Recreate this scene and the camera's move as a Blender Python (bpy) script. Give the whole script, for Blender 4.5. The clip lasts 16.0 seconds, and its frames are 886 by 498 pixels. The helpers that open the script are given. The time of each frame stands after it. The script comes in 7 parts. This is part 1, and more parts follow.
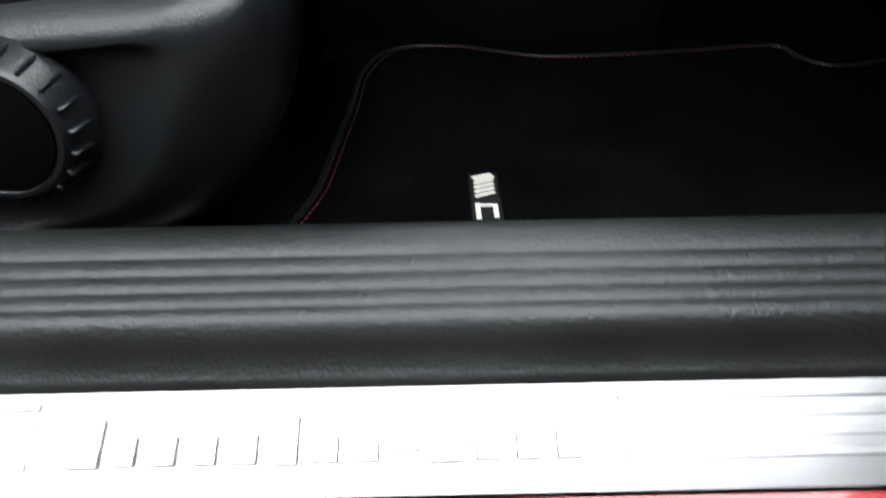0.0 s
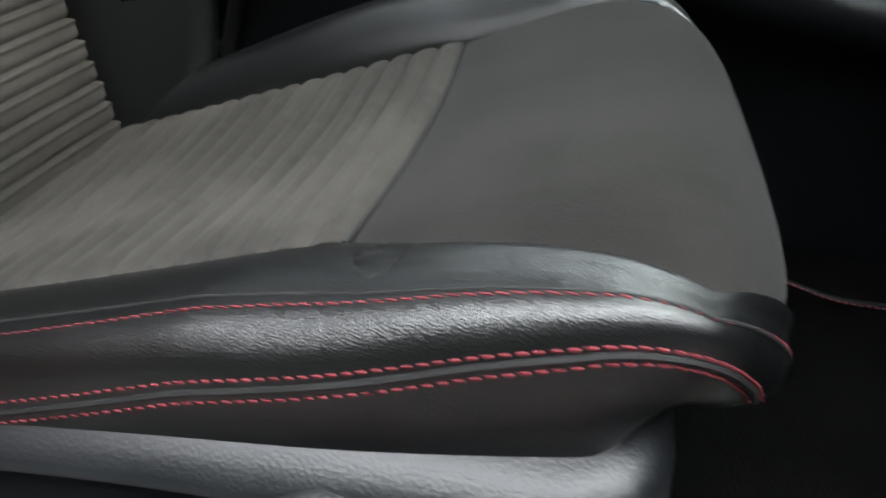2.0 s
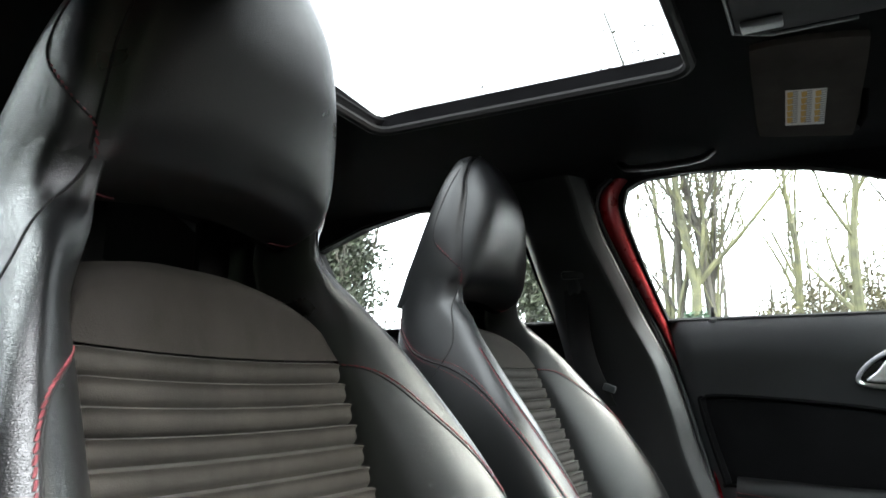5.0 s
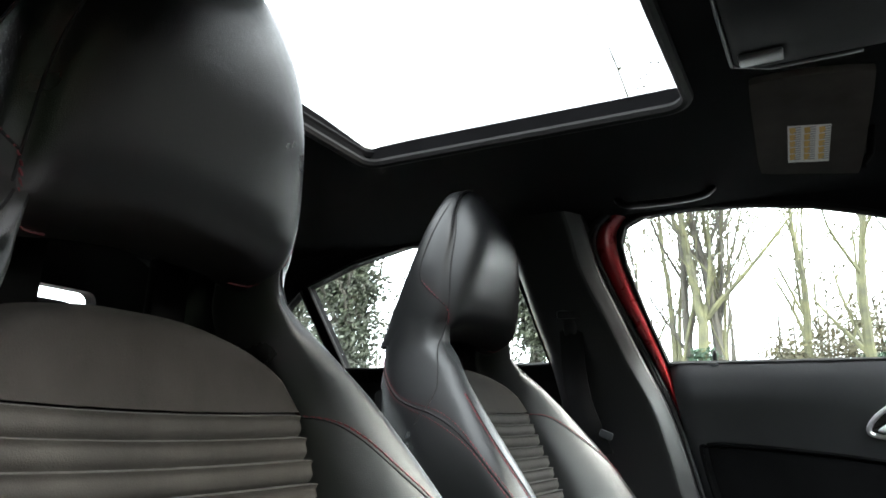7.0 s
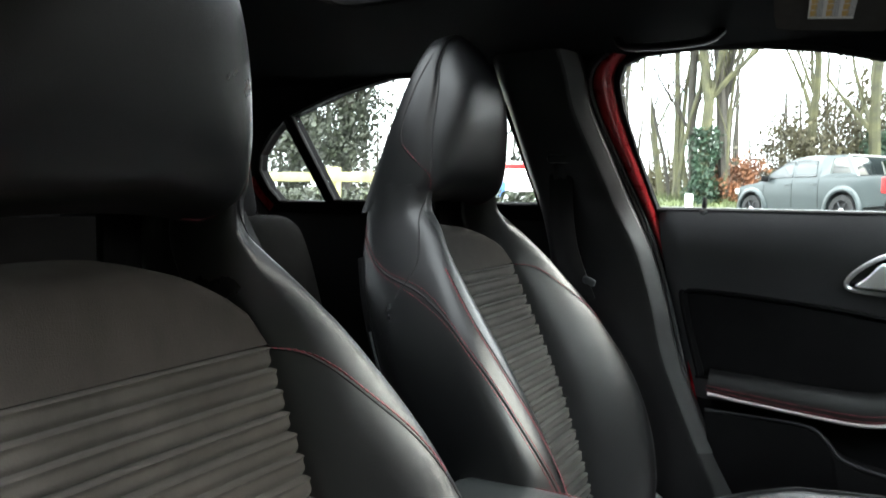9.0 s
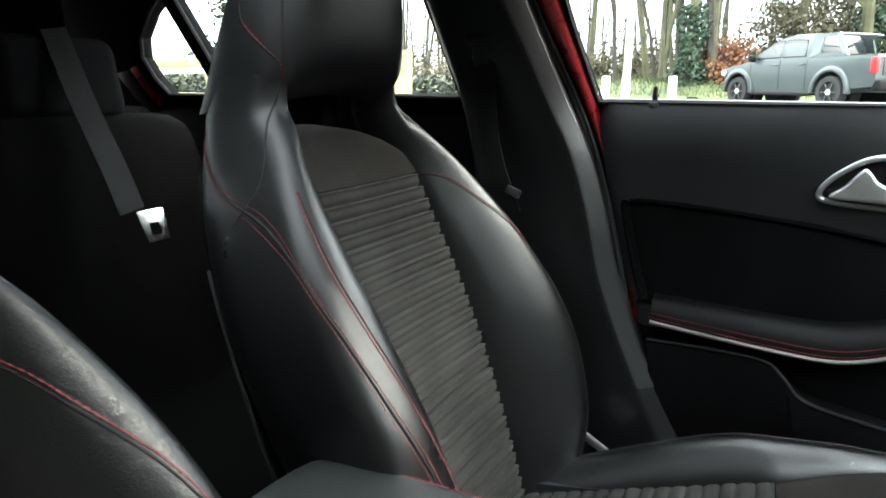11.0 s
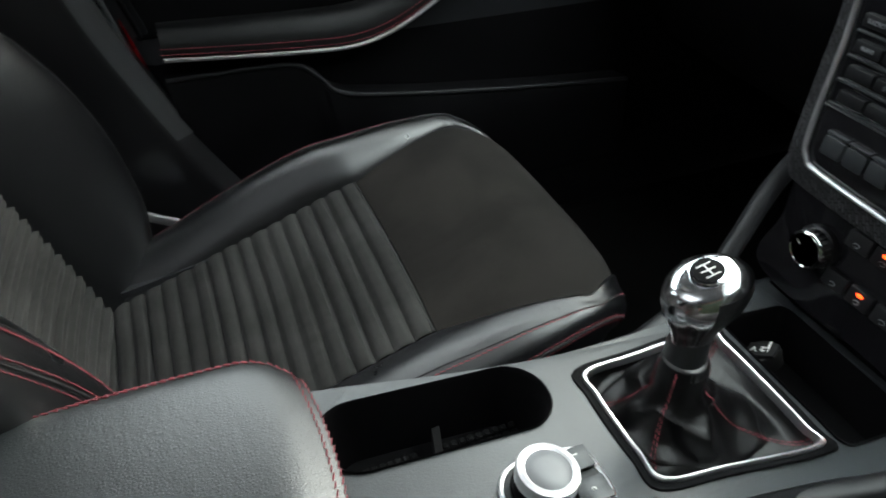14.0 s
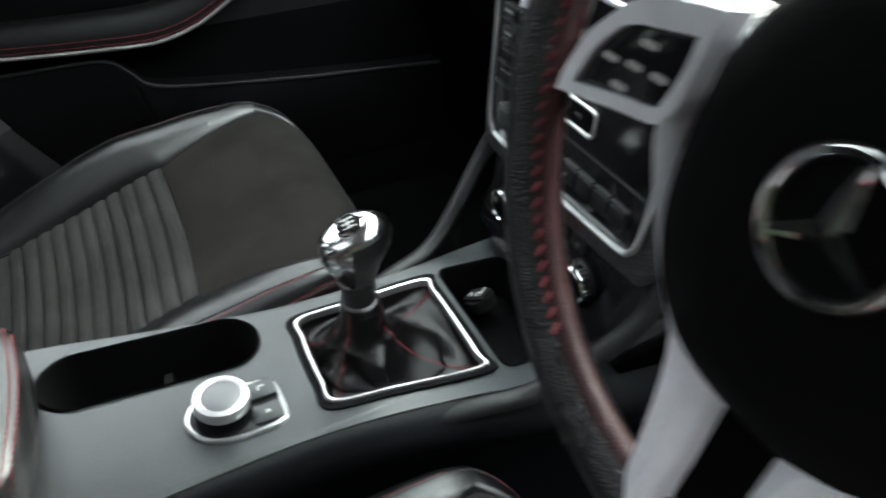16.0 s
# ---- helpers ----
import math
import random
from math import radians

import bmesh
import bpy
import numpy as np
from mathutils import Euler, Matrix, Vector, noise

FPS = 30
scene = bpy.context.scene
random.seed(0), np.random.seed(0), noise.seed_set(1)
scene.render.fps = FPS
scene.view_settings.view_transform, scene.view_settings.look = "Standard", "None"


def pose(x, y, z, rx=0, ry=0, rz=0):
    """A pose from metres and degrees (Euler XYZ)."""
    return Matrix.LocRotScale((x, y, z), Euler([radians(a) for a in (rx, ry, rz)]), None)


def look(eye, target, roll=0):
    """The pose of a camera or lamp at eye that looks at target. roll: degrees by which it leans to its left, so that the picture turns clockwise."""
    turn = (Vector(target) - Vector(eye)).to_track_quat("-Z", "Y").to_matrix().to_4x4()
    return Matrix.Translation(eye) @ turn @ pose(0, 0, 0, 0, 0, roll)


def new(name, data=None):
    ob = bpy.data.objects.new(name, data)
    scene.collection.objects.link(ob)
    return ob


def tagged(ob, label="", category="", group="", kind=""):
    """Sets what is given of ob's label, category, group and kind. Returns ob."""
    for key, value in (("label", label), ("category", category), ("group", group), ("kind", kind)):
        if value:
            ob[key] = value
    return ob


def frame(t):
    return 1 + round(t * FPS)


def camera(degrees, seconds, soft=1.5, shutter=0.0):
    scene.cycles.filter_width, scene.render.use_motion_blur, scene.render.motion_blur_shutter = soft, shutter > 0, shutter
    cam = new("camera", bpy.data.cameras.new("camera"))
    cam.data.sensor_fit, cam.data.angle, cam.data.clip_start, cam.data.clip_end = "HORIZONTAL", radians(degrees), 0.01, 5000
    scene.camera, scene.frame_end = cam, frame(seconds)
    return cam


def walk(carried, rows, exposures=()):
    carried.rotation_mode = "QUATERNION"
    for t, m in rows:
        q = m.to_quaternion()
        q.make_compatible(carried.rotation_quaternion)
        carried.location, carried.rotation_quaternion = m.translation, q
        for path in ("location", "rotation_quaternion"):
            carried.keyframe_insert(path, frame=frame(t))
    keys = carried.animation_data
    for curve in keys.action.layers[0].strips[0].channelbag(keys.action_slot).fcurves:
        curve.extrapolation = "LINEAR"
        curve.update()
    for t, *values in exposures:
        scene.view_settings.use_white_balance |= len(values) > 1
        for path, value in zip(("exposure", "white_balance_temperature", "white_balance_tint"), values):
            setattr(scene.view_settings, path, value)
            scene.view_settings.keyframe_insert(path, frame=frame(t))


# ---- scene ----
# Cabin of a red hatchback, right-hand drive: x forward, y to the car's left, z up, y = 0 on the centre line.
cam = camera(65.0, 16.0, soft=1.7, shutter=0.35)
ROWS = [
    (0.0, 0.0320, -0.9618, 0.6256, -0.37, -33.80, -0.89),
    (0.5, 0.0342, -0.9172, 0.6796, 2.20, -34.95, -0.26),
    (1.0, 0.0001, -0.8590, 0.7269, 3.76, -35.68, 0.16),
    (1.5, -0.0497, -0.8087, 0.7578, 7.34, -36.03, 0.55),
    (2.0, -0.1106, -0.7797, 0.7738, 11.51, -34.77, 1.01),
    (2.5, -0.1711, -0.7837, 0.8028, 17.13, -33.91, 0.19),
    (3.0, -0.2217, -0.7991, 0.8293, 19.10, -26.97, 0.39),
    (3.5, -0.2752, -0.8019, 0.8723, 19.57, -17.69, 0.00),
    (4.0, -0.3123, -0.8114, 0.9164, 22.81, -7.87, -0.28),
    (4.5, -0.3141, -0.8267, 0.9507, 26.60, 1.24, 0.16),
    (5.0, -0.2847, -0.7945, 0.9526, 28.07, 11.79, 0.66),
    (7.5, -0.2806, -0.7309, 0.9911, 28.65, 14.46, 1.49),
    (8.0, -0.2864, -0.7175, 1.0480, 27.76, 8.27, -0.02),
    (8.5, -0.2829, -0.7107, 1.0882, 27.51, 2.09, 0.16),
    (9.0, -0.2681, -0.7056, 1.1144, 28.33, -3.93, 1.29),
    (11.5, -0.2519, -0.3677, 1.1294, 25.18, -15.12, 1.57),
    (12.0, -0.2934, -0.3377, 1.0783, 15.30, -17.78, 1.02),
    (12.5, -0.3405, -0.3348, 1.0550, 5.59, -22.18, 0.39),
    (13.0, -0.3856, -0.3282, 1.0576, -3.58, -28.63, -0.15),
    (13.5, -0.4185, -0.3078, 1.0967, -12.92, -34.07, -0.24),
    (14.0, -0.4117, -0.2824, 1.1362, -21.19, -38.25, -0.36),
    (14.5, -0.4016, -0.2890, 1.1500, -25.75, -39.62, -0.63),
    (15.0, -0.3982, -0.3144, 1.1531, -26.11, -39.80, -0.77),
    (15.5, -0.3474, -0.3633, 1.1587, -25.52, -39.59, -1.07),
    (16.0, -0.2244, -0.4649, 1.1784, -24.99, -39.42, -1.00),
]
walk(cam, [(t, pose(x, y, z, 90 + pitch, 0, yaw) @ pose(0, 0, 0, 0, 0, roll)) for t, x, y, z, yaw, pitch, roll in ROWS],
     exposures=[(0, 0.35), (1.0, 0.78), (1.6, 0.82), (2.0, 0.90), (2.5, 0.84), (3.0, 1.00), (3.5, 1.37), (4.2, 1.62), (4.6, 1.5), (5.0, 1.45), (7.5, 1.47), (9.0, 1.14), (11.5, 1.00), (12.2, 0.95), (13.0, 0.65), (14.0, 0.40), (15.0, 0.24), (15.5, 0.36), (16, 0.70)])

# ---- light ----
world = bpy.data.worlds.new("overcast_sky")
scene.world = world
world.use_nodes = True
wn, wl = world.node_tree.nodes, world.node_tree.links
wn.clear()
sky = wn.new("ShaderNodeTexSky")
sky.sky_type = "NISHITA"
sky.sun_disc = False
sky.sun_elevation, sky.sun_rotation = radians(35), radians(73)
sky.air_density, sky.dust_density, sky.ozone_density = 1.0, 6.0, 1.0
bg_sky, bg_cloud, add_bg, w_out = (wn.new("ShaderNodeBackground"), wn.new("ShaderNodeBackground"), wn.new("ShaderNodeAddShader"), wn.new("ShaderNodeOutputWorld"))
bg_sky.inputs["Strength"].default_value = 0.10
bg_cloud.inputs["Color"].default_value = (0.93, 0.97, 1.0, 1)
# overcast: three times as bright overhead as at the horizon
w_tc, w_sep, w_grad = wn.new("ShaderNodeTexCoord"), wn.new("ShaderNodeSeparateXYZ"), wn.new("ShaderNodeMapRange")
wl.new(w_tc.outputs["Generated"], w_sep.inputs[0])
wl.new(w_sep.outputs["Z"], w_grad.inputs[0])
w_grad.inputs[1].default_value, w_grad.inputs[2].default_value = 0.0, 1.0
w_grad.inputs[3].default_value, w_grad.inputs[4].default_value = 1.8, 9.5
wl.new(w_grad.outputs[0], bg_cloud.inputs["Strength"])
wl.new(sky.outputs[0], bg_sky.inputs["Color"])
wl.new(bg_sky.outputs[0], add_bg.inputs[0])
wl.new(bg_cloud.outputs[0], add_bg.inputs[1])
wl.new(add_bg.outputs[0], w_out.inputs[0])
sun = new("sun", bpy.data.lights.new("sun", "SUN"))
sun.data.energy, sun.data.angle, sun.data.color = 1.4, radians(34), (1.0, 0.97, 0.93)
sun.matrix_world = look((6, 1.8, 5.2), (0, 0, 0.8))


# ---- materials ----
def material(name, base, rough=0.5, metal=0.0, grain=0.0, grain_scale=600.0, bump=0.0, vary=0.0, vary_scale=8.0, coat=0.0, sheen=0.0, spec=0.5, cells=False, wear=0.0):
    """A surface with a fine grain (relief), a broad change of tone and a change of gloss."""
    m = bpy.data.materials.new(name)
    m.use_nodes = True
    n, l = m.node_tree.nodes, m.node_tree.links
    b = n["Principled BSDF"]
    b.inputs["Base Color"].default_value = (*base, 1)
    b.inputs["Roughness"].default_value = rough
    b.inputs["Metallic"].default_value = metal
    b.inputs["Coat Weight"].default_value = coat
    b.inputs["Sheen Weight"].default_value = sheen
    b.inputs["Sheen Roughness"].default_value = 0.6
    b.inputs["Specular IOR Level"].default_value = spec
    tc = n.new("ShaderNodeTexCoord")
    if vary:
        big = n.new("ShaderNodeTexNoise")
        big.inputs["Scale"].default_value, big.inputs["Detail"].default_value = vary_scale, 6
        l.new(tc.outputs["Object"], big.inputs["Vector"])
        mix = n.new("ShaderNodeMix")
        mix.data_type = "RGBA"
        mix.inputs[6].default_value = (*[c * (1 - vary) for c in base], 1)
        mix.inputs[7].default_value = (*[min(1, c * (1 + vary)) for c in base], 1)
        wide = n.new("ShaderNodeMapRange")
        wide.inputs[1].default_value, wide.inputs[2].default_value = 0.32, 0.68
        l.new(big.outputs["Fac"], wide.inputs[0])
        big = wide
        l.new(big.outputs[0], mix.inputs[0])
        l.new(mix.outputs[2], b.inputs["Base Color"])
        mr = n.new("ShaderNodeMapRange")
        mr.inputs[3].default_value, mr.inputs[4].default_value = max(0.03, rough - 0.5 * vary * rough - wear), min(1, rough + 0.5 * vary * rough)
        l.new(big.outputs[0], mr.inputs[0])
        l.new(mr.outputs[0], b.inputs["Roughness"])
    if bump:
        if cells:
            t = n.new("ShaderNodeTexVoronoi")
            t.feature = "DISTANCE_TO_EDGE"
            out = t.outputs["Distance"]
        else:
            t = n.new("ShaderNodeTexNoise")
            t.inputs["Detail"].default_value = 4
            out = t.outputs["Fac"]
        t.inputs["Scale"].default_value = grain_scale
        l.new(tc.outputs["Object"], t.inputs["Vector"])
        bp = n.new("ShaderNodeBump")
        bp.inputs["Strength"].default_value, bp.inputs["Distance"].default_value = bump, 0.001
        l.new(out, bp.inputs["Height"])
        l.new(bp.outputs["Normal"], b.inputs["Normal"])
    return m




def leather_material(name, base, rough, spec, grain, wrinkle, pebble=0.38):
    """Pebbled grain, faint creases across it, and a gloss that is worn in patches."""
    m = material(name, base, rough, vary=0.05, vary_scale=9, spec=spec)
    n, l = m.node_tree.nodes, m.node_tree.links
    tc, vo, no, mp, cr, b1, b2, b3 = (n.new("ShaderNodeTexCoord"), n.new("ShaderNodeTexVoronoi"), n.new("ShaderNodeTexNoise"), n.new("ShaderNodeMapping"), n.new("ShaderNodeTexNoise"), n.new("ShaderNodeBump"), n.new("ShaderNodeBump"), n.new("ShaderNodeBump"))
    vo.feature, no.noise_dimensions = "DISTANCE_TO_EDGE", "3D"
    vo.inputs["Scale"].default_value, no.inputs["Scale"].default_value = grain, 26
    mp.inputs["Scale"].default_value = (170, 60, 90)
    mp.inputs["Rotation"].default_value = (0.4, 0.3, 0.7)
    cr.inputs["Scale"].default_value, cr.inputs["Detail"].default_value = 1.0, 3
    l.new(tc.outputs["Object"], vo.inputs["Vector"]), l.new(tc.outputs["Object"], no.inputs["Vector"])
    l.new(tc.outputs["Object"], mp.inputs["Vector"]), l.new(mp.outputs[0], cr.inputs["Vector"])
    for bp, src, st, dist in ((b1, no.outputs["Fac"], 0.04, 0.004), (b2, cr.outputs["Fac"], wrinkle, 0.0012), (b3, vo.outputs["Distance"], pebble, 0.0008)):
        bp.inputs["Strength"].default_value, bp.inputs["Distance"].default_value = st, dist
        l.new(src, bp.inputs["Height"])
    l.new(b1.outputs[0], b2.inputs["Normal"]), l.new(b2.outputs[0], b3.inputs["Normal"])
    l.new(b3.outputs[0], n["Principled BSDF"].inputs["Normal"])
    return m


def suede_material(name, base, worn, sheen=0.05):
    """Napped cloth: brushed patches, streaks and a fine fibre relief."""
    m = material(name, base, 0.95, spec=0.08, sheen=sheen)
    n, l = m.node_tree.nodes, m.node_tree.links
    b = n["Principled BSDF"]
    tc, patch, mp, streak, fibre, bump, r1, r2, mx, mx2 = (n.new("ShaderNodeTexCoord"), n.new("ShaderNodeTexNoise"), n.new("ShaderNodeMapping"), n.new("ShaderNodeTexNoise"), n.new("ShaderNodeTexNoise"), n.new("ShaderNodeBump"), n.new("ShaderNodeMapRange"), n.new("ShaderNodeMapRange"), n.new("ShaderNodeMix"), n.new("ShaderNodeMix"))
    patch.inputs["Scale"].default_value, patch.inputs["Detail"].default_value, patch.inputs["Distortion"].default_value = 8, 8, 0.4
    mp.inputs["Scale"].default_value = (18, 70, 18)
    streak.inputs["Scale"].default_value, streak.inputs["Detail"].default_value = 1.0, 4
    fibre.inputs["Scale"].default_value, fibre.inputs["Detail"].default_value = 900, 3
    l.new(tc.outputs["Object"], patch.inputs["Vector"]), l.new(tc.outputs["Object"], fibre.inputs["Vector"])
    l.new(tc.outputs["Object"], mp.inputs["Vector"]), l.new(mp.outputs[0], streak.inputs["Vector"])
    r1.inputs[1].default_value, r1.inputs[2].default_value = 0.45, 0.62
    r2.inputs[1].default_value, r2.inputs[2].default_value, r2.inputs[4].default_value = 0.35, 0.75, 0.35
    l.new(patch.outputs["Fac"], r1.inputs[0]), l.new(streak.outputs["Fac"], r2.inputs[0])
    for q in (mx, mx2):
        q.data_type = "RGBA"
    mx.inputs[6].default_value, mx.inputs[7].default_value = (*[c * 0.96 for c in base], 1), (*[c * (1 + worn * 0.75) for c in base], 1)
    mx2.inputs[7].default_value = (*[c * (1.1 + worn * 0.8) for c in base], 1)
    l.new(r1.outputs[0], mx.inputs[0]), l.new(mx.outputs[2], mx2.inputs[6]), l.new(r2.outputs[0], mx2.inputs[0])
    l.new(mx2.outputs[2], b.inputs["Base Color"])
    bump.inputs["Strength"].default_value, bump.inputs["Distance"].default_value = 0.5, 0.0008
    l.new(fibre.outputs["Fac"], bump.inputs["Height"]), l.new(bump.outputs[0], b.inputs["Normal"])
    return m


def mat_material():
    """Loop pile in fine cords."""
    m = material("corded_carpet", (0.0030, 0.0029, 0.0028), 0.95, vary=0.5, vary_scale=14, spec=0.03)
    n, l = m.node_tree.nodes, m.node_tree.links
    tc, wv, bp = n.new("ShaderNodeTexCoord"), n.new("ShaderNodeTexWave"), n.new("ShaderNodeBump")
    wv.bands_direction = "X"
    wv.inputs["Scale"].default_value, wv.inputs["Distortion"].default_value, wv.inputs["Detail"].default_value, wv.inputs["Detail Scale"].default_value = 120, 5, 3, 2.5
    l.new(tc.outputs["Object"], wv.inputs["Vector"]), l.new(wv.outputs["Fac"], bp.inputs["Height"])
    bp.inputs["Strength"].default_value, bp.inputs["Distance"].default_value = 1.0, 0.002
    l.new(bp.outputs[0], n["Principled BSDF"].inputs["Normal"])
    return m


LEATHER = leather_material("black_leather", (0.0032, 0.0036, 0.0039), 0.28, 0.80, 700, 0.03)
LEATHER_ARM = leather_material("armrest_leather", (0.0060, 0.0080, 0.0080), 0.35, 1.0, 470, 0.16, 0.36)
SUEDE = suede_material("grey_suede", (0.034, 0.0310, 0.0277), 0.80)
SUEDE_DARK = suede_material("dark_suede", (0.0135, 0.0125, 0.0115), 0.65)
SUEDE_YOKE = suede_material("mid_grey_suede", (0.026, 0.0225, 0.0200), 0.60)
# passenger suede: darker copies for shade, a paler one for the lit backrest
SUEDE_SHADED = suede_material("shaded_grey_suede", (0.0165, 0.0163, 0.0156), 1.0, 0.03)
SUEDE_LIT = suede_material("lit_grey_suede", (0.0280, 0.0274, 0.0258), 0.80)
SUEDE_SHADED_DARK = suede_material("shaded_dark_suede", (0.0078, 0.0070, 0.0062), 1.0, 0.018)
SUEDE_SHADED_YOKE = suede_material("shaded_mid_grey_suede", (0.0215, 0.0198, 0.0180), 0.50)
SEAM_GREY = material("grey_seam_piping", (0.012, 0.012, 0.012), 0.6, vary=0.2, vary_scale=40)
MAT_PILE = mat_material()
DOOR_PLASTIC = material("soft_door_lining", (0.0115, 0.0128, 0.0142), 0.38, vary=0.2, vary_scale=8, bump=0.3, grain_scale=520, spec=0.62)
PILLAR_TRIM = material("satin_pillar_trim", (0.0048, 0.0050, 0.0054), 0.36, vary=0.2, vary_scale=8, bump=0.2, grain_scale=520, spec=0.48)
# rear pillar trim, and the painted highlight on the centre pillar
PILLAR_GREY_HIGHLIGHT = material("satin_grey_pillar_trim_and_highlight", (0.026, 0.027, 0.028), 0.30, vary=0.15, vary_scale=12, spec=0.8)
DOOR_LEATHER = leather_material("door_leather", (0.0045, 0.0048, 0.005), 0.42, 0.30, 620, 0.08)
BOOT = leather_material("soft_boot_leather", (0.0014, 0.0014, 0.0015), 0.28, 0.30, 620, 0.2)
SEAT_PLASTIC = material("grained_seat_plastic", (0.0095, 0.0105, 0.0120), 0.36, vary=0.25, vary_scale=10, bump=0.35, grain_scale=520, spec=0.5)
SILL_PLASTIC = material("grained_sill_plastic", (0.009, 0.0094, 0.0096), 0.44, vary=0.35, vary_scale=7, bump=0.5, grain_scale=420, spec=0.5)
SATIN_GREY = material("satin_grey_cap", (0.13, 0.135, 0.14), 0.42, metal=0.1, vary=0.08, vary_scale=40)
SATIN_CHROME = material("satin_chrome", (0.70, 0.71, 0.72), 0.17, metal=1.0, vary=0.15, vary_scale=60)
PLASTIC = material("grained_black_plastic", (0.0075, 0.008, 0.0088), 0.40, vary=0.25, vary_scale=10, bump=0.3, grain_scale=520, spec=0.35)
PLASTIC_GREY = material("satin_dark_grey_plastic", (0.034, 0.038, 0.040), 0.33, vary=0.18, vary_scale=12, bump=0.2, grain_scale=700)
CONSOLE_SIDE = material("grained_console_side", (0.0056, 0.0064, 0.0082), 0.41, vary=0.25, vary_scale=8, bump=0.3, grain_scale=520, spec=0.31)
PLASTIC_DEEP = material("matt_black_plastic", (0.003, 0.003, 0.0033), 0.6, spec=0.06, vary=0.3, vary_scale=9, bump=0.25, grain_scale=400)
GLOSS_BLACK = material("gloss_black_panel", (0.006, 0.006, 0.007), 0.12, vary=0.2, vary_scale=30)
VISOR_CLOTH = material("grey_brown_visor_cloth", (0.046, 0.042, 0.038), 0.95, vary=0.2, vary_scale=20, bump=0.5, grain_scale=1200, spec=0.03)
HEADLINER = material("black_headliner_cloth", (0.007, 0.007, 0.0075), 0.97, vary=0.25, vary_scale=12, bump=0.6, grain_scale=1200, spec=0.02)
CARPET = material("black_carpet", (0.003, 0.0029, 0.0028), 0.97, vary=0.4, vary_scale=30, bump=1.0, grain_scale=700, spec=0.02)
SILVER = material("satin_silver_trim", (0.80, 0.81, 0.82), 0.36, metal=1.0, vary=0.12, vary_scale=20)
SILVER_PAINT = material("satin_silver_paint", (0.82, 0.85, 0.90), 0.34, metal=0.12, vary=0.08, vary_scale=30)
CHROME = material("bright_chrome", (0.82, 0.83, 0.84), 0.10, metal=1.0, vary=0.15, vary_scale=60)
STEEL = material("brushed_steel_sill", (0.47, 0.47, 0.48), 0.33, metal=0.9, vary=0.15, vary_scale=16)
RED_THREAD = material("red_thread", (0.17, 0.026, 0.034), 0.7, vary=0.2, vary_scale=90)
DARK_SEAM = material("seam_groove", (0.006, 0.006, 0.006), 0.8)
RED_PAINT = material("red_car_paint", (0.32, 0.006, 0.010), 0.28, metal=0.25, coat=1.0, vary=0.1, vary_scale=40)
RUBBER = material("black_rubber", (0.007, 0.007, 0.007), 0.7, spec=0.15, vary=0.2, vary_scale=25, bump=0.2)
RUBBER_GREY = material("grey_seal_rubber", (0.055, 0.058, 0.06), 0.45, vary=0.2, vary_scale=12, bump=0.2)
BELT = material("woven_belt", (0.006, 0.006, 0.0064), 0.8, spec=0.2, vary=0.2, vary_scale=20, bump=0.6, grain_scale=1200)
BUCKLE_RED = material("red_release_button", (0.75, 0.06, 0.03), 0.4, vary=0.1, vary_scale=60)
WHITE_MARK = material("white_print", (0.75, 0.75, 0.72), 0.6)
GREY_MARK = material("grey_print", (0.30, 0.31, 0.32), 0.6)
SWITCH_MARK = material("pale_switch_print", (0.52, 0.52, 0.50), 0.6)
CREAM = material("woven_cream_label", (0.62, 0.60, 0.54), 0.8, bump=0.5, grain_scale=1500)
PAPER = material("sticker_paper", (0.72, 0.71, 0.68), 0.7, vary=0.05, vary_scale=40)
ORANGE_MARK = material("orange_print", (0.62, 0.40, 0.12), 0.7)
PERFORATED = material("perforated_leather", (0.0045, 0.0046, 0.0050), 0.30, vary=0.25, vary_scale=20, bump=0.9, grain_scale=420, cells=True, spec=0.7)
RIM_RED = material("dark_red_leather", (0.026, 0.0035, 0.0045), 0.46, vary=0.3, vary_scale=30, bump=0.5, grain_scale=420, cells=True)

WALL_DARK = material("dark_wall_boards", (0.05, 0.045, 0.04), 0.85, vary=0.3, vary_scale=3)


def glass_material(name, tint):
    m = bpy.data.materials.new(name)
    m.use_nodes = True
    n, l = m.node_tree.nodes, m.node_tree.links
    n.clear()
    o, mx, tr, gl, fr = (n.new("ShaderNodeOutputMaterial"), n.new("ShaderNodeMixShader"), n.new("ShaderNodeBsdfTransparent"), n.new("ShaderNodeBsdfGlossy"), n.new("ShaderNodeFresnel"))
    tr.inputs["Color"].default_value = (*tint, 1)
    gl.inputs["Roughness"].default_value = 0.02
    fr.inputs["IOR"].default_value = 1.06
    l.new(fr.outputs[0], mx.inputs[0]), l.new(tr.outputs[0], mx.inputs[1]), l.new(gl.outputs[0], mx.inputs[2]), l.new(mx.outputs[0], o.inputs[0])
    return m


GLASS = glass_material("clear_glass", (0.93, 0.96, 0.95))
ROOF_GLASS = glass_material("tinted_roof_glass", (0.42, 0.43, 0.43))
SCREEN_GLASS = glass_material("green_windscreen_glass", (0.92, 0.96, 0.94))


def glow_material(name, colour, strength):
    m = material(name, colour, 0.4)
    b = m.node_tree.nodes["Principled BSDF"]
    b.inputs["Emission Color"].default_value = (*colour, 1)
    b.inputs["Emission Strength"].default_value = strength
    return m


LED = glow_material("orange_indicator", (1.0, 0.07, 0.01), 4.0)


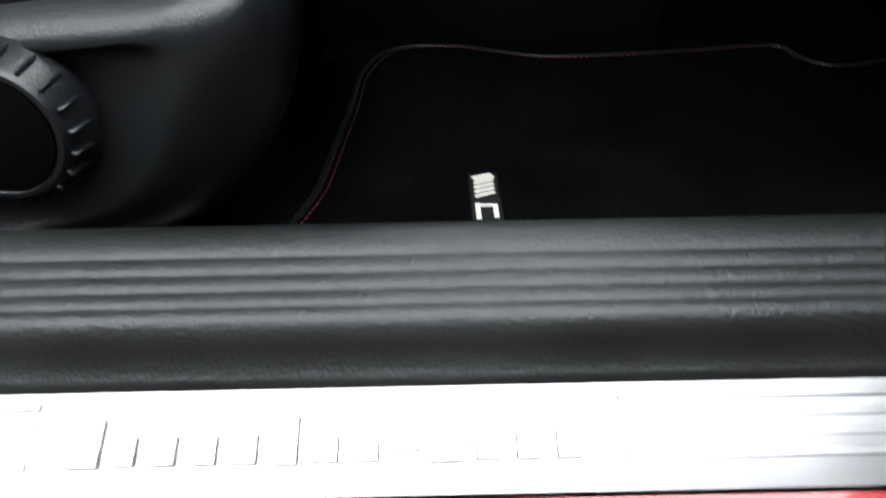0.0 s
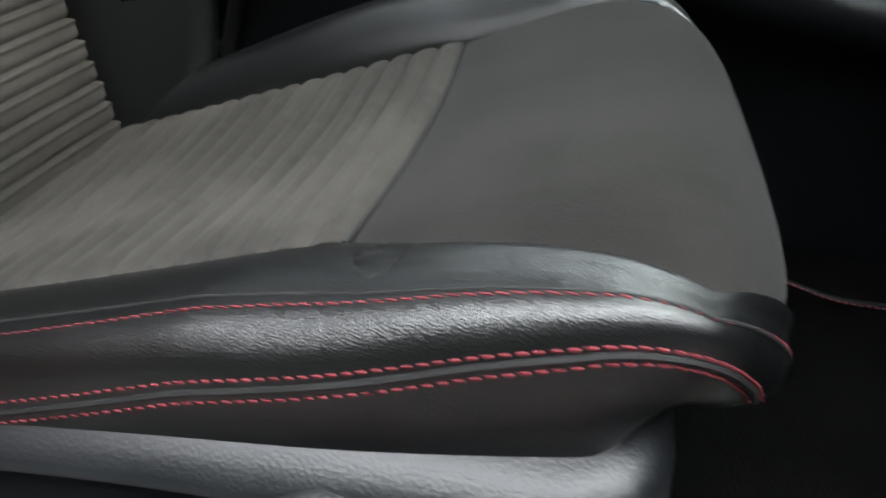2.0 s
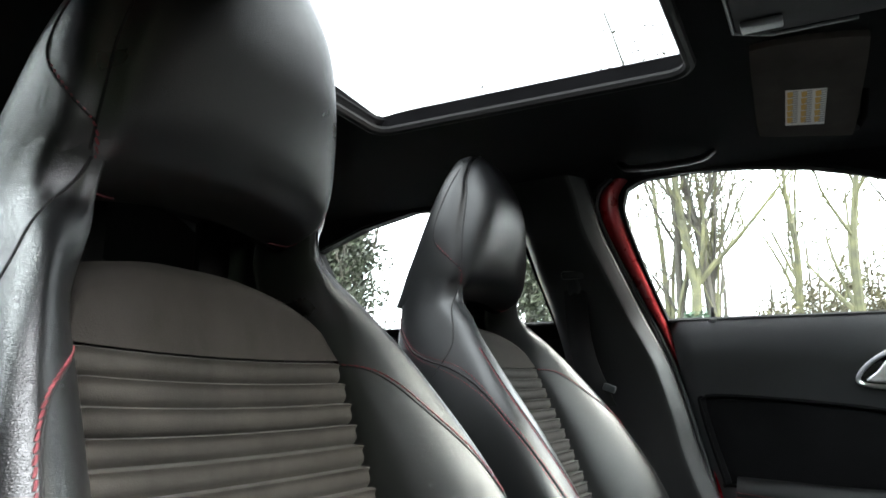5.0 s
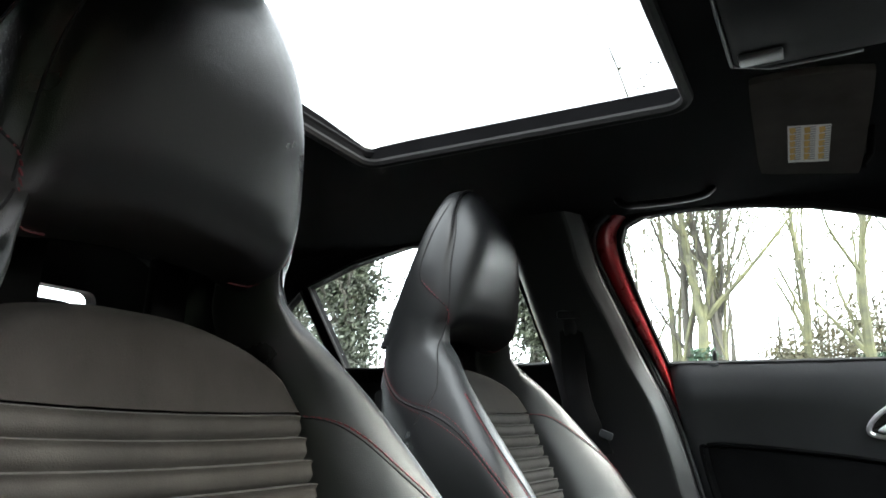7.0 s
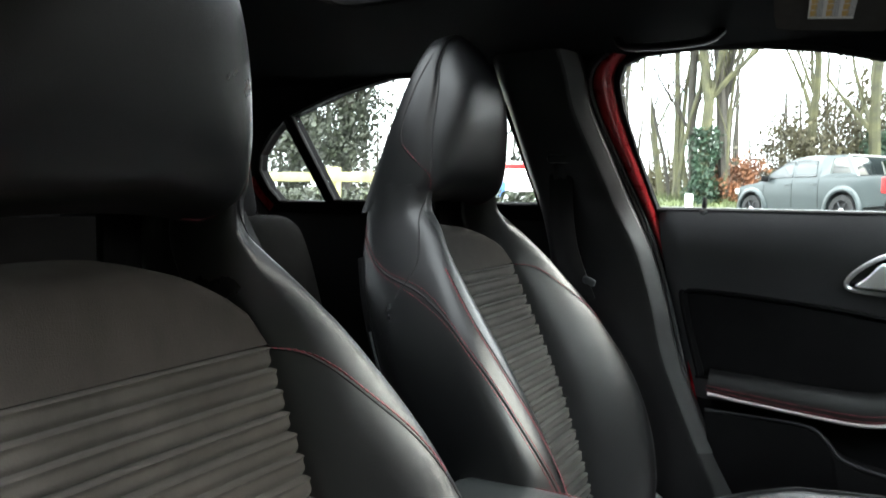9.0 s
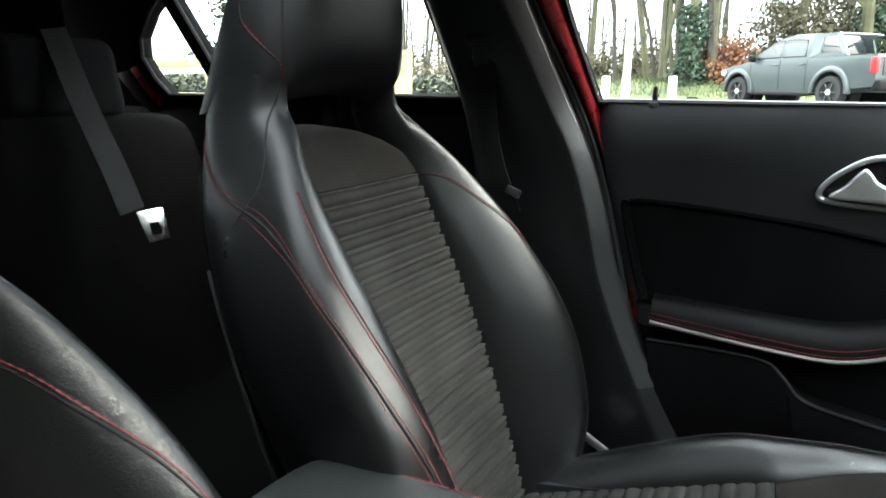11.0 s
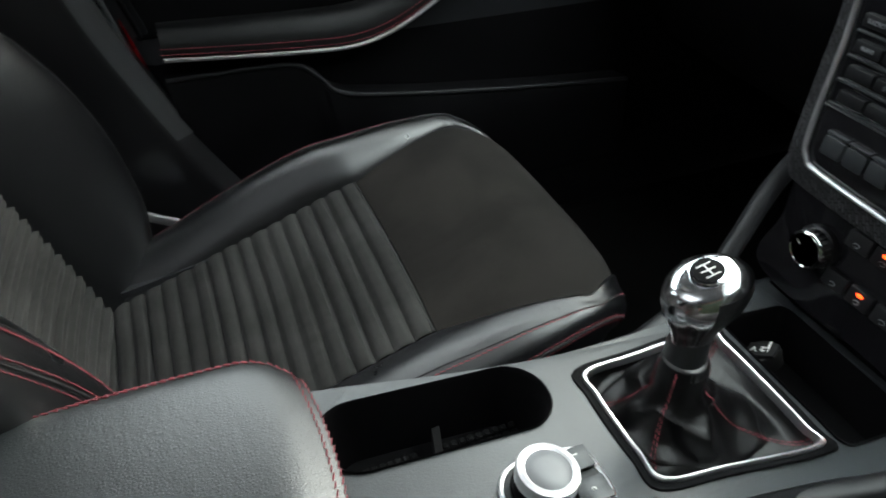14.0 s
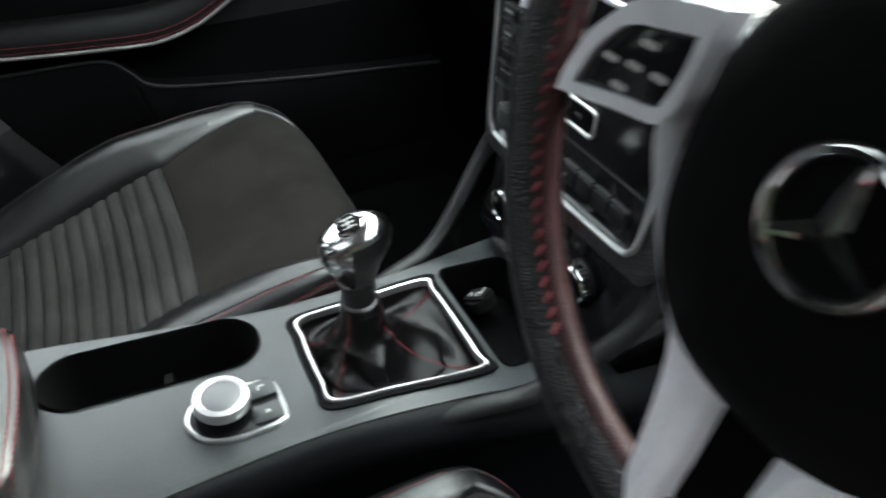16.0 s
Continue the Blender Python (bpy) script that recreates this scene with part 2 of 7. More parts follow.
def carbon_material():
    """Twill weave: slanted strands, each catching the light in turn."""
    m = material("carbon_weave", (0.02, 0.021, 0.022), 0.34, coat=0.2)
    n, l = m.node_tree.nodes, m.node_tree.links
    b = n["Principled BSDF"]
    tc, mp, ck, bp = (n.new("ShaderNodeTexCoord"), n.new("ShaderNodeMapping"), n.new("ShaderNodeTexBrick"), n.new("ShaderNodeBump"))
    mp.inputs["Scale"].default_value = (0, 1, 1)
    mp.inputs["Rotation"].default_value = (radians(32), radians(90), 0)
    ck.inputs["Scale"].default_value = 62
    ck.offset = 0.35
    ck.inputs["Mortar Size"].default_value, ck.inputs["Mortar Smooth"].default_value = 0.07, 0.4
    ck.inputs["Brick Width"].default_value, ck.inputs["Row Height"].default_value = 0.62, 0.21
    ck.inputs["Color1"].default_value, ck.inputs["Color2"].default_value, ck.inputs["Mortar"].default_value = (0.12, 0.125, 0.13, 1), (0.030, 0.031, 0.034, 1), (0.002, 0.002, 0.002, 1)
    l.new(tc.outputs["Object"], mp.inputs["Vector"]), l.new(mp.outputs[0], ck.inputs["Vector"]), l.new(ck.outputs["Fac"], bp.inputs["Height"])
    bp.invert = True
    bp.inputs["Strength"].default_value, bp.inputs["Distance"].default_value = 0.8, 0.001
    l.new(bp.outputs[0], b.inputs["Normal"]), l.new(ck.outputs["Color"], b.inputs["Base Color"])
    return m


CARBON = carbon_material()


# ---- building helpers ----
def part(name, bm, mat, parent=None, label="", smooth=True, kind=""):
    """Links a bmesh as one mesh object under a thing or a part."""
    me = bpy.data.meshes.new(name)
    bmesh.ops.recalc_face_normals(bm, faces=bm.faces)
    bm.to_mesh(me)
    bm.free()
    me.materials.append(mat)
    if smooth:
        me.shade_smooth()
        me.set_sharp_from_angle(angle=radians(42))
    ob = new(name, me)
    if parent is not None:
        ob.parent = parent
        ob.matrix_parent_inverse = parent.matrix_world.inverted()
    return tagged(ob, label=label, kind=kind)


def thing(name, at, label, category, group="", kind=""):
    ob = new(name)
    ob.empty_display_size = 0.05
    ob.matrix_world = Matrix.Translation(at)
    return tagged(ob, label, category, group, kind)


def curve_pts(pts, n, closed=False):
    """A smooth line (Catmull-Rom) of n points through pts."""
    p = [Vector(q) for q in pts]
    k = len(p)
    out = []
    for i in range(n):
        u = i * (k if closed else k - 1) / (n if closed else n - 1)
        j = min(int(u), k - 1 if closed else k - 2)
        f = u - j
        g = (lambda q: p[q % k]) if closed else (lambda q: p[max(0, min(k - 1, q))])
        a, b, c, d = g(j - 1), g(j), g(j + 1), g(j + 2)
        out.append(0.5 * ((2 * b) + (c - a) * f + (2 * a - 5 * b + 4 * c - d) * f * f + (3 * b - a - 3 * c + d) * f ** 3))
    return out


def ramp(x, table):
    """Smooth value at x through a table of (x, value)."""
    if x <= table[0][0]:
        return table[0][1]
    k = len(table)
    for i in range(k - 1):
        (a, va), (b, vb) = table[i], table[i + 1]
        if x <= b:
            h, m = b - a, (vb - va) / (b - a)
            m0 = m if i == 0 else (vb - table[i - 1][1]) / (b - table[i - 1][0])
            m1 = m if i == k - 2 else (table[i + 2][1] - va) / (table[i + 2][0] - a)
            f = (x - a) / h
            return va * (1 + 2 * f) * (1 - f) ** 2 + m0 * h * f * (1 - f) ** 2 + vb * f * f * (3 - 2 * f) - m1 * h * f * f * (1 - f)
    return table[-1][1]


def add_grid(bm, rows, closed=False, cap=False):
    """Skins a list of equally long point rows; returns the vertices."""
    vs = [[bm.verts.new(p) for p in r] for r in rows]
    for a, b in zip(vs, vs[1:]):
        m = len(a)
        for i in range(m if closed else m - 1):
            bm.faces.new((a[i], a[(i + 1) % m], b[(i + 1) % m], b[i]))
    if cap:
        bm.faces.new(list(reversed(vs[0])))
        bm.faces.new(vs[-1])
    return vs


def grid(rows, closed=False, cap=False):
    bm = bmesh.new()
    add_grid(bm, rows, closed, cap)
    return bm


def sheet(f, us, vs, thick=0.0, way=(0, 0, -1)):
    """A surface f(u, v); with thick it is closed at the rim and behind."""
    rows = [[Vector(f(u, v)) for v in vs] for u in us]
    bm = grid(rows)
    if thick:
        d = Vector(way) * thick
        r = bmesh.ops.extrude_face_region(bm, geom=bm.faces[:])
        bmesh.ops.translate(bm, verts=[g for g in r["geom"] if isinstance(g, bmesh.types.BMVert)], vec=d)
    return bm


def frames_along(pts, closed=False):
    p = [Vector(q) for q in pts]
    k = len(p)
    out, up = [], None
    for i in range(k):
        a, b = (p[(i - 1) % k], p[(i + 1) % k]) if closed else (p[max(0, i - 1)], p[min(k - 1, i + 1)])
        t = (b - a).normalized()
        if up is None:
            up = Vector((0, 0, 1)) if abs(t.z) < 0.9 else Vector((1, 0, 0))
        s = t.cross(up).normalized()
        up = s.cross(t).normalized()
        out.append((p[i], t, s, up.copy()))
    return out


def add_tube(bm, pts, r, n=8, closed=False, flat=1.0):
    rr = r if callable(r) else (lambda f: r)
    fr = frames_along(pts, closed)
    rows = []
    for i, (p, t, s, u) in enumerate(fr):
        q = rr(i / max(1, len(fr) - 1))
        rows.append([p + s * (q * math.cos(a)) + u * (q * flat * math.sin(a)) for a in [2 * math.pi * j / n for j in range(n)]])
    if closed:
        rows.append(rows[0])
        vs = [[bm.verts.new(p) for p in r_] for r_ in rows[:-1]]
        vs.append(vs[0])
        for a, b in zip(vs, vs[1:]):
            for i in range(n):
                bm.faces.new((a[i], a[(i + 1) % n], b[(i + 1) % n], b[i]))
    else:
        add_grid(bm, rows, closed=True, cap=True)


def tube(pts, r, n=8, closed=False, flat=1.0):
    bm = bmesh.new()
    add_tube(bm, pts, r, n, closed, flat)
    return bm


def add_box(bm, size, m=None, bevel=0.0, seg=2):
    r = bmesh.ops.create_cube(bm, size=1.0)
    bmesh.ops.scale(bm, vec=size, verts=r["verts"])
    if bevel:
        es = list({e for v in r["verts"] for e in v.link_edges})
        b = bmesh.ops.bevel(bm, geom=es, offset=bevel, segments=seg, profile=0.5, affect="EDGES")
        vs = list({v for f in b["faces"] for v in f.verts} | {v for v in r["verts"] if v.is_valid})
    else:
        vs = r["verts"]
    if m is not None:
        bmesh.ops.transform(bm, matrix=m, verts=vs)


def box(size, m=None, bevel=0.002, seg=2):
    bm = bmesh.new()
    add_box(bm, size, m, bevel, seg)
    return bm


def prism(loop, d0, d1, put, bevel=0.0, seg=2):
    """A plate: the 2D loop, from depth d0 to d1; put(a, b, d) gives the place."""
    bm = bmesh.new()
    lo = [bm.verts.new(put(a, b, d0)) for a, b in loop]
    f = bm.faces.new(lo)
    r = bmesh.ops.extrude_face_region(bm, geom=[f])
    top = [g for g in r["geom"] if isinstance(g, bmesh.types.BMVert)]
    for v, (a, b) in zip(lo, loop):
        pass
    d = Vector(put(0, 0, d1)) - Vector(put(0, 0, d0))
    bmesh.ops.translate(bm, verts=top, vec=d)
    if bevel:
        tf = [g for g in r["geom"] if isinstance(g, bmesh.types.BMFace)]
        es = list({e for q in tf for e in q.edges})
        bmesh.ops.bevel(bm, geom=es, offset=bevel, segments=seg, profile=0.5, affect="EDGES")
    return bm


def plate_with_holes(outer, holes, d0, d1, put):
    """A plate with openings through it."""
    from mathutils.geometry import tessellate_polygon
    loops = [[Vector((a, b, 0)) for a, b in lp] for lp in (outer, *holes)]
    flat = [p for lp in loops for p in lp]
    tris = tessellate_polygon(loops)
    bm = bmesh.new()
    lo = [bm.verts.new(put(p.x, p.y, d0)) for p in flat]
    hi = [bm.verts.new(put(p.x, p.y, d1)) for p in flat]
    for a, b, c in tris:
        if len({a, b, c}) == 3:
            bm.faces.new((lo[a], lo[b], lo[c]))
            bm.faces.new((hi[c], hi[b], hi[a]))
    k = 0
    for lp in loops:
        m = len(lp)
        for i in range(m):
            a, b = k + i, k + (i + 1) % m
            bm.faces.new((lo[a], lo[b], hi[b], hi[a]))
        k += m
    return bm


def rounded(x0, y0, x1, y1, r, n=6):
    out = []
    for cx, cy, a0 in ((x1 - r, y1 - r, 0), (x0 + r, y1 - r, 90), (x0 + r, y0 + r, 180), (x1 - r, y0 + r, 270)):
        for i in range(n + 1):
            a = radians(a0 + 90 * i / n)
            out.append((cx + r * math.cos(a), cy + r * math.sin(a)))
    return out


def lathe(profile, n=32, m=None):
    """Turns (radius, height) points round z."""
    bm = bmesh.new()
    rows = [[Vector((max(r, 1e-5) * math.cos(2 * math.pi * i / n), max(r, 1e-5) * math.sin(2 * math.pi * i / n), z)) for i in range(n)] for r, z in profile]
    add_grid(bm, rows, closed=True, cap=True)
    if m is not None:
        bmesh.ops.transform(bm, matrix=m, verts=bm.verts[:])
    return bm


def stitch_row(bm, pts, long=0.0056, gap=0.0007, r=0.00072, slant=0.0):
    """Short threads, one after another, along a line."""
    p = [Vector(q) for q in pts]
    d, step, nxt = 0.0, long + gap, 0.0
    for a, b in zip(p, p[1:]):
        w = (b - a).length
        if w < 1e-6:
            continue
        t = (b - a) / w
        while nxt < d + w:
            c = a + t * (nxt - d)
            s = t.cross(Vector((0, 0, 1)))
            s = s.normalized() if s.length > 0.05 else Vector((0, 1, 0))
            e = (t + s * slant).normalized()
            s, u = e.cross(t.orthogonal()).normalized(), None
            u = e.cross(s).normalized()
            ends = []
            for q, k in ((c - e * long / 2, 0.7), (c, 1.0), (c + e * long / 2, 0.7)):
                ends.append([bm.verts.new(q + s * (r * k * math.cos(h)) + u * (r * k * math.sin(h))) for h in (0, 1.571, 3.142, 4.712)])
            for m0, m1 in zip(ends, ends[1:]):
                for i in range(4):
                    bm.faces.new((m0[i], m0[(i + 1) % 4], m1[(i + 1) % 4], m1[i]))
            nxt += step
        d += w


def writing(text, size, m, mat, name, parent, depth=0.0003):
    """Letters in the built-in font, turned into a mesh."""
    cu = bpy.data.curves.new(name, "FONT")
    cu.body, cu.size, cu.extrude, cu.align_x, cu.align_y, cu.resolution_u = text, size, depth, "CENTER", "CENTER", 3
    tmp = new(name, cu)
    me = bpy.data.meshes.new_from_object(tmp.evaluated_get(bpy.context.evaluated_depsgraph_get()))
    bpy.data.objects.remove(tmp)
    me.transform(m)
    me.materials.clear()
    me.materials.append(mat)
    ob = new(name, me)
    ob.parent = parent
    ob.matrix_parent_inverse = parent.matrix_world.inverted()
    return ob


# ---- front seats ----
def lin(a, b, n):
    return [a + (b - a) * i / (n - 1) for i in range(n)]


def rib_height(s, s0, s1, pitch, ridge=True):
    """Flat rolls sewn across the seat, with a narrow groove between them; every sixth groove is a deeper fold."""
    if s <= s0 or s >= s1:
        return 0.0
    q = (s - s0) / pitch
    f = q % 1.0
    fold = 1.35 if int(q) % 12 == 11 else 1.0
    if not ridge:
        return 0.0082 * (max(0.0, 1 - abs(2 * f ** 1.35 - 1) ** 3.4) ** 0.75 - 1) * fold + 0.0085
    slab = 0.66 * max(0.0, 1 - abs(2 * f ** 1.25 - 1) ** 4) ** 0.75 + 0.34 * math.exp(-((f - 0.83) / 0.10) ** 2)
    return 0.0112 * (slab - 1) * fold + 0.0090


def front_seat(name, side, dx, dz, recline, label, ribs, seat_ribs, yoke, thigh):
    """side: +1 the passenger's, -1 the driver's. a: metres outwards from the seat's middle."""
    top = thing(name, (-0.30 + dx, side * 0.36, 0.40 + dz), label, "car seat", group="front seats")

    def place(x, a, z):
        return Vector((x + dx, side * (0.36 + a), z + dz))

    bend, lean, lean_top = 0.655, radians(recline), radians(-3 if side > 0 else -7)

    def back(s, a, d):
        """s along the backrest, d forwards; above the shoulders it stands upright."""
        lo, hi = min(s, bend), max(0.0, s - bend)
        f = min(1, max(0, (s - bend + 0.06) / 0.12))
        n = lean + (lean_top - lean) * f
        x = -0.56 - lo * math.sin(lean) - hi * math.sin(lean_top)
        z = 0.45 + lo * math.cos(lean) + hi * math.cos(lean_top)
        return place(x + d * math.cos(n), a + (0.018 if side < 0 else -0.018), z + d * math.sin(n))

    # -- backrest: ribbed middle, smooth yoke above
    def half(s):
        return ramp(s, [(0, 0.156), (0.1, 0.160), (0.3, 0.158), (0.53, 0.143), (0.70, 0.134)])

    def narrow(s, sg):
        """The passenger seat is slimmer low down beside the console."""
        return 0.042 * max(0.0, (0.45 - s) / 0.40) ** 1.2 if side > 0 and sg < 0 else 0.0

    def mid_d(s, u):
        return 0.018 * math.sin(math.pi * min(1, max(0, s / 0.66))) + 0.012 * u * u - 0.004

    def yoke_top(u):
        return 0.547 + 0.088 * (1 - abs(u) ** 2.6) ** 0.5

    us = lin(-1, 1, 25)
    rows = []
    for s in lin(0.0, 0.5495, 440):
        edge = [0.0035 * (1 - min(1, (1 - abs(u)) / 0.06)) for u in us]
        rows.append([back(s, u * (half(s) - narrow(s, u)), mid_d(s, u) + rib_height(s, 0.0095, 0.5495, 0.0200) - e) for u, e in zip(us, edge)])
    part("back_rib_panel", grid(rows), ribs, top, "grey suede panel sewn in cross ribs")
    rows = []
    for f in lin(0, 1, 12):
        rows.append([back(0.550 + f * (yoke_top(u) - 0.550), u * half(0.55), mid_d(0.550 + f * (yoke_top(u) - 0.550), u) + 0.004 - 0.02 * max(0, f - 0.75) ** 2 * 16 * (1 - abs(u)) ** 0.2) for u in us])
    rows.append([p - Vector((0.05, 0, -0.004)) for p in rows[-1]])
    part("back_yoke", grid(rows), yoke, top, "smooth dark suede upper back panel")

    # -- sides: a bolster below, narrowing to an arm and ending as the head's wing
    wide = [(0, 0.250), (0.08, 0.280), (0.18, 0.297), (0.28, 0.296), (0.38, 0.279), (0.47, 0.252), (0.55, 0.214), (0.60, 0.184), (0.65, 0.162), (0.70, 0.1535), (0.76, 0.148)]
    inner = [(0, 0.153), (0.1, 0.157), (0.3, 0.155), (0.53, 0.140), (0.58, 0.128), (0.62, 0.112), (0.66, 0.105), (0.70, 0.104), (0.8, 0.100)]
    crest = [(0, 0.072), (0.1, 0.116), (0.25, 0.134), (0.4, 0.112), (0.52, 0.076), (0.60, 0.050), (0.66, 0.034), (0.72, 0.028), (0.80, 0.026)]
    rear = [(0, -0.082), (0.3, -0.088), (0.55, -0.092), (0.65, -0.086), (0.70, -0.080), (0.76, -0.066)]
    rear_wide = [(0, 0.195), (0.15, 0.215), (0.3, 0.224), (0.45, 0.216), (0.55, 0.200), (0.62, 0.176), (0.66, 0.163), (0.70, 0.152), (0.76, 0.146)]
    N = 52
    H0, H1 = 0.664, 0.948
    front_half = [(0.664, 0.122), (0.69, 0.127), (0.72, 0.129), (0.776, 0.124), (0.822, 0.113), (0.869, 0.096), (0.915, 0.068), (0.933, 0.046), (0.948, 0.015)]
    side_half = [(0.664, 0.1555), (0.70, 0.1528), (0.776, 0.146), (0.822, 0.134), (0.869, 0.115), (0.915, 0.085), (0.933, 0.060), (0.948, 0.020)]
    head_front = [(0.664, 0.0), (0.675, 0.024), (0.693, 0.044), (0.73, 0.057), (0.776, 0.063), (0.822, 0.064), (0.869, 0.056), (0.915, 0.034), (0.933, 0.020), (0.948, 0.0)]
    head_rear = [(0.664, -0.090), (0.70, -0.080), (0.723, -0.072), (0.776, -0.056), (0.822, -0.046), (0.869, -0.036), (0.915, -0.024), (0.933, -0.018), (0.948, -0.008)]

    def head_half(s):
        """Half of the head's outline, from the middle of its front round the side to the middle of its back."""
        wf, ws, front, k = ramp(s, front_half), ramp(s, side_half), ramp(s, head_front), ramp(s, head_rear)
        f = min(1, max(0, (s - 0.64) / 0.18))
        f = f * f * (3 - 2 * f)
        r = min(0.014 + 0.028 * f, 0.5 * (front - k))
        d5 = 0.35 * front + 0.65 * k
        boxy, slant = (0.25 * wf + 0.75 * ws, front - r - 0.010), (0.45 * wf + 0.55 * ws, 0.5 * (front - r + d5) + 0.006)
        return [(0, front), (0.58 * wf, front - 0.003), (0.88 * wf, front - 0.5 * r + 0.002), (wf, front - r), (boxy[0] + (slant[0] - boxy[0]) * f, boxy[1] + (slant[1] - boxy[1]) * f), (ws, d5), (0.97 * ws, 0.12 * front + 0.88 * k), (0.84 * ws, k + 0.1 * (front - k)), (0.5 * ws, k), (0, k - 0.002)]

    def head_section(s):
        half_ctl = head_half(s)
        ctl = [(a, d, 0) for a, d in half_ctl] + [(-a, d, 0) for a, d in reversed(half_ctl[1:-1])]
        # the underside is hollowed between the arms
        fade = max(0.0, 1 - (s - H0) / 0.075)
        return [back(s + fade * (0.013 + 0.025 * min(1, max(0, -p.y / 0.07))) * max(0.0, 1 - (p.x / 0.118) ** 2), p.x, p.y) for p in curve_pts(ctl, 72, closed=True)]

    def side_section(s, sg):
        i, w, F, k = ramp(s, inner), ramp(s, wide), ramp(s, crest), ramp(s, rear)
        e = ramp(s, [(0, 0.005), (0.3, 0.022), (0.53, 0.012), (0.60, -0.02), (0.68, -0.03), (0.95, -0.03)])
        wr = ramp(s, rear_wide)
        if side > 0 and sg > 0:
            w += 0.016 * math.exp(-((s - 0.16) / 0.14) ** 2)
        if side < 0 and sg > 0:
            w -= 0.022 * math.sin(math.pi * min(1, max(0, s / 0.62)))
            i -= 0.012 * math.sin(math.pi * min(1, max(0, s / 0.62)))
        i, w, wr = i - narrow(s, sg), w - narrow(s, sg), wr - narrow(s, sg)
        g, H = w - i, F - e
        if not (side > 0 and sg < 0):
            lift = ((0.07, 0.20), (0.22, 0.50), (0.45, 0.83), (0.68, 1.0), (0.83, 0.86))
        else:
            lift = ((0.07, 0.45), (0.22, 0.84), (0.45, 1.0), (0.67, 0.95), (0.815, 0.81))
        cut = 0.018 * math.exp(-((s - 0.15) / 0.16) ** 2) if side > 0 and sg < 0 else 0.0
        ctl = [(i, e - 0.012), *[(i + a_ * g, e + b_ * H) for a_, b_ in lift], (i + 0.885 * g - 0.4 * cut, e + 0.52 * H), (0.78 * w + 0.22 * wr - cut, 0.25 * k + 0.4 * e), (0.30 * w + 0.70 * wr - cut, 0.68 * k), (wr - 0.008 - cut, k + 0.010), (0.5 * (i + wr), k), (i, k + 0.006), (i - 0.004, 0.4 * k)]
        c = 0.026 + 0.12 * max(0, s - 0.68)
        wing = [(i, -0.03), (i + 0.1 * g, F - 0.03), (w - c - 0.016, F + 0.004), (w - c, F), (w - 0.40 * c, F - 0.009), (w - 0.004, F - 0.026), (w - 0.001, 0.62 * F + 0.38 * k), (w, 0.36 * F + 0.64 * k), (w - 0.002, 0.8 * k + 0.2 * F), (w - 0.014, k + 0.006), (0.5 * (i + w), k), (i, k + 0.006), (i - 0.004, 0.4 * k)]
        f = min(1, max(0, (s - 0.54) / 0.15))
        f = f * f * (3 - 2 * f)
        # towards the top the arm takes on the head's outline, then sinks into it
        u = max(s, 0.70)
        hh, dw, df = head_half(u), ramp(s, wide) - ramp(u, wide), ramp(s, crest) - ramp(u, crest) - 0.008 * (1 - math.exp(-(u - s) / 0.02))
        m6 = (0.5 * (hh[4][0] + hh[5][0]) + 0.001, 0.5 * (hh[4][1] + hh[5][1]))
        end = [(i, -0.03), (i + 0.1 * g, F - 0.024), (0.90 * hh[3][0] + dw, 0.40 * hh[0][1] + 0.60 * hh[3][1] + df - 0.004), (0.96 * hh[3][0] + dw, 0.15 * hh[0][1] + 0.85 * hh[3][1] + df - 0.002), (hh[3][0] + dw, hh[3][1] + df), (hh[4][0] + dw, hh[4][1] + df), (m6[0] + dw, m6[1] + 0.6 * df), (hh[5][0] + dw, hh[5][1]), (hh[6][0] + dw, hh[6][1]), (hh[7][0] + dw, hh[7][1]), (hh[8][0] + dw, hh[8][1]), (i, k + 0.006), (i - 0.004, 0.4 * k)]
        q = min(1, max(0, (s - 0.61) / 0.08))
        q = q * q * (3 - 2 * q)
        low = [(p[0] + (w_[0] - p[0]) * f, p[1] + (w_[1] - p[1]) * f) for p, w_ in zip(ctl, wing)]
        pts = curve_pts([(a[0] + (b[0] - a[0]) * q, a[1] + (b[1] - a[1]) * q, 0) for a, b in zip(low, end)], N, closed=True)
        sink = 0.34 * min(1, max(0, (s - 0.6995) / 0.003))
        return [back(s, sg * (p.x + (0.10 - p.x) * sink), p.y + (-0.03 - p.y) * sink) for p in pts]

    S1 = 0.76
    for sg in (1, -1):
        secs = [side_section(s, sg) for s in lin(0.0, S1, 90)]
        heart = sum(secs[-1], Vector()) / N
        cap_top = [p.lerp(heart, 0.6) + Vector((0, 0, 0.006)) for p in secs[-1]]
        body = [side_section(s, sg) for s in lin(0.0, 0.699, 84) + [0.7025, 0.73, S1]]
        b = part("back_bolster", grid(body + [cap_top], closed=True, cap=True), LEATHER, top, "padded black leather side bolster running up into the head")

        def on_side(s_, j_):
            q = (s_ / S1) * 89
            i0, j0 = min(88, int(q)), int(j_)
            p0 = secs[i0][j0].lerp(secs[i0][j0 + 1], j_ - j0)
            return p0.lerp(secs[i0 + 1][j0].lerp(secs[i0 + 1][j0 + 1], j_ - j0), q - i0)

        def twin(s_):
            if side * sg > 0 and side > 0 or side < 0 and sg < 0:
                f = min(1, max(0, (s_ - 0.22) / 0.43))
                return 20.5 + 13.5 * f * f
            return ramp(s_, [(0, 12), (0.222, 14.2), (0.299, 16), (0.393, 18.8), (0.478, 23), (0.555, 27), (0.64, 34.5)]) + (1.2 if side < 0 else 0)

        bm = bmesh.new()
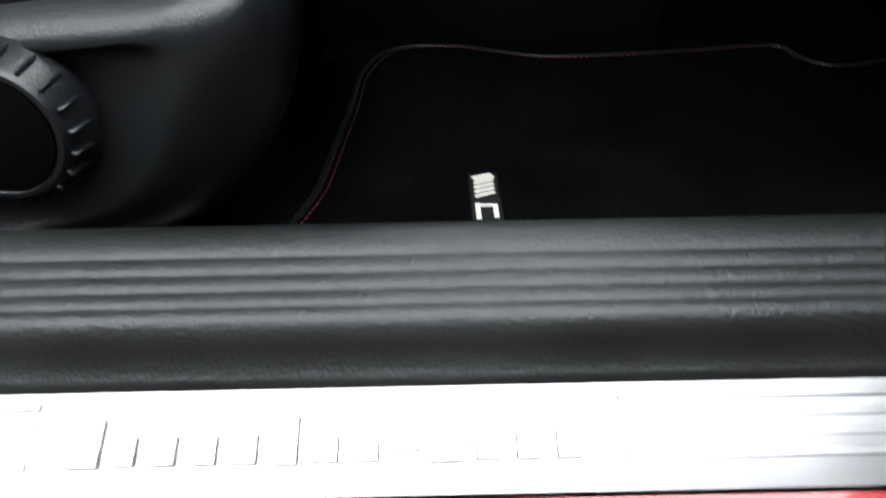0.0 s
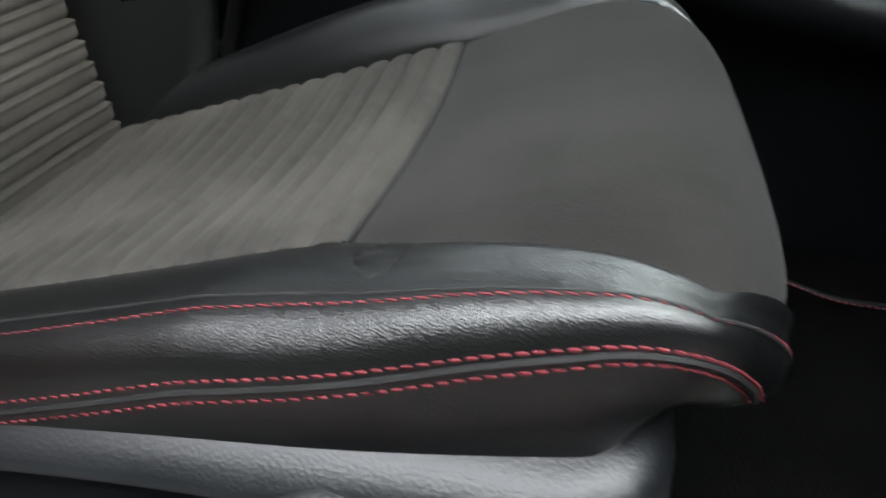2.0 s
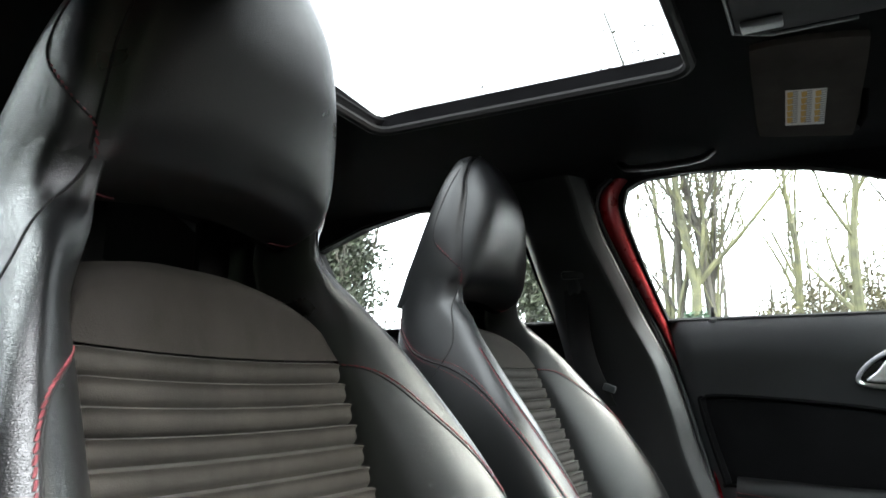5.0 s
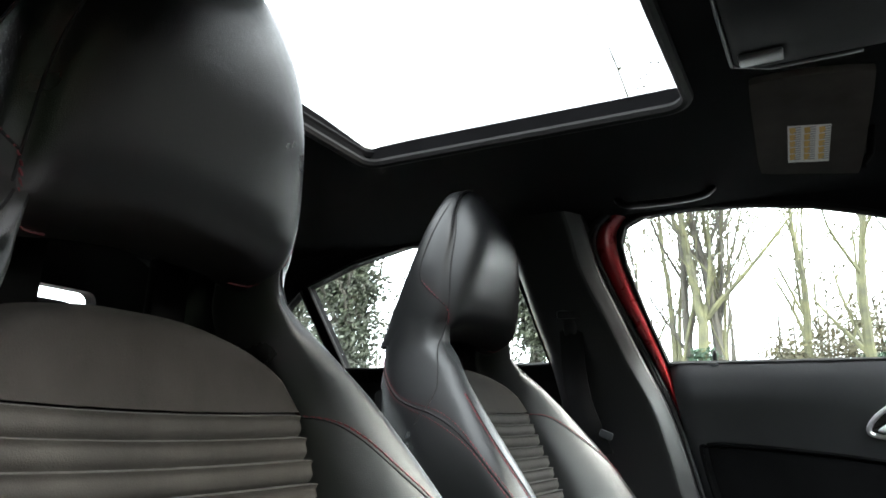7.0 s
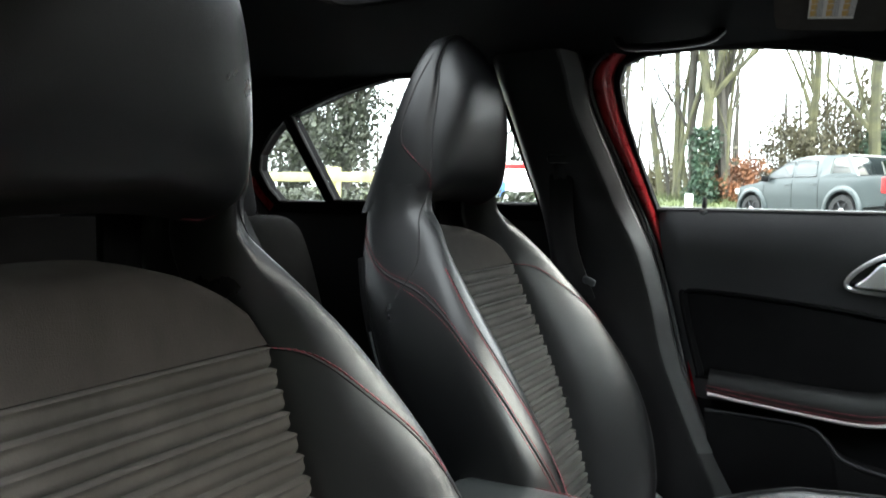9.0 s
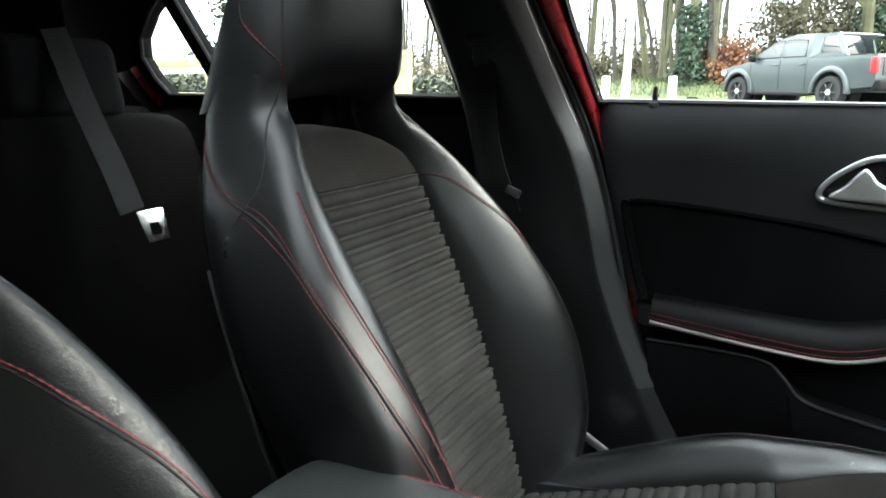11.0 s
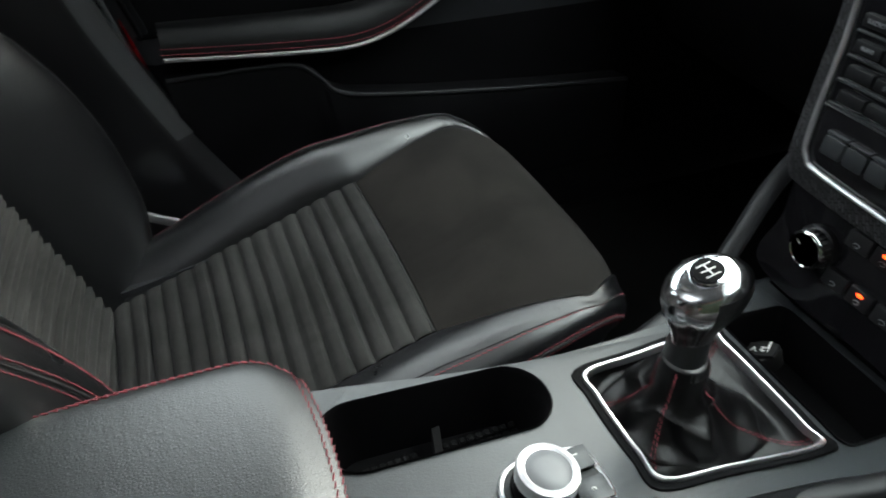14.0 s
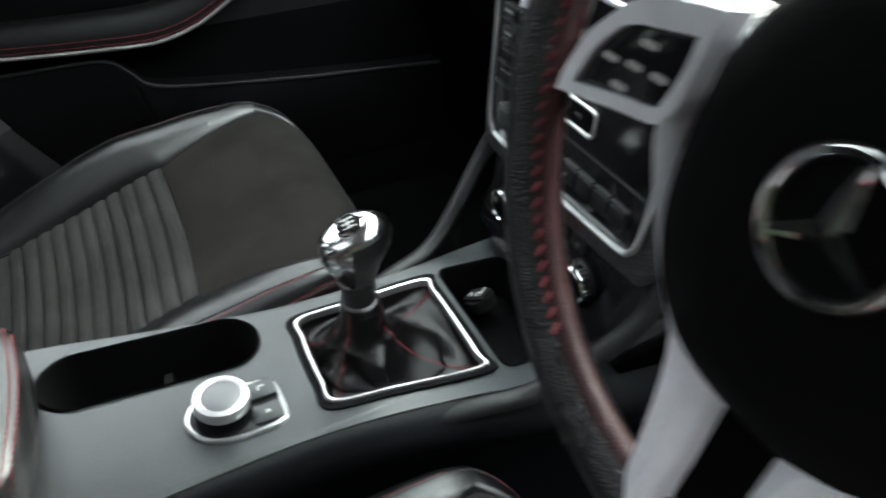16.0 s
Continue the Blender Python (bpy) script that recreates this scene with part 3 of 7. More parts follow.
        for off in (-0.62, 0.62):
            stitch_row(bm, [on_side(s_, twin(s_) + off) for s_ in lin(0.0, 0.648, 150)], slant=0.25)
        part("red_stitching", bm, RED_THREAD, b, "twin rows of red stitches", kind="stuff")
        part("seam", tube([on_side(s_, twin(s_)) for s_ in lin(0.0, 0.648, 150)], 0.0017, 6), DARK_SEAM, b)
        # single row: leaves the panel at the top rib, then follows the crest
        if side > 0 and sg < 0:
            crest_at = [(0, 7), (0.196, 9.5), (0.256, 11), (0.35, 13), (0.453, 15), (0.521, 16), (0.549, 16.5)]
        elif side < 0 and sg > 0:
            crest_at = [(0, 10), (0.33, 12.5), (0.393, 15.5), (0.45, 16.8), (0.495, 15.5), (0.521, 11.5), (0.537, 7.5), (0.549, 3)]
        else:
            crest_at = [(0, 16), (0.25, 16.5), (0.37, 16.5), (0.43, 15), (0.49, 12), (0.521, 10), (0.538, 7.5), (0.549, 2.5)]
        row = [on_side(s_, ramp(s_, crest_at)) for s_ in lin(0.549, 0.01, 150)]
        beside = [on_side(s_, ramp(s_, crest_at) + 0.55) for s_ in lin(0.549, 0.01, 150)]
        bm = bmesh.new()
        stitch_row(bm, beside if sg * side < 0 else beside[:44], r=0.0012, slant=0.2)
        part("crest_stitching", bm, RED_THREAD, b, "single row of red stitches", kind="stuff")
        part("crest_seam", tube(row, 0.0010, 6), DARK_SEAM, b)
        # seam from the head's wing down the arm to the twin rows
        part("arm_seam", tube([on_side(s_, 12.4 + 14.0 * max(0, (0.70 - s_) / 0.15)) for s_ in lin(0.535, 0.690, 44)], 0.0012, 6), DARK_SEAM, b)

    # -- head: one padded block that grows out of the two arms
    hst = lin(H0, H1, 56)
    secs = [head_section(s) for s in hst]
    HN = 72
    mid = [q.lerp(sum(secs[-1], Vector()) / HN, 0.6) + Vector((0, 0, 0.002)) for q in secs[-1]]
    peak = max(q.z for q in secs[0])
    low = [Vector((*(q.lerp(sum(secs[0], Vector()) / HN, 0.55)).xy, 0.4 * q.z + 0.6 * peak)) for q in secs[0]]
    hd = part("headrest", grid([low] + secs + [mid], closed=True, cap=True), LEATHER, top, "smooth black leather integrated headrest")

    def on_head(s_, j_):
        """Station s_, place j_ round the section in its control points: 3 the front seam, 5 the widest, 15 the other side's seam."""
        q, j_ = (s_ - H0) / (H1 - H0) * 55, (j_ % 18) * HN / 18
        i0, j0 = min(54, int(q)), int(j_)
        p0 = secs[i0][j0 % HN].lerp(secs[i0][(j0 + 1) % HN], j_ - j0)
        return p0.lerp(secs[i0 + 1][j0 % HN].lerp(secs[i0 + 1][(j0 + 1) % HN], j_ - j0), q - i0)

    for flip in (1, -1):
        bm = bmesh.new()
        add_tube(bm, [on_head(s_, 3 * flip) for s_ in lin(0.695, 0.944, 60)], 0.0013, 6)
        add_tube(bm, curve_pts([on_head(0.716, 3 * flip), on_head(0.730, 3.9 * flip), on_head(0.757, 4.8 * flip), on_head(0.79, 5.2 * flip), on_head(0.84, 5.2 * flip), on_head(0.89, 4.9 * flip), on_head(0.93, 4.5 * flip), on_head(0.945, 4.2 * flip)], 70), 0.0012, 6)
        part("wing_seam", bm, DARK_SEAM, hd)
        # seam between head and arm: from below, over the front edge, up the side
        bm = bmesh.new()
        stitch_row(bm, curve_pts([on_head(s_, j_ * flip) for s_, j_ in ((0.666, 1.4), (0.669, 1.9), (0.680, 2.4), (0.698, 2.8), (0.716, 3.1), (0.733, 4.0), (0.760, 4.9))], 80), r=0.0011, slant=0.4)
        part("red_stitching", bm, RED_THREAD, hd, "row of red stitches between head and arm", kind="stuff")
    for a in (-0.070, 0.070):
        part("head_post", box((0.012, 0.040, 0.12), Matrix.Translation(back(0.64, a, -0.060)), 0.004), PLASTIC_DEEP, top, "flat dark headrest post")

    # -- shell behind
    def shell_section(s, n=30):
        w = ramp(s, rear_wide) - 0.016
        k = ramp(s, rear) - 0.004
        ctl = [(-w, -0.045), (-0.5 * w, -0.03), (0.5 * w, -0.03), (w, -0.045), (w, k - 0.002), (0.6 * w, k - 0.022), (-0.6 * w, k - 0.022), (-w, k - 0.002)]
        return [back(s, p.x, p.y) for p in curve_pts([(a, d, 0) for a, d in ctl], n, closed=True)]

    part("back_shell", grid([shell_section(s) for s in lin(-0.06, 0.61, 26)], closed=True, cap=True), PLASTIC_DEEP, top, "black seat back shell")
    edge = [back(s, -ramp(s, rear_wide) - 0.001, ramp(s, rear) + 0.012) for s in lin(0.02, 0.50, 40)]
    part("back_piping", tube(edge, 0.0022, 6), PLASTIC_GREY, top)

    # -- cushion
    reach = 0.016 if side > 0 else 0.0
    prof = curve_pts([(-0.62, 0, 0.447), (-0.52, 0, 0.474), (-0.36, 0, 0.526), (-0.21, 0, 0.580), (-0.13 + 0.3 * reach, 0, 0.614), (-0.085 + 0.7 * reach, 0, 0.626), (-0.048 + reach, 0, 0.618), (-0.026 + reach, 0, 0.592), (-0.020 + reach, 0, 0.555), (-0.028 + reach, 0, 0.50)], 400)
    run = [0.0]
    for p, q in zip(prof, prof[1:]):
        run.append(run[-1] + (q - p).length)
    seam_i = min(range(400), key=lambda i: abs(prof[i].x + 0.212) + (0 if i < 300 else 9))

    def normal(i):
        t = (prof[min(399, i + 1)] - prof[max(0, i - 1)]).normalized()
        return Vector((-t.z, 0, t.x))

    def cush_half(i):
        x = prof[i].x
        if i <= seam_i:
            return 0.155 - 0.012 * max(0, (-0.40 - x) / 0.2)
        f = min(1, (run[i] - run[seam_i]) / 0.17)
        return 0.155 + 0.045 * f - 0.10 * max(0, (run[i] - run[seam_i] - 0.165) / 0.12)

    def cush(i, a, h):
        p = prof[i] + normal(i) * h
        fwd = max(0, (p.x + 0.25) / 0.23) * 0.020 * (1 - min(1, abs(a) / 0.20) ** 2)
        drop = 0.020 * min(1, max(0, (p.x + 0.26) / 0.16)) * (min(1, abs(a) / 0.21)) ** 3
        return place(p.x + fwd, a, p.z - drop)

    us = lin(-1, 1, 25)
    rows = []
    for i in range(0, seam_i + 1):
        h = rib_height(run[i], run[seam_i] - 19 * 0.0226, run[seam_i], 0.0226, False)
        rows.append([cush(i, u * cush_half(i), h * (1 - 0.6 * abs(u) ** 12) + 0.010 * u * u - 0.006) for u in us])
    part("cushion_rib_panel", grid(rows), seat_ribs, top, "grey suede seat panel sewn in cross ribs")
    rows = []
    for i in range(seam_i + 1, 400, 4):
        f = (run[i] - run[seam_i]) / 0.03
        puff = 0.006 * min(1, f) ** 0.5
        rows.append([cush(i, u * cush_half(i), puff * (1 - 0.8 * abs(u) ** 10) + 0.010 * u * u - 0.006) for u in us])
    part("thigh_panel", grid(rows), thigh, top, "smooth dark suede front seat panel")
    bm = bmesh.new()
    add_tube(bm, [cush(seam_i, u * cush_half(seam_i), 0.010 * u * u - 0.0045) for u in us], 0.0016, 6)
    part("panel_seam", bm, DARK_SEAM, top)

    def cush_section(i, sg, n=40):
        p, x = prof[i], prof[i].x
        inn = cush_half(i) - 0.004
        f = (run[i]) / run[330]
        w = ramp(f, [(0, 0.225), (0.25, 0.242), (0.6, 0.242), (0.82, 0.234), (0.92, 0.222), (1.0, 0.200)])
        h = ramp(f, [(0, 0.028), (0.3, 0.030), (0.55, 0.024), (0.75, 0.017), (0.9, 0.012), (1.0, 0.008)])
        if side * sg > 0:
            h += (0.030 if side > 0 else 0.024) * math.exp(-((f - 0.56) / 0.27) ** 2)
            w += 0.006
        g = w - inn
        low = -0.115 if f < 0.9 else -0.115 + 0.06 * (f - 0.9) / 0.1
        ctl = [(inn, -0.010), (inn + 0.08 * g, max(0.35 * h, 0.008)), (inn + 0.35 * g, 0.88 * h), (inn + 0.58 * g, h), (inn + 0.82 * g, 0.84 * h - 0.002), (w - 0.002, 0.4 * h - 0.010), (w, -0.030), (w - 0.004, -0.055), (w - 0.010, low * 0.8), (w - 0.03, low), (inn, low), (inn - 0.004, -0.05)]
        return [cush(i, sg * q.x, q.y) for q in curve_pts([(a, d, 0) for a, d in ctl], n, closed=True)]

    idx = [int(q) for q in lin(0, 330, 84)]
    for sg in (1, -1):
        secs = [cush_section(i, sg) for i in idx]
        tip = [q.lerp(sum(secs[-1], Vector()) / 40, 0.35) + (secs[-1][0] - secs[-2][0]) * 0.7 for q in secs[-1]]
        b = part("cushion_bolster", grid(secs + [tip], closed=True, cap=True), LEATHER, top, "padded black leather cushion bolster")

        def line(j, more=0.0):
            ways = [(secs[q], j + (1.8 + more) * (1 - q / 83)) for q in range(8, len(secs))]
            return curve_pts([c[int(w)].lerp(c[int(w) + 1], w % 1) for c, w in ways], 160)

        bm = bmesh.new()
        stitch_row(bm, line(9.5, more=2.3), slant=0.25)
        stitch_row(bm, line(15.2, more=0.4), slant=0.25, r=0.0009)
        stitch_row(bm, line(16.4, more=0.4), slant=0.25, r=0.0009)
        part("red_stitching", bm, RED_THREAD, b, "rows of red stitches", kind="stuff")
        bm = bmesh.new()
        add_tube(bm, line(15.8, more=0.4), 0.0018, 6)
        add_tube(bm, line(10), 0.0010, 6)
        part("seam", bm, SEAM_GREY, b)
    # base under the cushion
    part("seat_base", box((0.42, 0.40, 0.08), Matrix.Translation(place(-0.30, 0, 0.400)), 0.02), PLASTIC_DEEP, top)
    for a in (-0.19, 0.19):
        part("seat_rail", box((0.62, 0.03, 0.03), Matrix.Translation(place(-0.27, a, 0.352)), 0.004), PLASTIC_DEEP, top)

    # -- outer side trim with the turning knob
    outl = curve_pts([(x, z, 0) for x, z in [(-0.66, 0.465), (-0.50, 0.496), (-0.30, 0.532), (-0.12, 0.547), (-0.066, 0.548), (-0.050, 0.530), (-0.054, 0.49), (-0.078, 0.432), (-0.140, 0.392), (-0.30, 0.372), (-0.50, 0.37), (-0.66, 0.40)]], 220, closed=True)
    rim_ = curve_pts([(x, z, 0) for x, z in [(-0.655, 0.448), (-0.50, 0.476), (-0.30, 0.508), (-0.150, 0.519), (-0.110, 0.521), (-0.096, 0.511), (-0.108, 0.484), (-0.135, 0.442), (-0.183, 0.417), (-0.30, 0.400), (-0.50, 0.396), (-0.655, 0.416)]], 220, closed=True)
    hub = Vector((-0.33, 0.462, 0))
    rows = [[place(p.x + (q.x - p.x) * f, a, p.y + (q.y - p.y) * f) for p, q in zip(outl, rim_)] for f, a in ((0, 0.150), (0, 0.205), (0.05, 0.222), (0.2, 0.236), (0.45, 0.248), (0.72, 0.2555), (0.92, 0.2588), (1.0, 0.2590))]
    rows += [[place(hub.x + (q.x - hub.x) * k, a, hub.y + (q.y - hub.y) * k) for q in rim_] for k, a in ((0.975, 0.2580), (0.94, 0.2555), (0.88, 0.2525), (0.78, 0.2508), (0.5, 0.2502), (0.02, 0.2500))]
    trim = part("side_trim", grid(rows, closed=True, cap=True), SEAT_PLASTIC, top, "dark plastic side trim of the seat")
    knob_m = Matrix.Translation(place(-0.191, 0.2495, 0.482)) @ Matrix.Rotation(radians(90 * -side), 4, "X")
    knob = part("adjuster_knob", lathe([(0.001, 0.0), (0.044, 0.0), (0.044, 0.008), (0.040, 0.014), (0.0375, 0.026), (0.035, 0.029), (0.0325, 0.029), (0.0315, 0.0275), (0.001, 0.0275)], 48, knob_m), SEAT_PLASTIC, trim, "round black seat adjusting knob")
    bm = bmesh.new()
    for k in range(20):
        an = 2 * math.pi * k / 20
        add_box(bm, (0.005, 0.0024, 0.018), knob_m @ Matrix.Rotation(an, 4, "Z") @ Matrix.Translation((0.0395, 0, 0.018)) @ Matrix.Rotation(radians(-8), 4, "Y"), 0.001, 1)
    part("grip", bm, SEAT_PLASTIC, knob)
    part("cap", lathe([(0.0312, 0.0270), (0.0305, 0.0290), (0.026, 0.0296), (0.0001, 0.0298)], 40, knob_m), PLASTIC_DEEP, knob, "matt black knob cap")
    part("rail_cover", tube([place(x, 0.240, z) for x, z in ((-0.24, 0.366), (-0.20, 0.370), (-0.145, 0.373), (-0.090, 0.366))], lambda f: 0.0065 - 0.002 * f, 8, flat=0.5), SATIN_GREY, trim, "bare steel seat rail cover")
    part("tilt_lever", grid([[place(x, 0.225 + 0.012 * math.sin(an), 0.385 - 0.012 * f + 0.006 * math.cos(an)) for an in lin(0, 5.6, 9)] for f, x in [(q, -0.30 + 0.19 * q) for q in lin(0, 1, 8)]], closed=True, cap=True), PLASTIC_GREY, trim)
    return top


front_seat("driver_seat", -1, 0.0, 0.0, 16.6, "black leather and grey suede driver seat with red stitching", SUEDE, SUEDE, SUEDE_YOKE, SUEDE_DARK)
# light and shade on this seat are put into its suede colours
front_seat("passenger_seat", 1, -0.02, 0.035, 21.5, "black leather and grey suede passenger seat with red stitching", SUEDE_LIT, SUEDE_SHADED, SUEDE_SHADED_YOKE, SUEDE_SHADED_DARK)


# ---- body of the car ----
part("floor", box((3.1, 1.36, 0.03), Matrix.Translation((-0.55, 0, 0.348)), 0.004), CARPET, None, "black carpeted car floor", kind="structure")


def roof_z(x, y):
    return 1.452 - 0.16 * y * y - 0.05 * max(0, x + 0.2) - 0.03 * max(0, -0.9 - x)


xs = [-1.95, -1.7, -1.45, -1.2, -1.06, -0.985, -0.9, -0.75, -0.6, -0.48, -0.415, -0.38, -0.3, -0.2, -0.1, -0.02, 0.05]
ys = [-0.60, -0.52, -0.42, -0.33, -0.25, -0.12, 0, 0.12, 0.25, 0.33, 0.42, 0.52, 0.60]
bm = bmesh.new()
vv = {(i, j, k): bm.verts.new((x, y, roof_z(x, y) + k * 0.03)) for i, x in enumerate(xs) for j, y in enumerate(ys) for k in (0, 1)}
for i in range(len(xs) - 1):
    for j in range(len(ys) - 1):
        if -0.99 < xs[i] < -0.42 and -0.26 < ys[j] < 0.24:
            continue
        for k in (0, 1):
            bm.faces.new((vv[i, j, k], vv[i + 1, j, k], vv[i + 1, j + 1, k], vv[i, j + 1, k]))
bm.normal_update()
rim = [e for e in bm.edges if len(e.link_faces) == 1]
lower = {(i, j): vv[i, j, 0] for i in range(len(xs)) for j in range(len(ys))}
up_of = {vv[i, j, 0]: vv[i, j, 1] for i in range(len(xs)) for j in range(len(ys))}
for e in rim:
    a, b = e.verts
    if a in up_of and b in up_of:
        bm.faces.new((a, b, up_of[b], up_of[a]))
part("ceiling", bm, HEADLINER, None, "black cloth headliner round a glass sunroof", kind="structure")

sunroof = thing("sunroof", (-0.7, 0, 1.46), "glass panoramic sunroof showing white sky", "sunroof")
lip = [(x, y, roof_z(x, y) - 0.002) for x, y in rounded(-0.987, -0.252, -0.413, 0.252, 0.035, 8)]
part("lip", tube(lip, 0.009, 8, closed=True), RUBBER, sunroof, "dark rubber lip")
lip2 = [(x, y, roof_z(x, y) + 0.022) for x, y in rounded(-0.995, -0.262, -0.405, 0.262, 0.03, 8)]
part("inner_frame", tube(lip2, 0.012, 8, closed=True), PLASTIC_DEEP, sunroof)
pane = part("pane", box((0.64, 0.58, 0.004), Matrix.Translation((-0.70, 0, 1.492)), 0.001), ROOF_GLASS, sunroof)
pane.visible_shadow = False

# side walls above the window line, both sides; the driver's front opening is open to the roof
FRONT_WINDOW = [(-0.551, 1.108), (-0.590, 1.22), (-0.612, 1.30), (-0.618, 1.345), (-0.606, 1.378), (-0.570, 1.393), (-0.48, 1.397), (-0.376, 1.392), (-0.27, 1.378), (-0.189, 1.358), (0.0, 1.30), (0.25, 1.21), (0.48, 1.12), (0.46, 1.108)]
REAR_WINDOW = [(-0.800, 1.112), (-0.835, 1.25), (-0.868, 1.362), (-0.95, 1.384), (-1.12, 1.386), (-1.27, 1.36), (-1.425, 1.315), (-1.345, 1.108)]
QUARTER_WINDOW = [(-1.372, 1.108), (-1.450, 1.305), (-1.50, 1.275), (-1.556, 1.225), (-1.572, 1.185), (-1.555, 1.14), (-1.525, 1.104)]


def side_put(sg):
    return lambda a, b, d: (a, sg * (0.715 - 0.36 * (b - 1.105) + d), b)


upper = [(-2.0, 1.02), (0.72, 1.02), (0.72, 1.06), (0.46, 1.20), (0.2, 1.30), (-0.05, 1.39), (-0.3, 1.432), (-0.8, 1.45), (-1.3, 1.44), (-1.8, 1.38), (-2.0, 1.30)]
wall_l = part("wall_left", plate_with_holes(upper, [FRONT_WINDOW, REAR_WINDOW, QUARTER_WINDOW], 0.0, 0.03, side_put(1)), HEADLINER, None, "black trimmed window frames of the car side", kind="structure", smooth=False)
# painted shut edge and satin trim behind the quarter window
for nm, mat, loop, label in (("painted_edge", RED_PAINT, [(-1.620, 1.160), (-1.600, 1.115), (-1.570, 1.078), (-1.552, 1.095), (-1.580, 1.128), (-1.598, 1.168)], "red painted edge beside the quarter window"), ("pillar_trim", PILLAR_GREY_HIGHLIGHT, [(-1.670, 1.150), (-1.640, 1.095), (-1.595, 1.055), (-1.578, 1.073), (-1.606, 1.110), (-1.626, 1.157)], "satin grey rear pillar trim")):
    part(nm, prism(loop, 0.002, -0.005, side_put(1), 0.0015), mat, wall_l, label)
upper_r = [(-2.0, 1.02), (-0.62, 1.02), (-0.70, 1.44), (-1.3, 1.44), (-1.8, 1.38), (-2.0, 1.30)]
part("wall_right", plate_with_holes(upper_r, [REAR_WINDOW, QUARTER_WINDOW], 0.0, 0.03, side_put(-1)), HEADLINER, None, "black trimmed rear window frames", kind="structure", smooth=False)
part("wall_left_lower", box((1.70, 0.05, 0.74), Matrix.Translation((-1.22, 0.750, 0.71)), 0.004), PLASTIC_DEEP, None, "black rear door lining", kind="structure")
part("wall_right_lower", box((1.34, 0.05, 0.72), Matrix.Translation((-1.40, -0.745, 0.72)), 0.004), PLASTIC_DEEP, None, "black rear door lining", kind="structure")
tail = [(-0.66, 0.35), (0.66, 0.35), (0.70, 1.0), (0.60, 1.42), (-0.60, 1.42), (-0.70, 1.0)]
part("wall_rear", plate_with_holes(tail, [rounded(-0.29, 1.178, 0.29, 1.257, 0.03)], 0.0, 0.04, lambda a, b, d: (-1.97 + 0.25 * (b - 0.4) - d, a, b)), PLASTIC_DEEP, None, "black tailgate lining with a rear window", kind="structure", smooth=False)
part("wall_front", box((0.04, 1.44, 0.62), Matrix.Translation((0.98, 0, 0.62)), 0.004), PLASTIC_DEEP, None, "black bulkhead of the footwell", kind="structure")
part("sill_left", box((1.8, 0.10, 0.14), Matrix.Translation((0.10, 0.735, 0.40)), 0.01), PLASTIC_DEEP, None, "black door sill of the passenger side", kind="structure")
part("wall_right_front", box((0.50, 0.05, 0.76), Matrix.Translation((0.80, -0.745, 0.70)), 0.004), PLASTIC_DEEP, None, "black footwell side lining", kind="structure")
part("wall_left_front", box((0.5, 0.05, 0.72), Matrix.Translation((0.76, 0.745, 0.70)), 0.004), PLASTIC_DEEP, None, "black footwell side lining", kind="structure")

for nm, loop, sg in (("window_1", FRONT_WINDOW, 1), ("window_2", REAR_WINDOW, 1), ("window_3", QUARTER_WINDOW, 1), ("window_4", REAR_WINDOW, -1), ("window_5", QUARTER_WINDOW, -1)):
    w = prism(loop, 0.012, 0.016, side_put(sg))
    ob = part(nm, w, GLASS, None, "clear side window glass", kind="structure", smooth=False)
    ob.visible_shadow = False
    seal = [Vector(side_put(sg)(a, b, -0.001)) for a, b in loop]
    part("window_seal", tube(seal, 0.0055, 6, closed=True), RUBBER, ob, "black rubber window seal")
ob = part("window_6", prism(rounded(-0.30, 1.168, 0.30, 1.267, 0.03), 0.015, 0.019, lambda a, b, d: (-1.97 + 0.25 * (b - 0.4) - d, a, b)), GLASS, None, "rear window glass", kind="structure", smooth=False)
ob.visible_shadow = False
# windscreen between the roof's front edge and the dashboard
ob = part("window_7", sheet(lambda u, v: (0.045 + 0.855 * u, (0.57 + 0.11 * u) * v, 1.435 - 0.10 * v * v * (1 - u) * 0.5 - 0.445 * u), lin(0, 1, 8), lin(-1, 1, 9), 0.005), SCREEN_GLASS, None, "windscreen glass", kind="structure")
ob.visible_shadow = False
for sg in (1, -1):
    part("pillar_a", tube([(-0.12, sg * 0.575, 1.415), (0.3, sg * 0.62, 1.25), (0.72, sg * 0.685, 1.03)], 0.032, 10), HEADLINER, None, "black cloth windscreen pillar", kind="structure")

# rear pillar trim beside the passenger's door with the belt
pil = []
for z, xf, xr, y in ((0.42, -0.30, -0.66, 0.70), (0.60, -0.40, -0.70, 0.692), (0.805, -0.488, -0.74, 0.683), (0.923, -0.520, -0.765, 0.683), (1.02, -0.551, -0.78, 0.682), (1.108, -0.593, -0.80, 0.672), (1.195, -0.627, -0.825, 0.645), (1.29, -0.662, -0.848, 0.612), (1.36, -0.674, -0.868, 0.588), (1.43, -0.690, -0.88, 0.562)):
    ctl = [(xf, y + 0.06), (xf, y + 0.010), (xf - 0.005, y - 0.001), (xf - 0.020, y - 0.014), (xf - 0.030, y - 0.020), (xf - 0.042, y - 0.021), (xf - 0.07, y - 0.020), ((xf + xr) / 2, y - 0.018), (xr + 0.03, y - 0.010), (xr, y + 0.05)]
    pil.append([Vector((p.x, p.y, z)) for p in curve_pts([(a, b, 0) for a, b in ctl], 44)])
part("pillar_b", grid([[curve_pts(col, 60)[q] for col in zip(*pil)] for q in range(60)]), PILLAR_TRIM, None, "satin black plastic centre pillar trim", kind="structure")
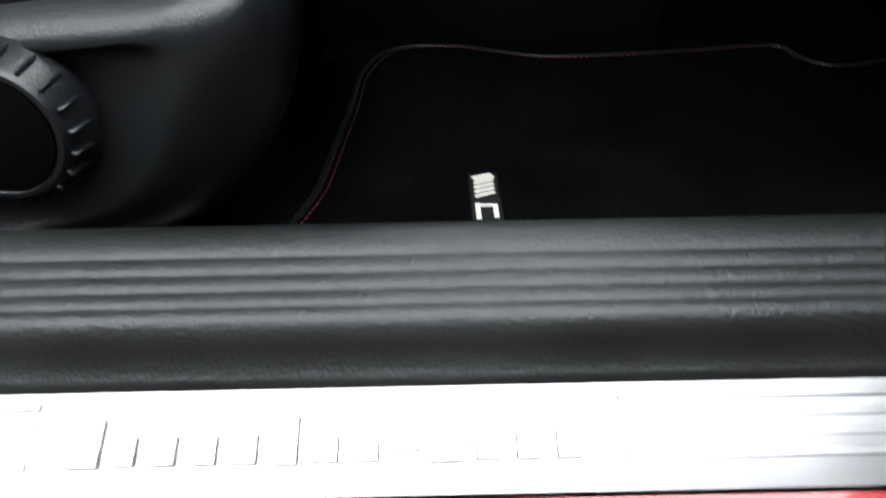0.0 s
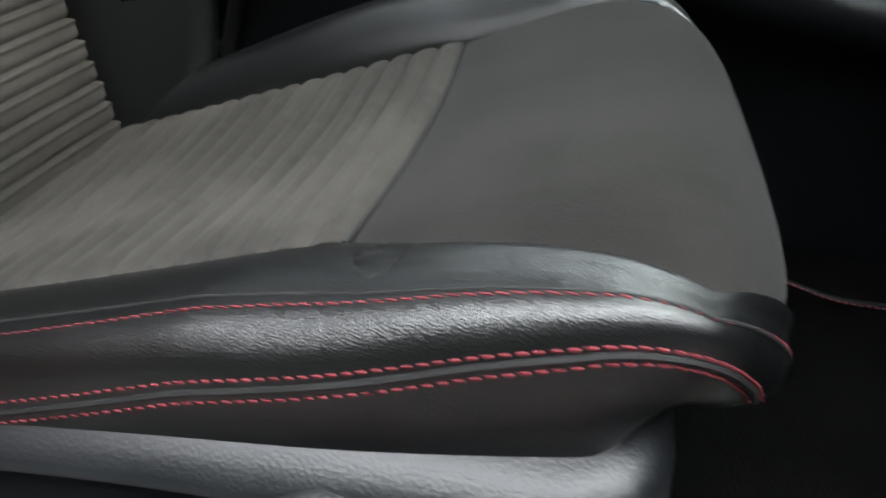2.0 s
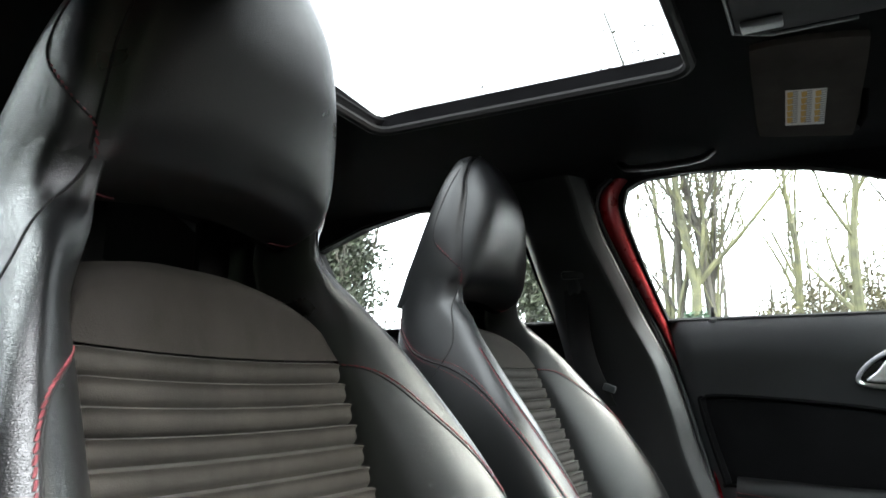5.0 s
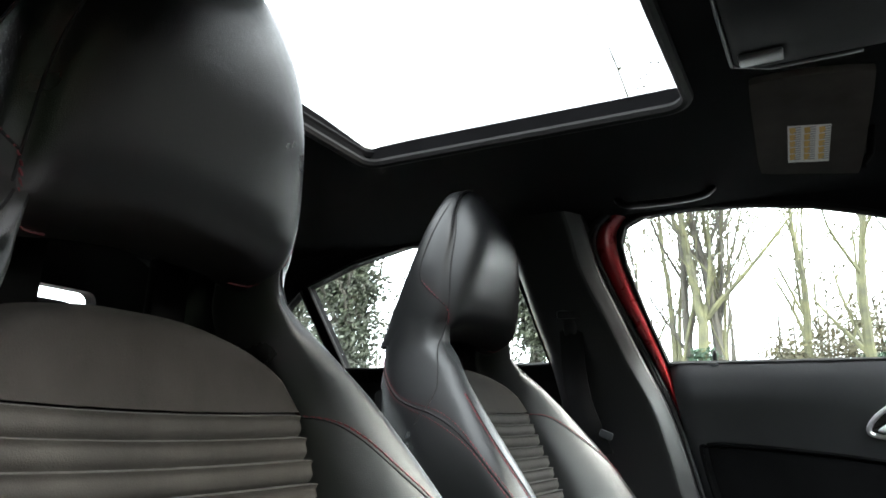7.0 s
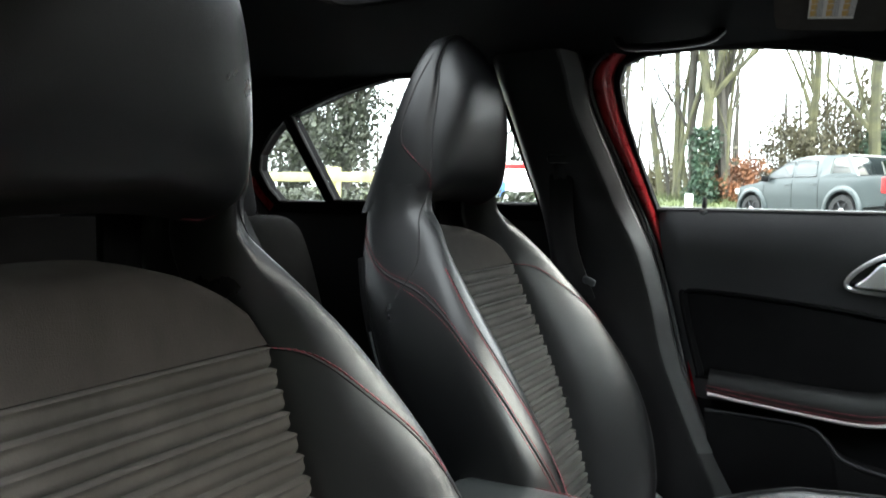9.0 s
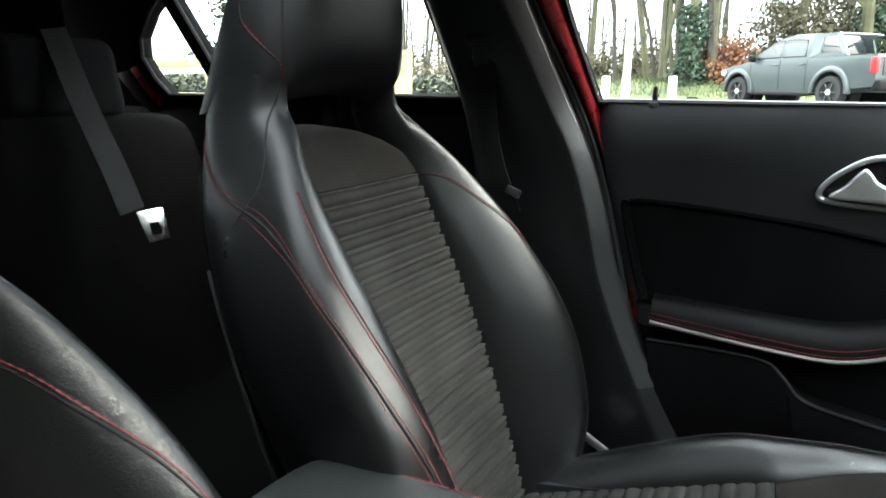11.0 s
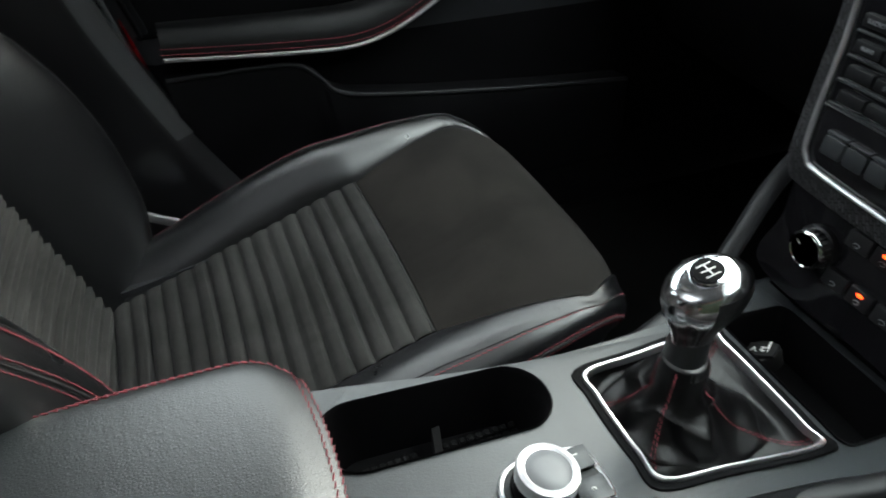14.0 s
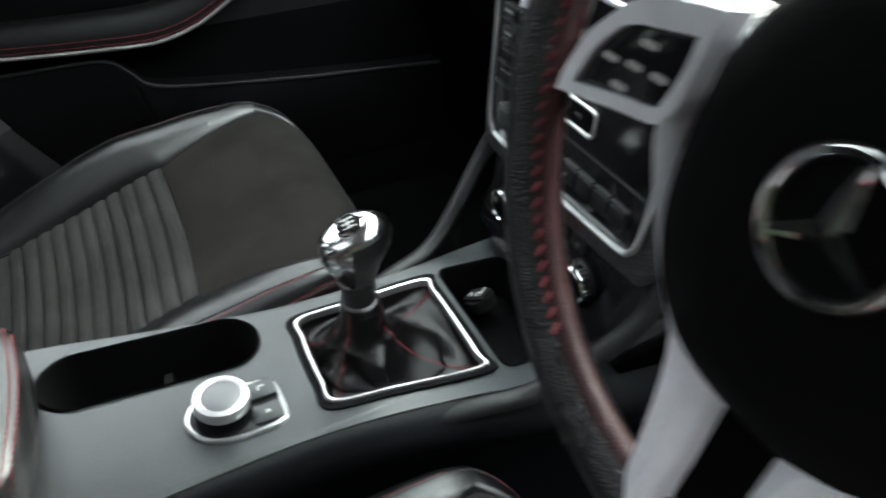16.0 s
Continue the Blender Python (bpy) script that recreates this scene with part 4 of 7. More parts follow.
# highlight of the rounded front edge, laid on as a paler strip
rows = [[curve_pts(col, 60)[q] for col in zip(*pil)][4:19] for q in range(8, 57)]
part("pillar_highlight", grid([[p + Vector((0.0012, -0.0012, 0)) for p in r_] for r_ in rows]), PILLAR_GREY_HIGHLIGHT, None, "satin grey strip painted as the highlight on the centre pillar's front edge", kind="structure")
RED_REAR = curve_pts([(-0.400, 0.703, 0.56), (-0.458, 0.703, 0.70), (-0.484, 0.703, 0.813), (-0.511, 0.703, 0.921), (-0.541, 0.703, 1.02), (-0.577, 0.701, 1.108), (-0.605, 0.678, 1.174), (-0.632, 0.655, 1.239), (-0.655, 0.632, 1.302), (-0.663, 0.617, 1.344), (-0.652, 0.606, 1.375), (-0.625, 0.598, 1.396)], 80)
RED_FRONT = curve_pts([(-0.392, 0.703, 0.56), (-0.449, 0.703, 0.70), (-0.474, 0.703, 0.814), (-0.499, 0.703, 0.923), (-0.527, 0.703, 1.02), (-0.556, 0.701, 1.108), (-0.580, 0.678, 1.180), (-0.600, 0.658, 1.240), (-0.617, 0.636, 1.30), (-0.625, 0.619, 1.342), (-0.620, 0.609, 1.370), (-0.600, 0.600, 1.392)], 80)
part("door_seal", tube([p + Vector((-0.011, -0.010, 0)) for p in RED_REAR], 0.0045, 8), RUBBER, None, "black rubber door seal", kind="structure")
part("door_seal", tube([p + Vector((-0.0035, -0.004, 0)) for p in RED_REAR], 0.0032, 8), RUBBER_GREY, None, "grey rubber door seal", kind="structure")

belt = thing("seat_belt", (-0.70, 0.62, 0.95), "black woven seat belt hanging from its pillar guide", "seat belt")
guide = box((0.035, 0.03, 0.055), pose(-0.728, 0.645, 1.176, 12, 0, 0), 0.010, 3)
add_box(guide, (0.055, 0.026, 0.018), pose(-0.726, 0.632, 1.205, 10, 0, 8), 0.006)
part("guide", guide, PLASTIC, belt, "black belt guide")
strap = [(-0.728, 0.632, 1.19), (-0.722, 0.628, 1.10), (-0.706, 0.612, 1.03), (-0.682, 0.600, 0.975), (-0.665, 0.605, 0.93)]
part("strap", grid([[p + Vector((0.024 * a, 0.004 * abs(a), 0.004 * a)) for a in (-1, -0.5, 0, 0.5, 1)] + [p + Vector((0.024 * a, 0.004 * abs(a) + 0.0016, 0.004 * a)) for a in (1, 0.5, 0, -0.5, -1)] for p in curve_pts(strap, 24)], closed=True, cap=True), BELT, belt)
part("tongue", box((0.026, 0.006, 0.014), pose(-0.650, 0.596, 0.968, 0, 20, 0), 0.003), PLASTIC_GREY, belt)

# ---- passenger's door ----
door = thing("passenger_door", (-0.05, 0.72, 0.5), "black lined passenger door with silver trim, red painted edge", "car door")
YD = 0.693


def door_face(x, z):
    """The lining's surface: a soft shoulder below the window, a hollow towards the sill."""
    y = YD + 0.020 * max(0, (0.93 - z) / 0.3) - 0.010 * math.exp(-((z - 1.02) / 0.06) ** 2)
    if z > 1.0:
        y += 0.020 * ((z - 1.0) / 0.112) ** 3.5
    return y


def rear_edge(z):
    return ramp(z, [(0.44, -0.35), (0.58, -0.415), (0.75, -0.470), (0.95, -0.520), (1.12, -0.553)])


zs = lin(0.44, 1.075, 26) + lin(1.082, 1.112, 7)
rows = []
for z in zs:
    xr = rear_edge(z)
    rows.append([(xr + (0.62 - xr) * f, door_face(xr + (0.62 - xr) * f, z) + (0.012 * (1 - min(1, f / 0.015)) if f < 0.015 else 0), z) for f in lin(0, 1, 60)])
rows.append([(p[0], 0.775, 1.114) for p in rows[-1]])
rows.insert(0, [(p[0], 0.775, 0.44) for p in rows[0]])
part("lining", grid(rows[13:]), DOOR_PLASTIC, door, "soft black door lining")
# the same lining lower down; its shade is put into a darker black
part("lower_lining", grid(rows[:14]), PLASTIC_DEEP, door, "lower door lining, its colour darkened for shade")
# cloth inset with a raised lip
inset = [(-0.478, 0.952), (-0.40, 0.952), (-0.293, 0.944), (-0.20, 0.934), (-0.102, 0.918), (-0.02, 0.898), (0.06, 0.868), (0.03, 0.845), (-0.06, 0.815), (-0.13, 0.796), (-0.25, 0.790), (-0.44, 0.790), (-0.455, 0.80), (-0.488, 0.93)]
inset_s = [(p.x, p.y) for p in curve_pts([(a, b, 0) for a, b in inset], 64, closed=True)]


def ring(loop, k, dy, cx=-0.24, cz=0.87):
    return [Vector((cx + (a - cx) * k, door_face(a, b) + dy, cz + (b - cz) * k)) for a, b in loop]


part("inset_panel", grid([ring(inset_s, 1.03, 0.004), ring(inset_s, 1.015, -0.004), ring(inset_s, 0.99, -0.003), ring(inset_s, 0.975, 0.000), ring(inset_s, 0.95, -0.002)], closed=True, cap=True), HEADLINER, door, "dark cloth inset panel")
part("inset_lip", tube([p + Vector((0, -0.0035, 0)) for p in ring(inset_s, 1.025, 0.0)], 0.0035, 8, closed=True), PLASTIC_DEEP, door, "rounded lip round the inset")
# armrest above the silver strip
STRIP = curve_pts([(-0.437, 0.672, 0.763), (-0.36, 0.668, 0.757), (-0.26, 0.664, 0.750), (-0.18, 0.662, 0.748), (-0.12, 0.662, 0.762), (-0.06, 0.662, 0.793), (0.0, 0.664, 0.830), (0.06, 0.668, 0.866), (0.10, 0.675, 0.886)], 70)
sec = []
for i, p in enumerate(STRIP):
    f = i / 69
    h = ramp(f, [(0, 0.036), (0.4, 0.044), (0.55, 0.042), (0.7, 0.034), (0.85, 0.024), (1, 0.008)])
    ctl = [(0.045, 0.004), (0.006, 0.002), (0.0, 0.010), (0.004, 0.6 * h + 0.004), (0.018, h + 0.004), (0.045, h + 0.006)]
    sec.append([Vector((p.x, p.y + q.x, p.z + q.y)) for q in curve_pts([(a, b, 0) for a, b in ctl], 18)])
arm = part("armrest", grid(sec), DOOR_LEATHER, door, "padded black leather door armrest")
bm = bmesh.new()
stitch_row(bm, [s[6] + Vector((0, -0.0006, 0)) for s in sec])
stitch_row(bm, [s[8] + Vector((0, -0.0006, 0)) for s in sec])
part("red_stitching", bm, RED_THREAD, arm, kind="stuff")
part("trim_strip", grid([[p + Vector((0, a, b)) for a, b in ((0.012, -0.003), (-0.001, -0.003), (-0.0022, 0), (-0.001, 0.003), (0.012, 0.003))] for p in STRIP], closed=True, cap=True), SILVER, door, "bright silver trim strip")
# pocket below
pk = curve_pts([(-0.442, 0.690, 0.726), (-0.34, 0.685, 0.728), (-0.265, 0.678, 0.726), (-0.235, 0.672, 0.705), (-0.205, 0.668, 0.677), (-0.12, 0.662, 0.662), (0.06, 0.660, 0.640), (0.30, 0.664, 0.615)], 60)
rows = [[p + Vector((0, 0.04, 0.0)), p + Vector((0, 0.006, 0.004)), p + Vector((0, -0.002, 0.002)), p + Vector((0, -0.006, -0.008)), Vector((p.x + 0.01, p.y, p.z - 0.08)), Vector((p.x + 0.03, p.y + 0.02, 0.45))] for p in pk]
pocket = part("pocket", grid(rows), PLASTIC_DEEP, door, "black plastic door pocket")
part("lip", tube([p + Vector((0, -0.003, 0.002)) for p in pk], 0.0035, 8), PLASTIC, pocket, "satin black pocket lip")
# handle
hl = [(-0.221, 0.986), (-0.205, 1.012), (-0.165, 1.038), (-0.12, 1.041), (0.00, 1.034), (0.05, 1.028), (0.062, 1.012), (0.045, 0.985), (0.02, 0.962), (-0.02, 0.958), (-0.12, 0.970), (-0.20, 0.976)]
hls = [(p.x, p.y) for p in curve_pts([(a, b, 0) for a, b in hl], 60, closed=True)]
part("handle_bezel", tube([(a, door_face(a, b) - 0.004, b) for a, b in hls], 0.0042, 8, closed=True), SILVER, door, "silver handle surround")
part("handle_recess", grid([[Vector((a, door_face(a, b) - 0.002, b)) for a, b in hls], [Vector((-0.08 + (a + 0.08) * 0.9, door_face(a, b) - 0.0045, 1.0 + (b - 1.0) * 0.86)) for a, b in hls], [Vector((-0.08 + (a + 0.08) * 0.3, door_face(a, b) - 0.0035, 1.0 + (b - 1.0) * 0.3)) for a, b in hls]], closed=True, cap=True), GLOSS_BLACK, door, "gloss black handle recess")
lever = [(p.x, p.y) for p in curve_pts([(-0.208, 0.984, 0), (-0.192, 1.000, 0), (-0.176, 1.020, 0), (-0.168, 1.026, 0), (-0.160, 1.020, 0), (-0.150, 1.008, 0), (-0.130, 1.000, 0), (-0.095, 0.995, 0), (-0.066, 0.992, 0), (-0.060, 0.986, 0), (-0.066, 0.980, 0), (-0.12, 0.979, 0), (-0.17, 0.980, 0)], 60, closed=True)]
part("handle_lever", prism(lever, 0.0, -0.016, lambda a, b, d: (a, 0.685 + d - 0.05 * min(0.1, max(0, a + 0.2)), b), 0.004, 3), SILVER, door, "satin silver door opener lever")
pin = part("lock_pin", lathe([(0.004, -0.01), (0.0045, 0.012), (0.0035, 0.026), (0.002, 0.0275), (0.0001, 0.028)], 12, Matrix.Translation((-0.464, 0.717, 1.106))), RUBBER, door, "black lock pin")
part("collar", lathe([(0.003, -0.022), (0.009, -0.018), (0.0125, -0.010), (0.013, -0.002), (0.0115, 0.002), (0.008, 0.003), (0.004, 0.000)], 24, Matrix.Translation((-0.464, 0.717, 1.106))), PLASTIC_GREY, pin)
sw = part("window_switch", box((0.05, 0.02, 0.012), pose(-0.005, 0.680, 0.866, 0, -28, 0), 0.004), GLOSS_BLACK, door)
part("switch_edge", box((0.012, 0.004, 0.003), pose(0.008, 0.668, 0.876, 0, -28, 0), 0.001), SILVER, sw)
part("painted_edge", grid([[p.lerp(q, f) + Vector((0, 0.004 + 0.012 * min(1, max(0, (1.12 - p.z) / 0.1)) - 0.011 * math.sin(math.pi * min(1, f * 0.96 + 0.04)) ** 0.7, 0)) for f in lin(0, 1, 9)] + [q + Vector((0, 0.03, 0)), p + Vector((0, 0.03, 0))] for p, q in zip(RED_REAR, RED_FRONT)], closed=True, cap=True), RED_PAINT, door, "red painted door edge")
part("outer_skin", box((1.15, 0.03, 0.74), Matrix.Translation((0.04, 0.80, 0.72)), 0.01), RED_PAINT, door, "red painted outer door skin")

# open driver's door, swung out ahead of the opening
ddoor = thing("driver_door", (0.62, -0.80, 0.45), "open black lined driver door with red outer skin", "car door")
DM = Matrix.Translation((0.62, -0.78, 0.0)) @ Matrix.Rotation(radians(62), 4, "Z")
bm = box((1.08, 0.07, 0.70), DM @ Matrix.Translation((-0.54, 0.0, 0.76)), 0.02)
part("lining", bm, PLASTIC, ddoor, "black door lining")
part("outer_skin", box((1.10, 0.03, 0.72), DM @ Matrix.Translation((-0.54, -0.06, 0.74)), 0.012), RED_PAINT, ddoor, "red painted outer skin")
part("window_frame", tube([DM @ Vector(p) for p in ((-1.08, -0.02, 1.10), (-1.10, 0.02, 1.30), (-1.02, 0.06, 1.38), (-0.75, 0.05, 1.37), (-0.3, 0.02, 1.22), (0.0, 0.0, 1.10))], 0.018, 8), RUBBER, ddoor, "black window frame")

# ---- roof fittings ----
visor = thing("sun_visor", (-0.27, 0.34, 1.42), "black cloth sun visor folded up, with a printed sticker", "sun visor")
visor_put = lambda a, b, d: (a, b, 1.395 - 0.32 * (b - 0.272) + d)
flap_loop = [(p.x, p.y) for p in curve_pts([(-0.331, 0.20, 0), (-0.334, 0.28, 0), (-0.335, 0.36, 0), (-0.325, 0.376, 0), (-0.27, 0.388, 0), (-0.215, 0.400, 0), (-0.203, 0.392, 0), (-0.194, 0.31, 0), (-0.186, 0.215, 0), (-0.194, 0.200, 0), (-0.26, 0.188, 0), (-0.322, 0.186, 0)], 60, closed=True)]
part("flap", prism(flap_loop, 0.0, 0.012, visor_put, 0.004), VISOR_CLOTH, visor, "grey brown visor flap")
st = part("sticker", prism([(-0.291, 0.277), (-0.237, 0.286), (-0.243, 0.364), (-0.296, 0.355)], -0.0006, 0.0002, visor_put), PAPER, visor, "white sticker with orange bars", smooth=False)
on_st = lambda u, v: (-0.291 + 0.054 * u - 0.0055 * v, 0.277 + 0.009 * u + 0.078 * v)
bm = bmesh.new()
for u in (0.06, 0.40, 0.74):
    for v in (0.04, 0.22, 0.40, 0.58, 0.76):
        a, b = on_st(u + 0.06, v + 0.08)
        add_box(bm, (0.0075, 0.0125, 0.0005), Matrix.Translation(visor_put(a, b, -0.0008)) @ Matrix.Rotation(radians(-17.7), 4, "X"))
part("orange_bar", bm, ORANGE_MARK, st, smooth=False, kind="stuff")
bm = bmesh.new()
for u in (0.20, 0.54, 0.88):
    for k in range(15):
        a, b = on_st(u + 0.03, 0.04 + 0.062 * k)
        add_box(bm, (0.009, 0.0022, 0.0005), Matrix.Translation(visor_put(a, b, -0.0008)) @ Matrix.Rotation(radians(-17.7), 4, "X"))
part("text_bar", bm, GREY_MARK, st, smooth=False, kind="stuff")
part("pivot", tube([(-0.200, 0.392, 1.362), (-0.188, 0.402, 1.38), (-0.180, 0.405, 1.43)], 0.006, 8), PLASTIC_DEEP, visor, "black visor pivot")
over = thing("overhead_console", (-0.25, 0, 1.42), "black overhead lamp console with clear lenses", "lamp console")
part("housing", prism(rounded(-0.345, -0.15, -0.15, 0.15, 0.03, 6), 0.0, -0.024, lambda a, b, d: (a, b, 1.447 + d), 0.008), PLASTIC_DEEP, over)
for y in (-0.115, 0.115):
    part("lamp_lens", box((0.05, 0.03, 0.004), Matrix.Translation((-0.31, y, 1.4215)), 0.002), PLASTIC_GREY, over, "clear lamp lens")
part("edge_trim", tube([(-0.345, -0.13, 1.425), (-0.347, 0, 1.424), (-0.345, 0.13, 1.425), (-0.30, 0.155, 1.425), (-0.20, 0.155, 1.425)], 0.0022, 6), PLASTIC_GREY, over)
gh = thing("grab_handle", (-0.51, 0.52, 1.40), "black fold-down roof grab handle", "grab handle")
part("grip", tube(curve_pts([(-0.595, 0.535, 1.405), (-0.575, 0.520, 1.388), (-0.51, 0.512, 1.382), (-0.445, 0.520, 1.388), (-0.425, 0.535, 1.405)], 24), 0.010, 10, flat=0.7), PLASTIC, gh)

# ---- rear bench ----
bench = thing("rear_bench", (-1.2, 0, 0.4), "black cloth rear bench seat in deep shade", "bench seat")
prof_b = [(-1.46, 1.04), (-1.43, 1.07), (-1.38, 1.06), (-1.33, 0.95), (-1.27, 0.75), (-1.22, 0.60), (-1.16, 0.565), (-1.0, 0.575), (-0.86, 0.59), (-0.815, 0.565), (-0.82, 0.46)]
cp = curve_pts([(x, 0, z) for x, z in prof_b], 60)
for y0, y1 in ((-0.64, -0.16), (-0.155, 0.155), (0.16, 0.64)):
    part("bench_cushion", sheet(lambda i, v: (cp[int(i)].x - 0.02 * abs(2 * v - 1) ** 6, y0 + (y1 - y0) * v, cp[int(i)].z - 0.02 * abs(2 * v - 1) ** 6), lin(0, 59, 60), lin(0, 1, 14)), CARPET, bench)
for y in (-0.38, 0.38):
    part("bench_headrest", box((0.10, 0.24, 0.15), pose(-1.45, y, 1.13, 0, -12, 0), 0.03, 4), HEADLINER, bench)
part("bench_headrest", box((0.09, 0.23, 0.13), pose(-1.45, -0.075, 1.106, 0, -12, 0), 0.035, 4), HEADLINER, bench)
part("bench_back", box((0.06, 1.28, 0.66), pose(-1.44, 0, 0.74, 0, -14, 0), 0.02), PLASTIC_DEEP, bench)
rb = thing("rear_seat_belt", (-1.28, 0.5, 0.9), "black rear seat belt with a steel tongue", "seat belt")
line = curve_pts([(-1.43, 0.380, 1.22), (-1.36, 0.366, 1.114), (-1.32, 0.362, 1.051), (-1.27, 0.352, 0.989), (-1.22, 0.339, 0.925)], 18)
part("strap", grid([[p + Vector((0.004, 0.024 * a, 0.004 * a)) for a in (-1, 0, 1)] + [p + Vector((0.0056, 0.024 * a, 0.004 * a)) for a in (1, 0, -1)] for p in line], closed=True, cap=True), BELT, rb)
part("tongue", plate_with_holes([(-0.022, -0.03), (0.022, -0.03), (0.026, 0.02), (-0.026, 0.02)], [[(-0.01, -0.02), (0.01, -0.02), (0.01, 0.0), (-0.01, 0.0)]], 0, 0.003, lambda a, b, d: (-1.198 + d - 0.4 * b, 0.362 + a, 0.905 + b)), CHROME, rb, smooth=False)

# ---- door sill and footwell of the driver ----
SILL = [(-0.640, 0.36), (-0.652, 0.40), (-0.662, 0.43), (-0.676, 0.450), (-0.690, 0.455), (-0.696, 0.4535), (-0.7035, 0.4515), (-0.7045, 0.4503), (-0.7055, 0.4505), (-0.712, 0.4480), (-0.713, 0.4468), (-0.714, 0.4470), (-0.720, 0.4448), (-0.721, 0.4436), (-0.722, 0.4438), (-0.7275, 0.4420), (-0.7285, 0.4408), (-0.7295, 0.4410), (-0.733, 0.4395), (-0.737, 0.4365), (-0.740, 0.4285), (-0.7425, 0.4205), (-0.746, 0.4175), (-0.7485, 0.4145), (-0.7490, 0.400)]
part("sill_cover", grid([[Vector((x, y, z)) for y, z in SILL] for x in lin(-0.75, 0.85, 40)]), SILL_PLASTIC, None, "ribbed black plastic door sill cover", kind="structure")
step = thing("sill_plate", (0, -0.775, 0.40), "bright brushed steel door sill plate", "sill plate")
part("plate", grid([[Vector((x, -0.7495 - 0.0388 * f, 0.4135 - 0.0201 * f + 0.0015 * math.sin(math.pi * f))) for f in lin(0, 1, 8)] for x in lin(-0.45, 0.60, 30)]), STEEL, step)
bm = bmesh.new()
tw = 0.212
for k in range(13):
    x = -0.121 + tw * (k + 0.5) / 13
    tall = 0.020 if k in (0, 5, 9) else (0.004 if k == 8 else 0.012)
    mid = (0 if k in (0, 5, 9) else 0.003)
    f = (0.770 + mid - 0.7495) / 0.0425
    add_box(bm, (0.010 if k not in (0, 9) else 0.014, tall, 0.0012), Matrix.Translation((x, -0.770 - mid, 0.4135 - 0.022 * f + 0.0028)) @ Matrix.Rotation(radians(27), 4, "X"), 0.0005, 1)
part("badge_bars", bm, STEEL, step, "raised bars", kind="stuff")
bm = bmesh.new()
for k in range(4):
    f = 0.14 + 0.17 * k
    for x0, x1 in ((0.105, 0.55), (-0.42, -0.135)):
        add_box(bm, (x1 - x0, 0.0035, 0.001), Matrix.Translation(((x0 + x1) / 2, -0.7495 - 0.0425 * f, 0.4135 - 0.022 * f + 0.0016)) @ Matrix.Rotation(radians(27), 4, "X"), 0.0004, 1)
part("plate_ribs", bm, STEEL, step, kind="stuff")
part("sill_panel", grid([[Vector((x, y, z)) for y, z in ((-0.748, 0.36), (-0.7875, 0.386), (-0.7905, 0.3925), (-0.83, 0.380), (-0.855, 0.355), (-0.87, 0.30), (-0.86, 0.22), (-0.80, 0.18))] for x in lin(-1.0, 0.95, 24)]), RED_PAINT, None, "red painted outer sill", kind="structure")

mat_thing = thing("floor_mat", (0.15, -0.42, 0.37), "black carpet floor mat with red stitched border", "floor mat")
mat_loop = [(p.x, p.y) for p in curve_pts([(-0.066, -0.640, 0), (-0.058, -0.50, 0), (-0.050, -0.36, 0), (-0.045, -0.25, 0), (-0.015, -0.180, 0), (0.05, -0.172, 0), (0.103, -0.195, 0), (0.16, -0.215, 0), (0.30, -0.205, 0), (0.41, -0.190, 0), (0.425, -0.235, 0), (0.46, -0.262, 0), (0.60, -0.25, 0), (0.62, -0.60, 0), (0.40, -0.645, 0), (0.15, -0.645, 0)], 100, closed=True)]
mc = (0.26, -0.42)
bm = grid([[Vector((mc[0] + (a - mc[0]) * k, mc[1] + (b - mc[1]) * k, z)) for a, b in mat_loop] for k, z in ((1.0, 0.3635), (1.0, 0.3735), (0.985, 0.3765), (0.965, 0.3755), (0.6, 0.3755), (0.02, 0.3755))], closed=True, cap=True)
part("carpet", bm, MAT_PILE, mat_thing)
bm = bmesh.new()
stitch_row(bm, [(mc[0] + (a - mc[0]) * 0.972, mc[1] + (b - mc[1]) * 0.972, 0.3768) for a, b in mat_loop + mat_loop[:1]], long=0.004, gap=0.0025)
part("red_stitching", bm, RED_THREAD, mat_thing, kind="stuff")
bm = bmesh.new()
add_tube(bm, [(mc[0] + (a - mc[0]) * 0.995, mc[1] + (b - mc[1]) * 0.995, 0.3755) for a, b in mat_loop], 0.0032, 6, closed=True)
part("binding", bm, PLASTIC, mat_thing, "dark woven binding")
lab = part("woven_badge", box((0.022, 0.145, 0.001), Matrix.Translation((0.066, -0.560, 0.3763))), RUBBER, mat_thing, "black woven badge")
bm = bmesh.new()
for k in range(5):
    y = -0.494 - 0.0065 * k
    add_box(bm, (0.016, 0.0042 if k else 0.009, 0.0008), pose(0.066, y, 0.3772, 0, 0, 24), 0.0002, 1)
for k in range(3):
    y = -0.544 - 0.029 * k
    for dx, w, l in ((-0.0062, 0.0036, 0.022), (0.0062, 0.0036, 0.018), (0, 0.010, 0.0038)):
        add_box(bm, (w, l, 0.0008), pose(0.066 + dx, y + (0.008 if l < 0.01 else 0), 0.3772, 0, 0, 0), 0.0002, 1)
part("woven_badge", bm, CREAM, lab, kind="stuff")
mat2 = thing("floor_mat", (0.25, 0.42, 0.37), "black carpet floor mat of the passenger footwell", "floor mat")
part("carpet", grid([[Vector((mc[0] + (a - mc[0]) * k, -mc[1] - (b - mc[1]) * k, z)) for a, b in mat_loop] for k, z in ((1.0, 0.3635), (1.0, 0.3735), (0.985, 0.3765), (0.965, 0.3755), (0.02, 0.3755))], closed=True, cap=True), MAT_PILE, mat2)
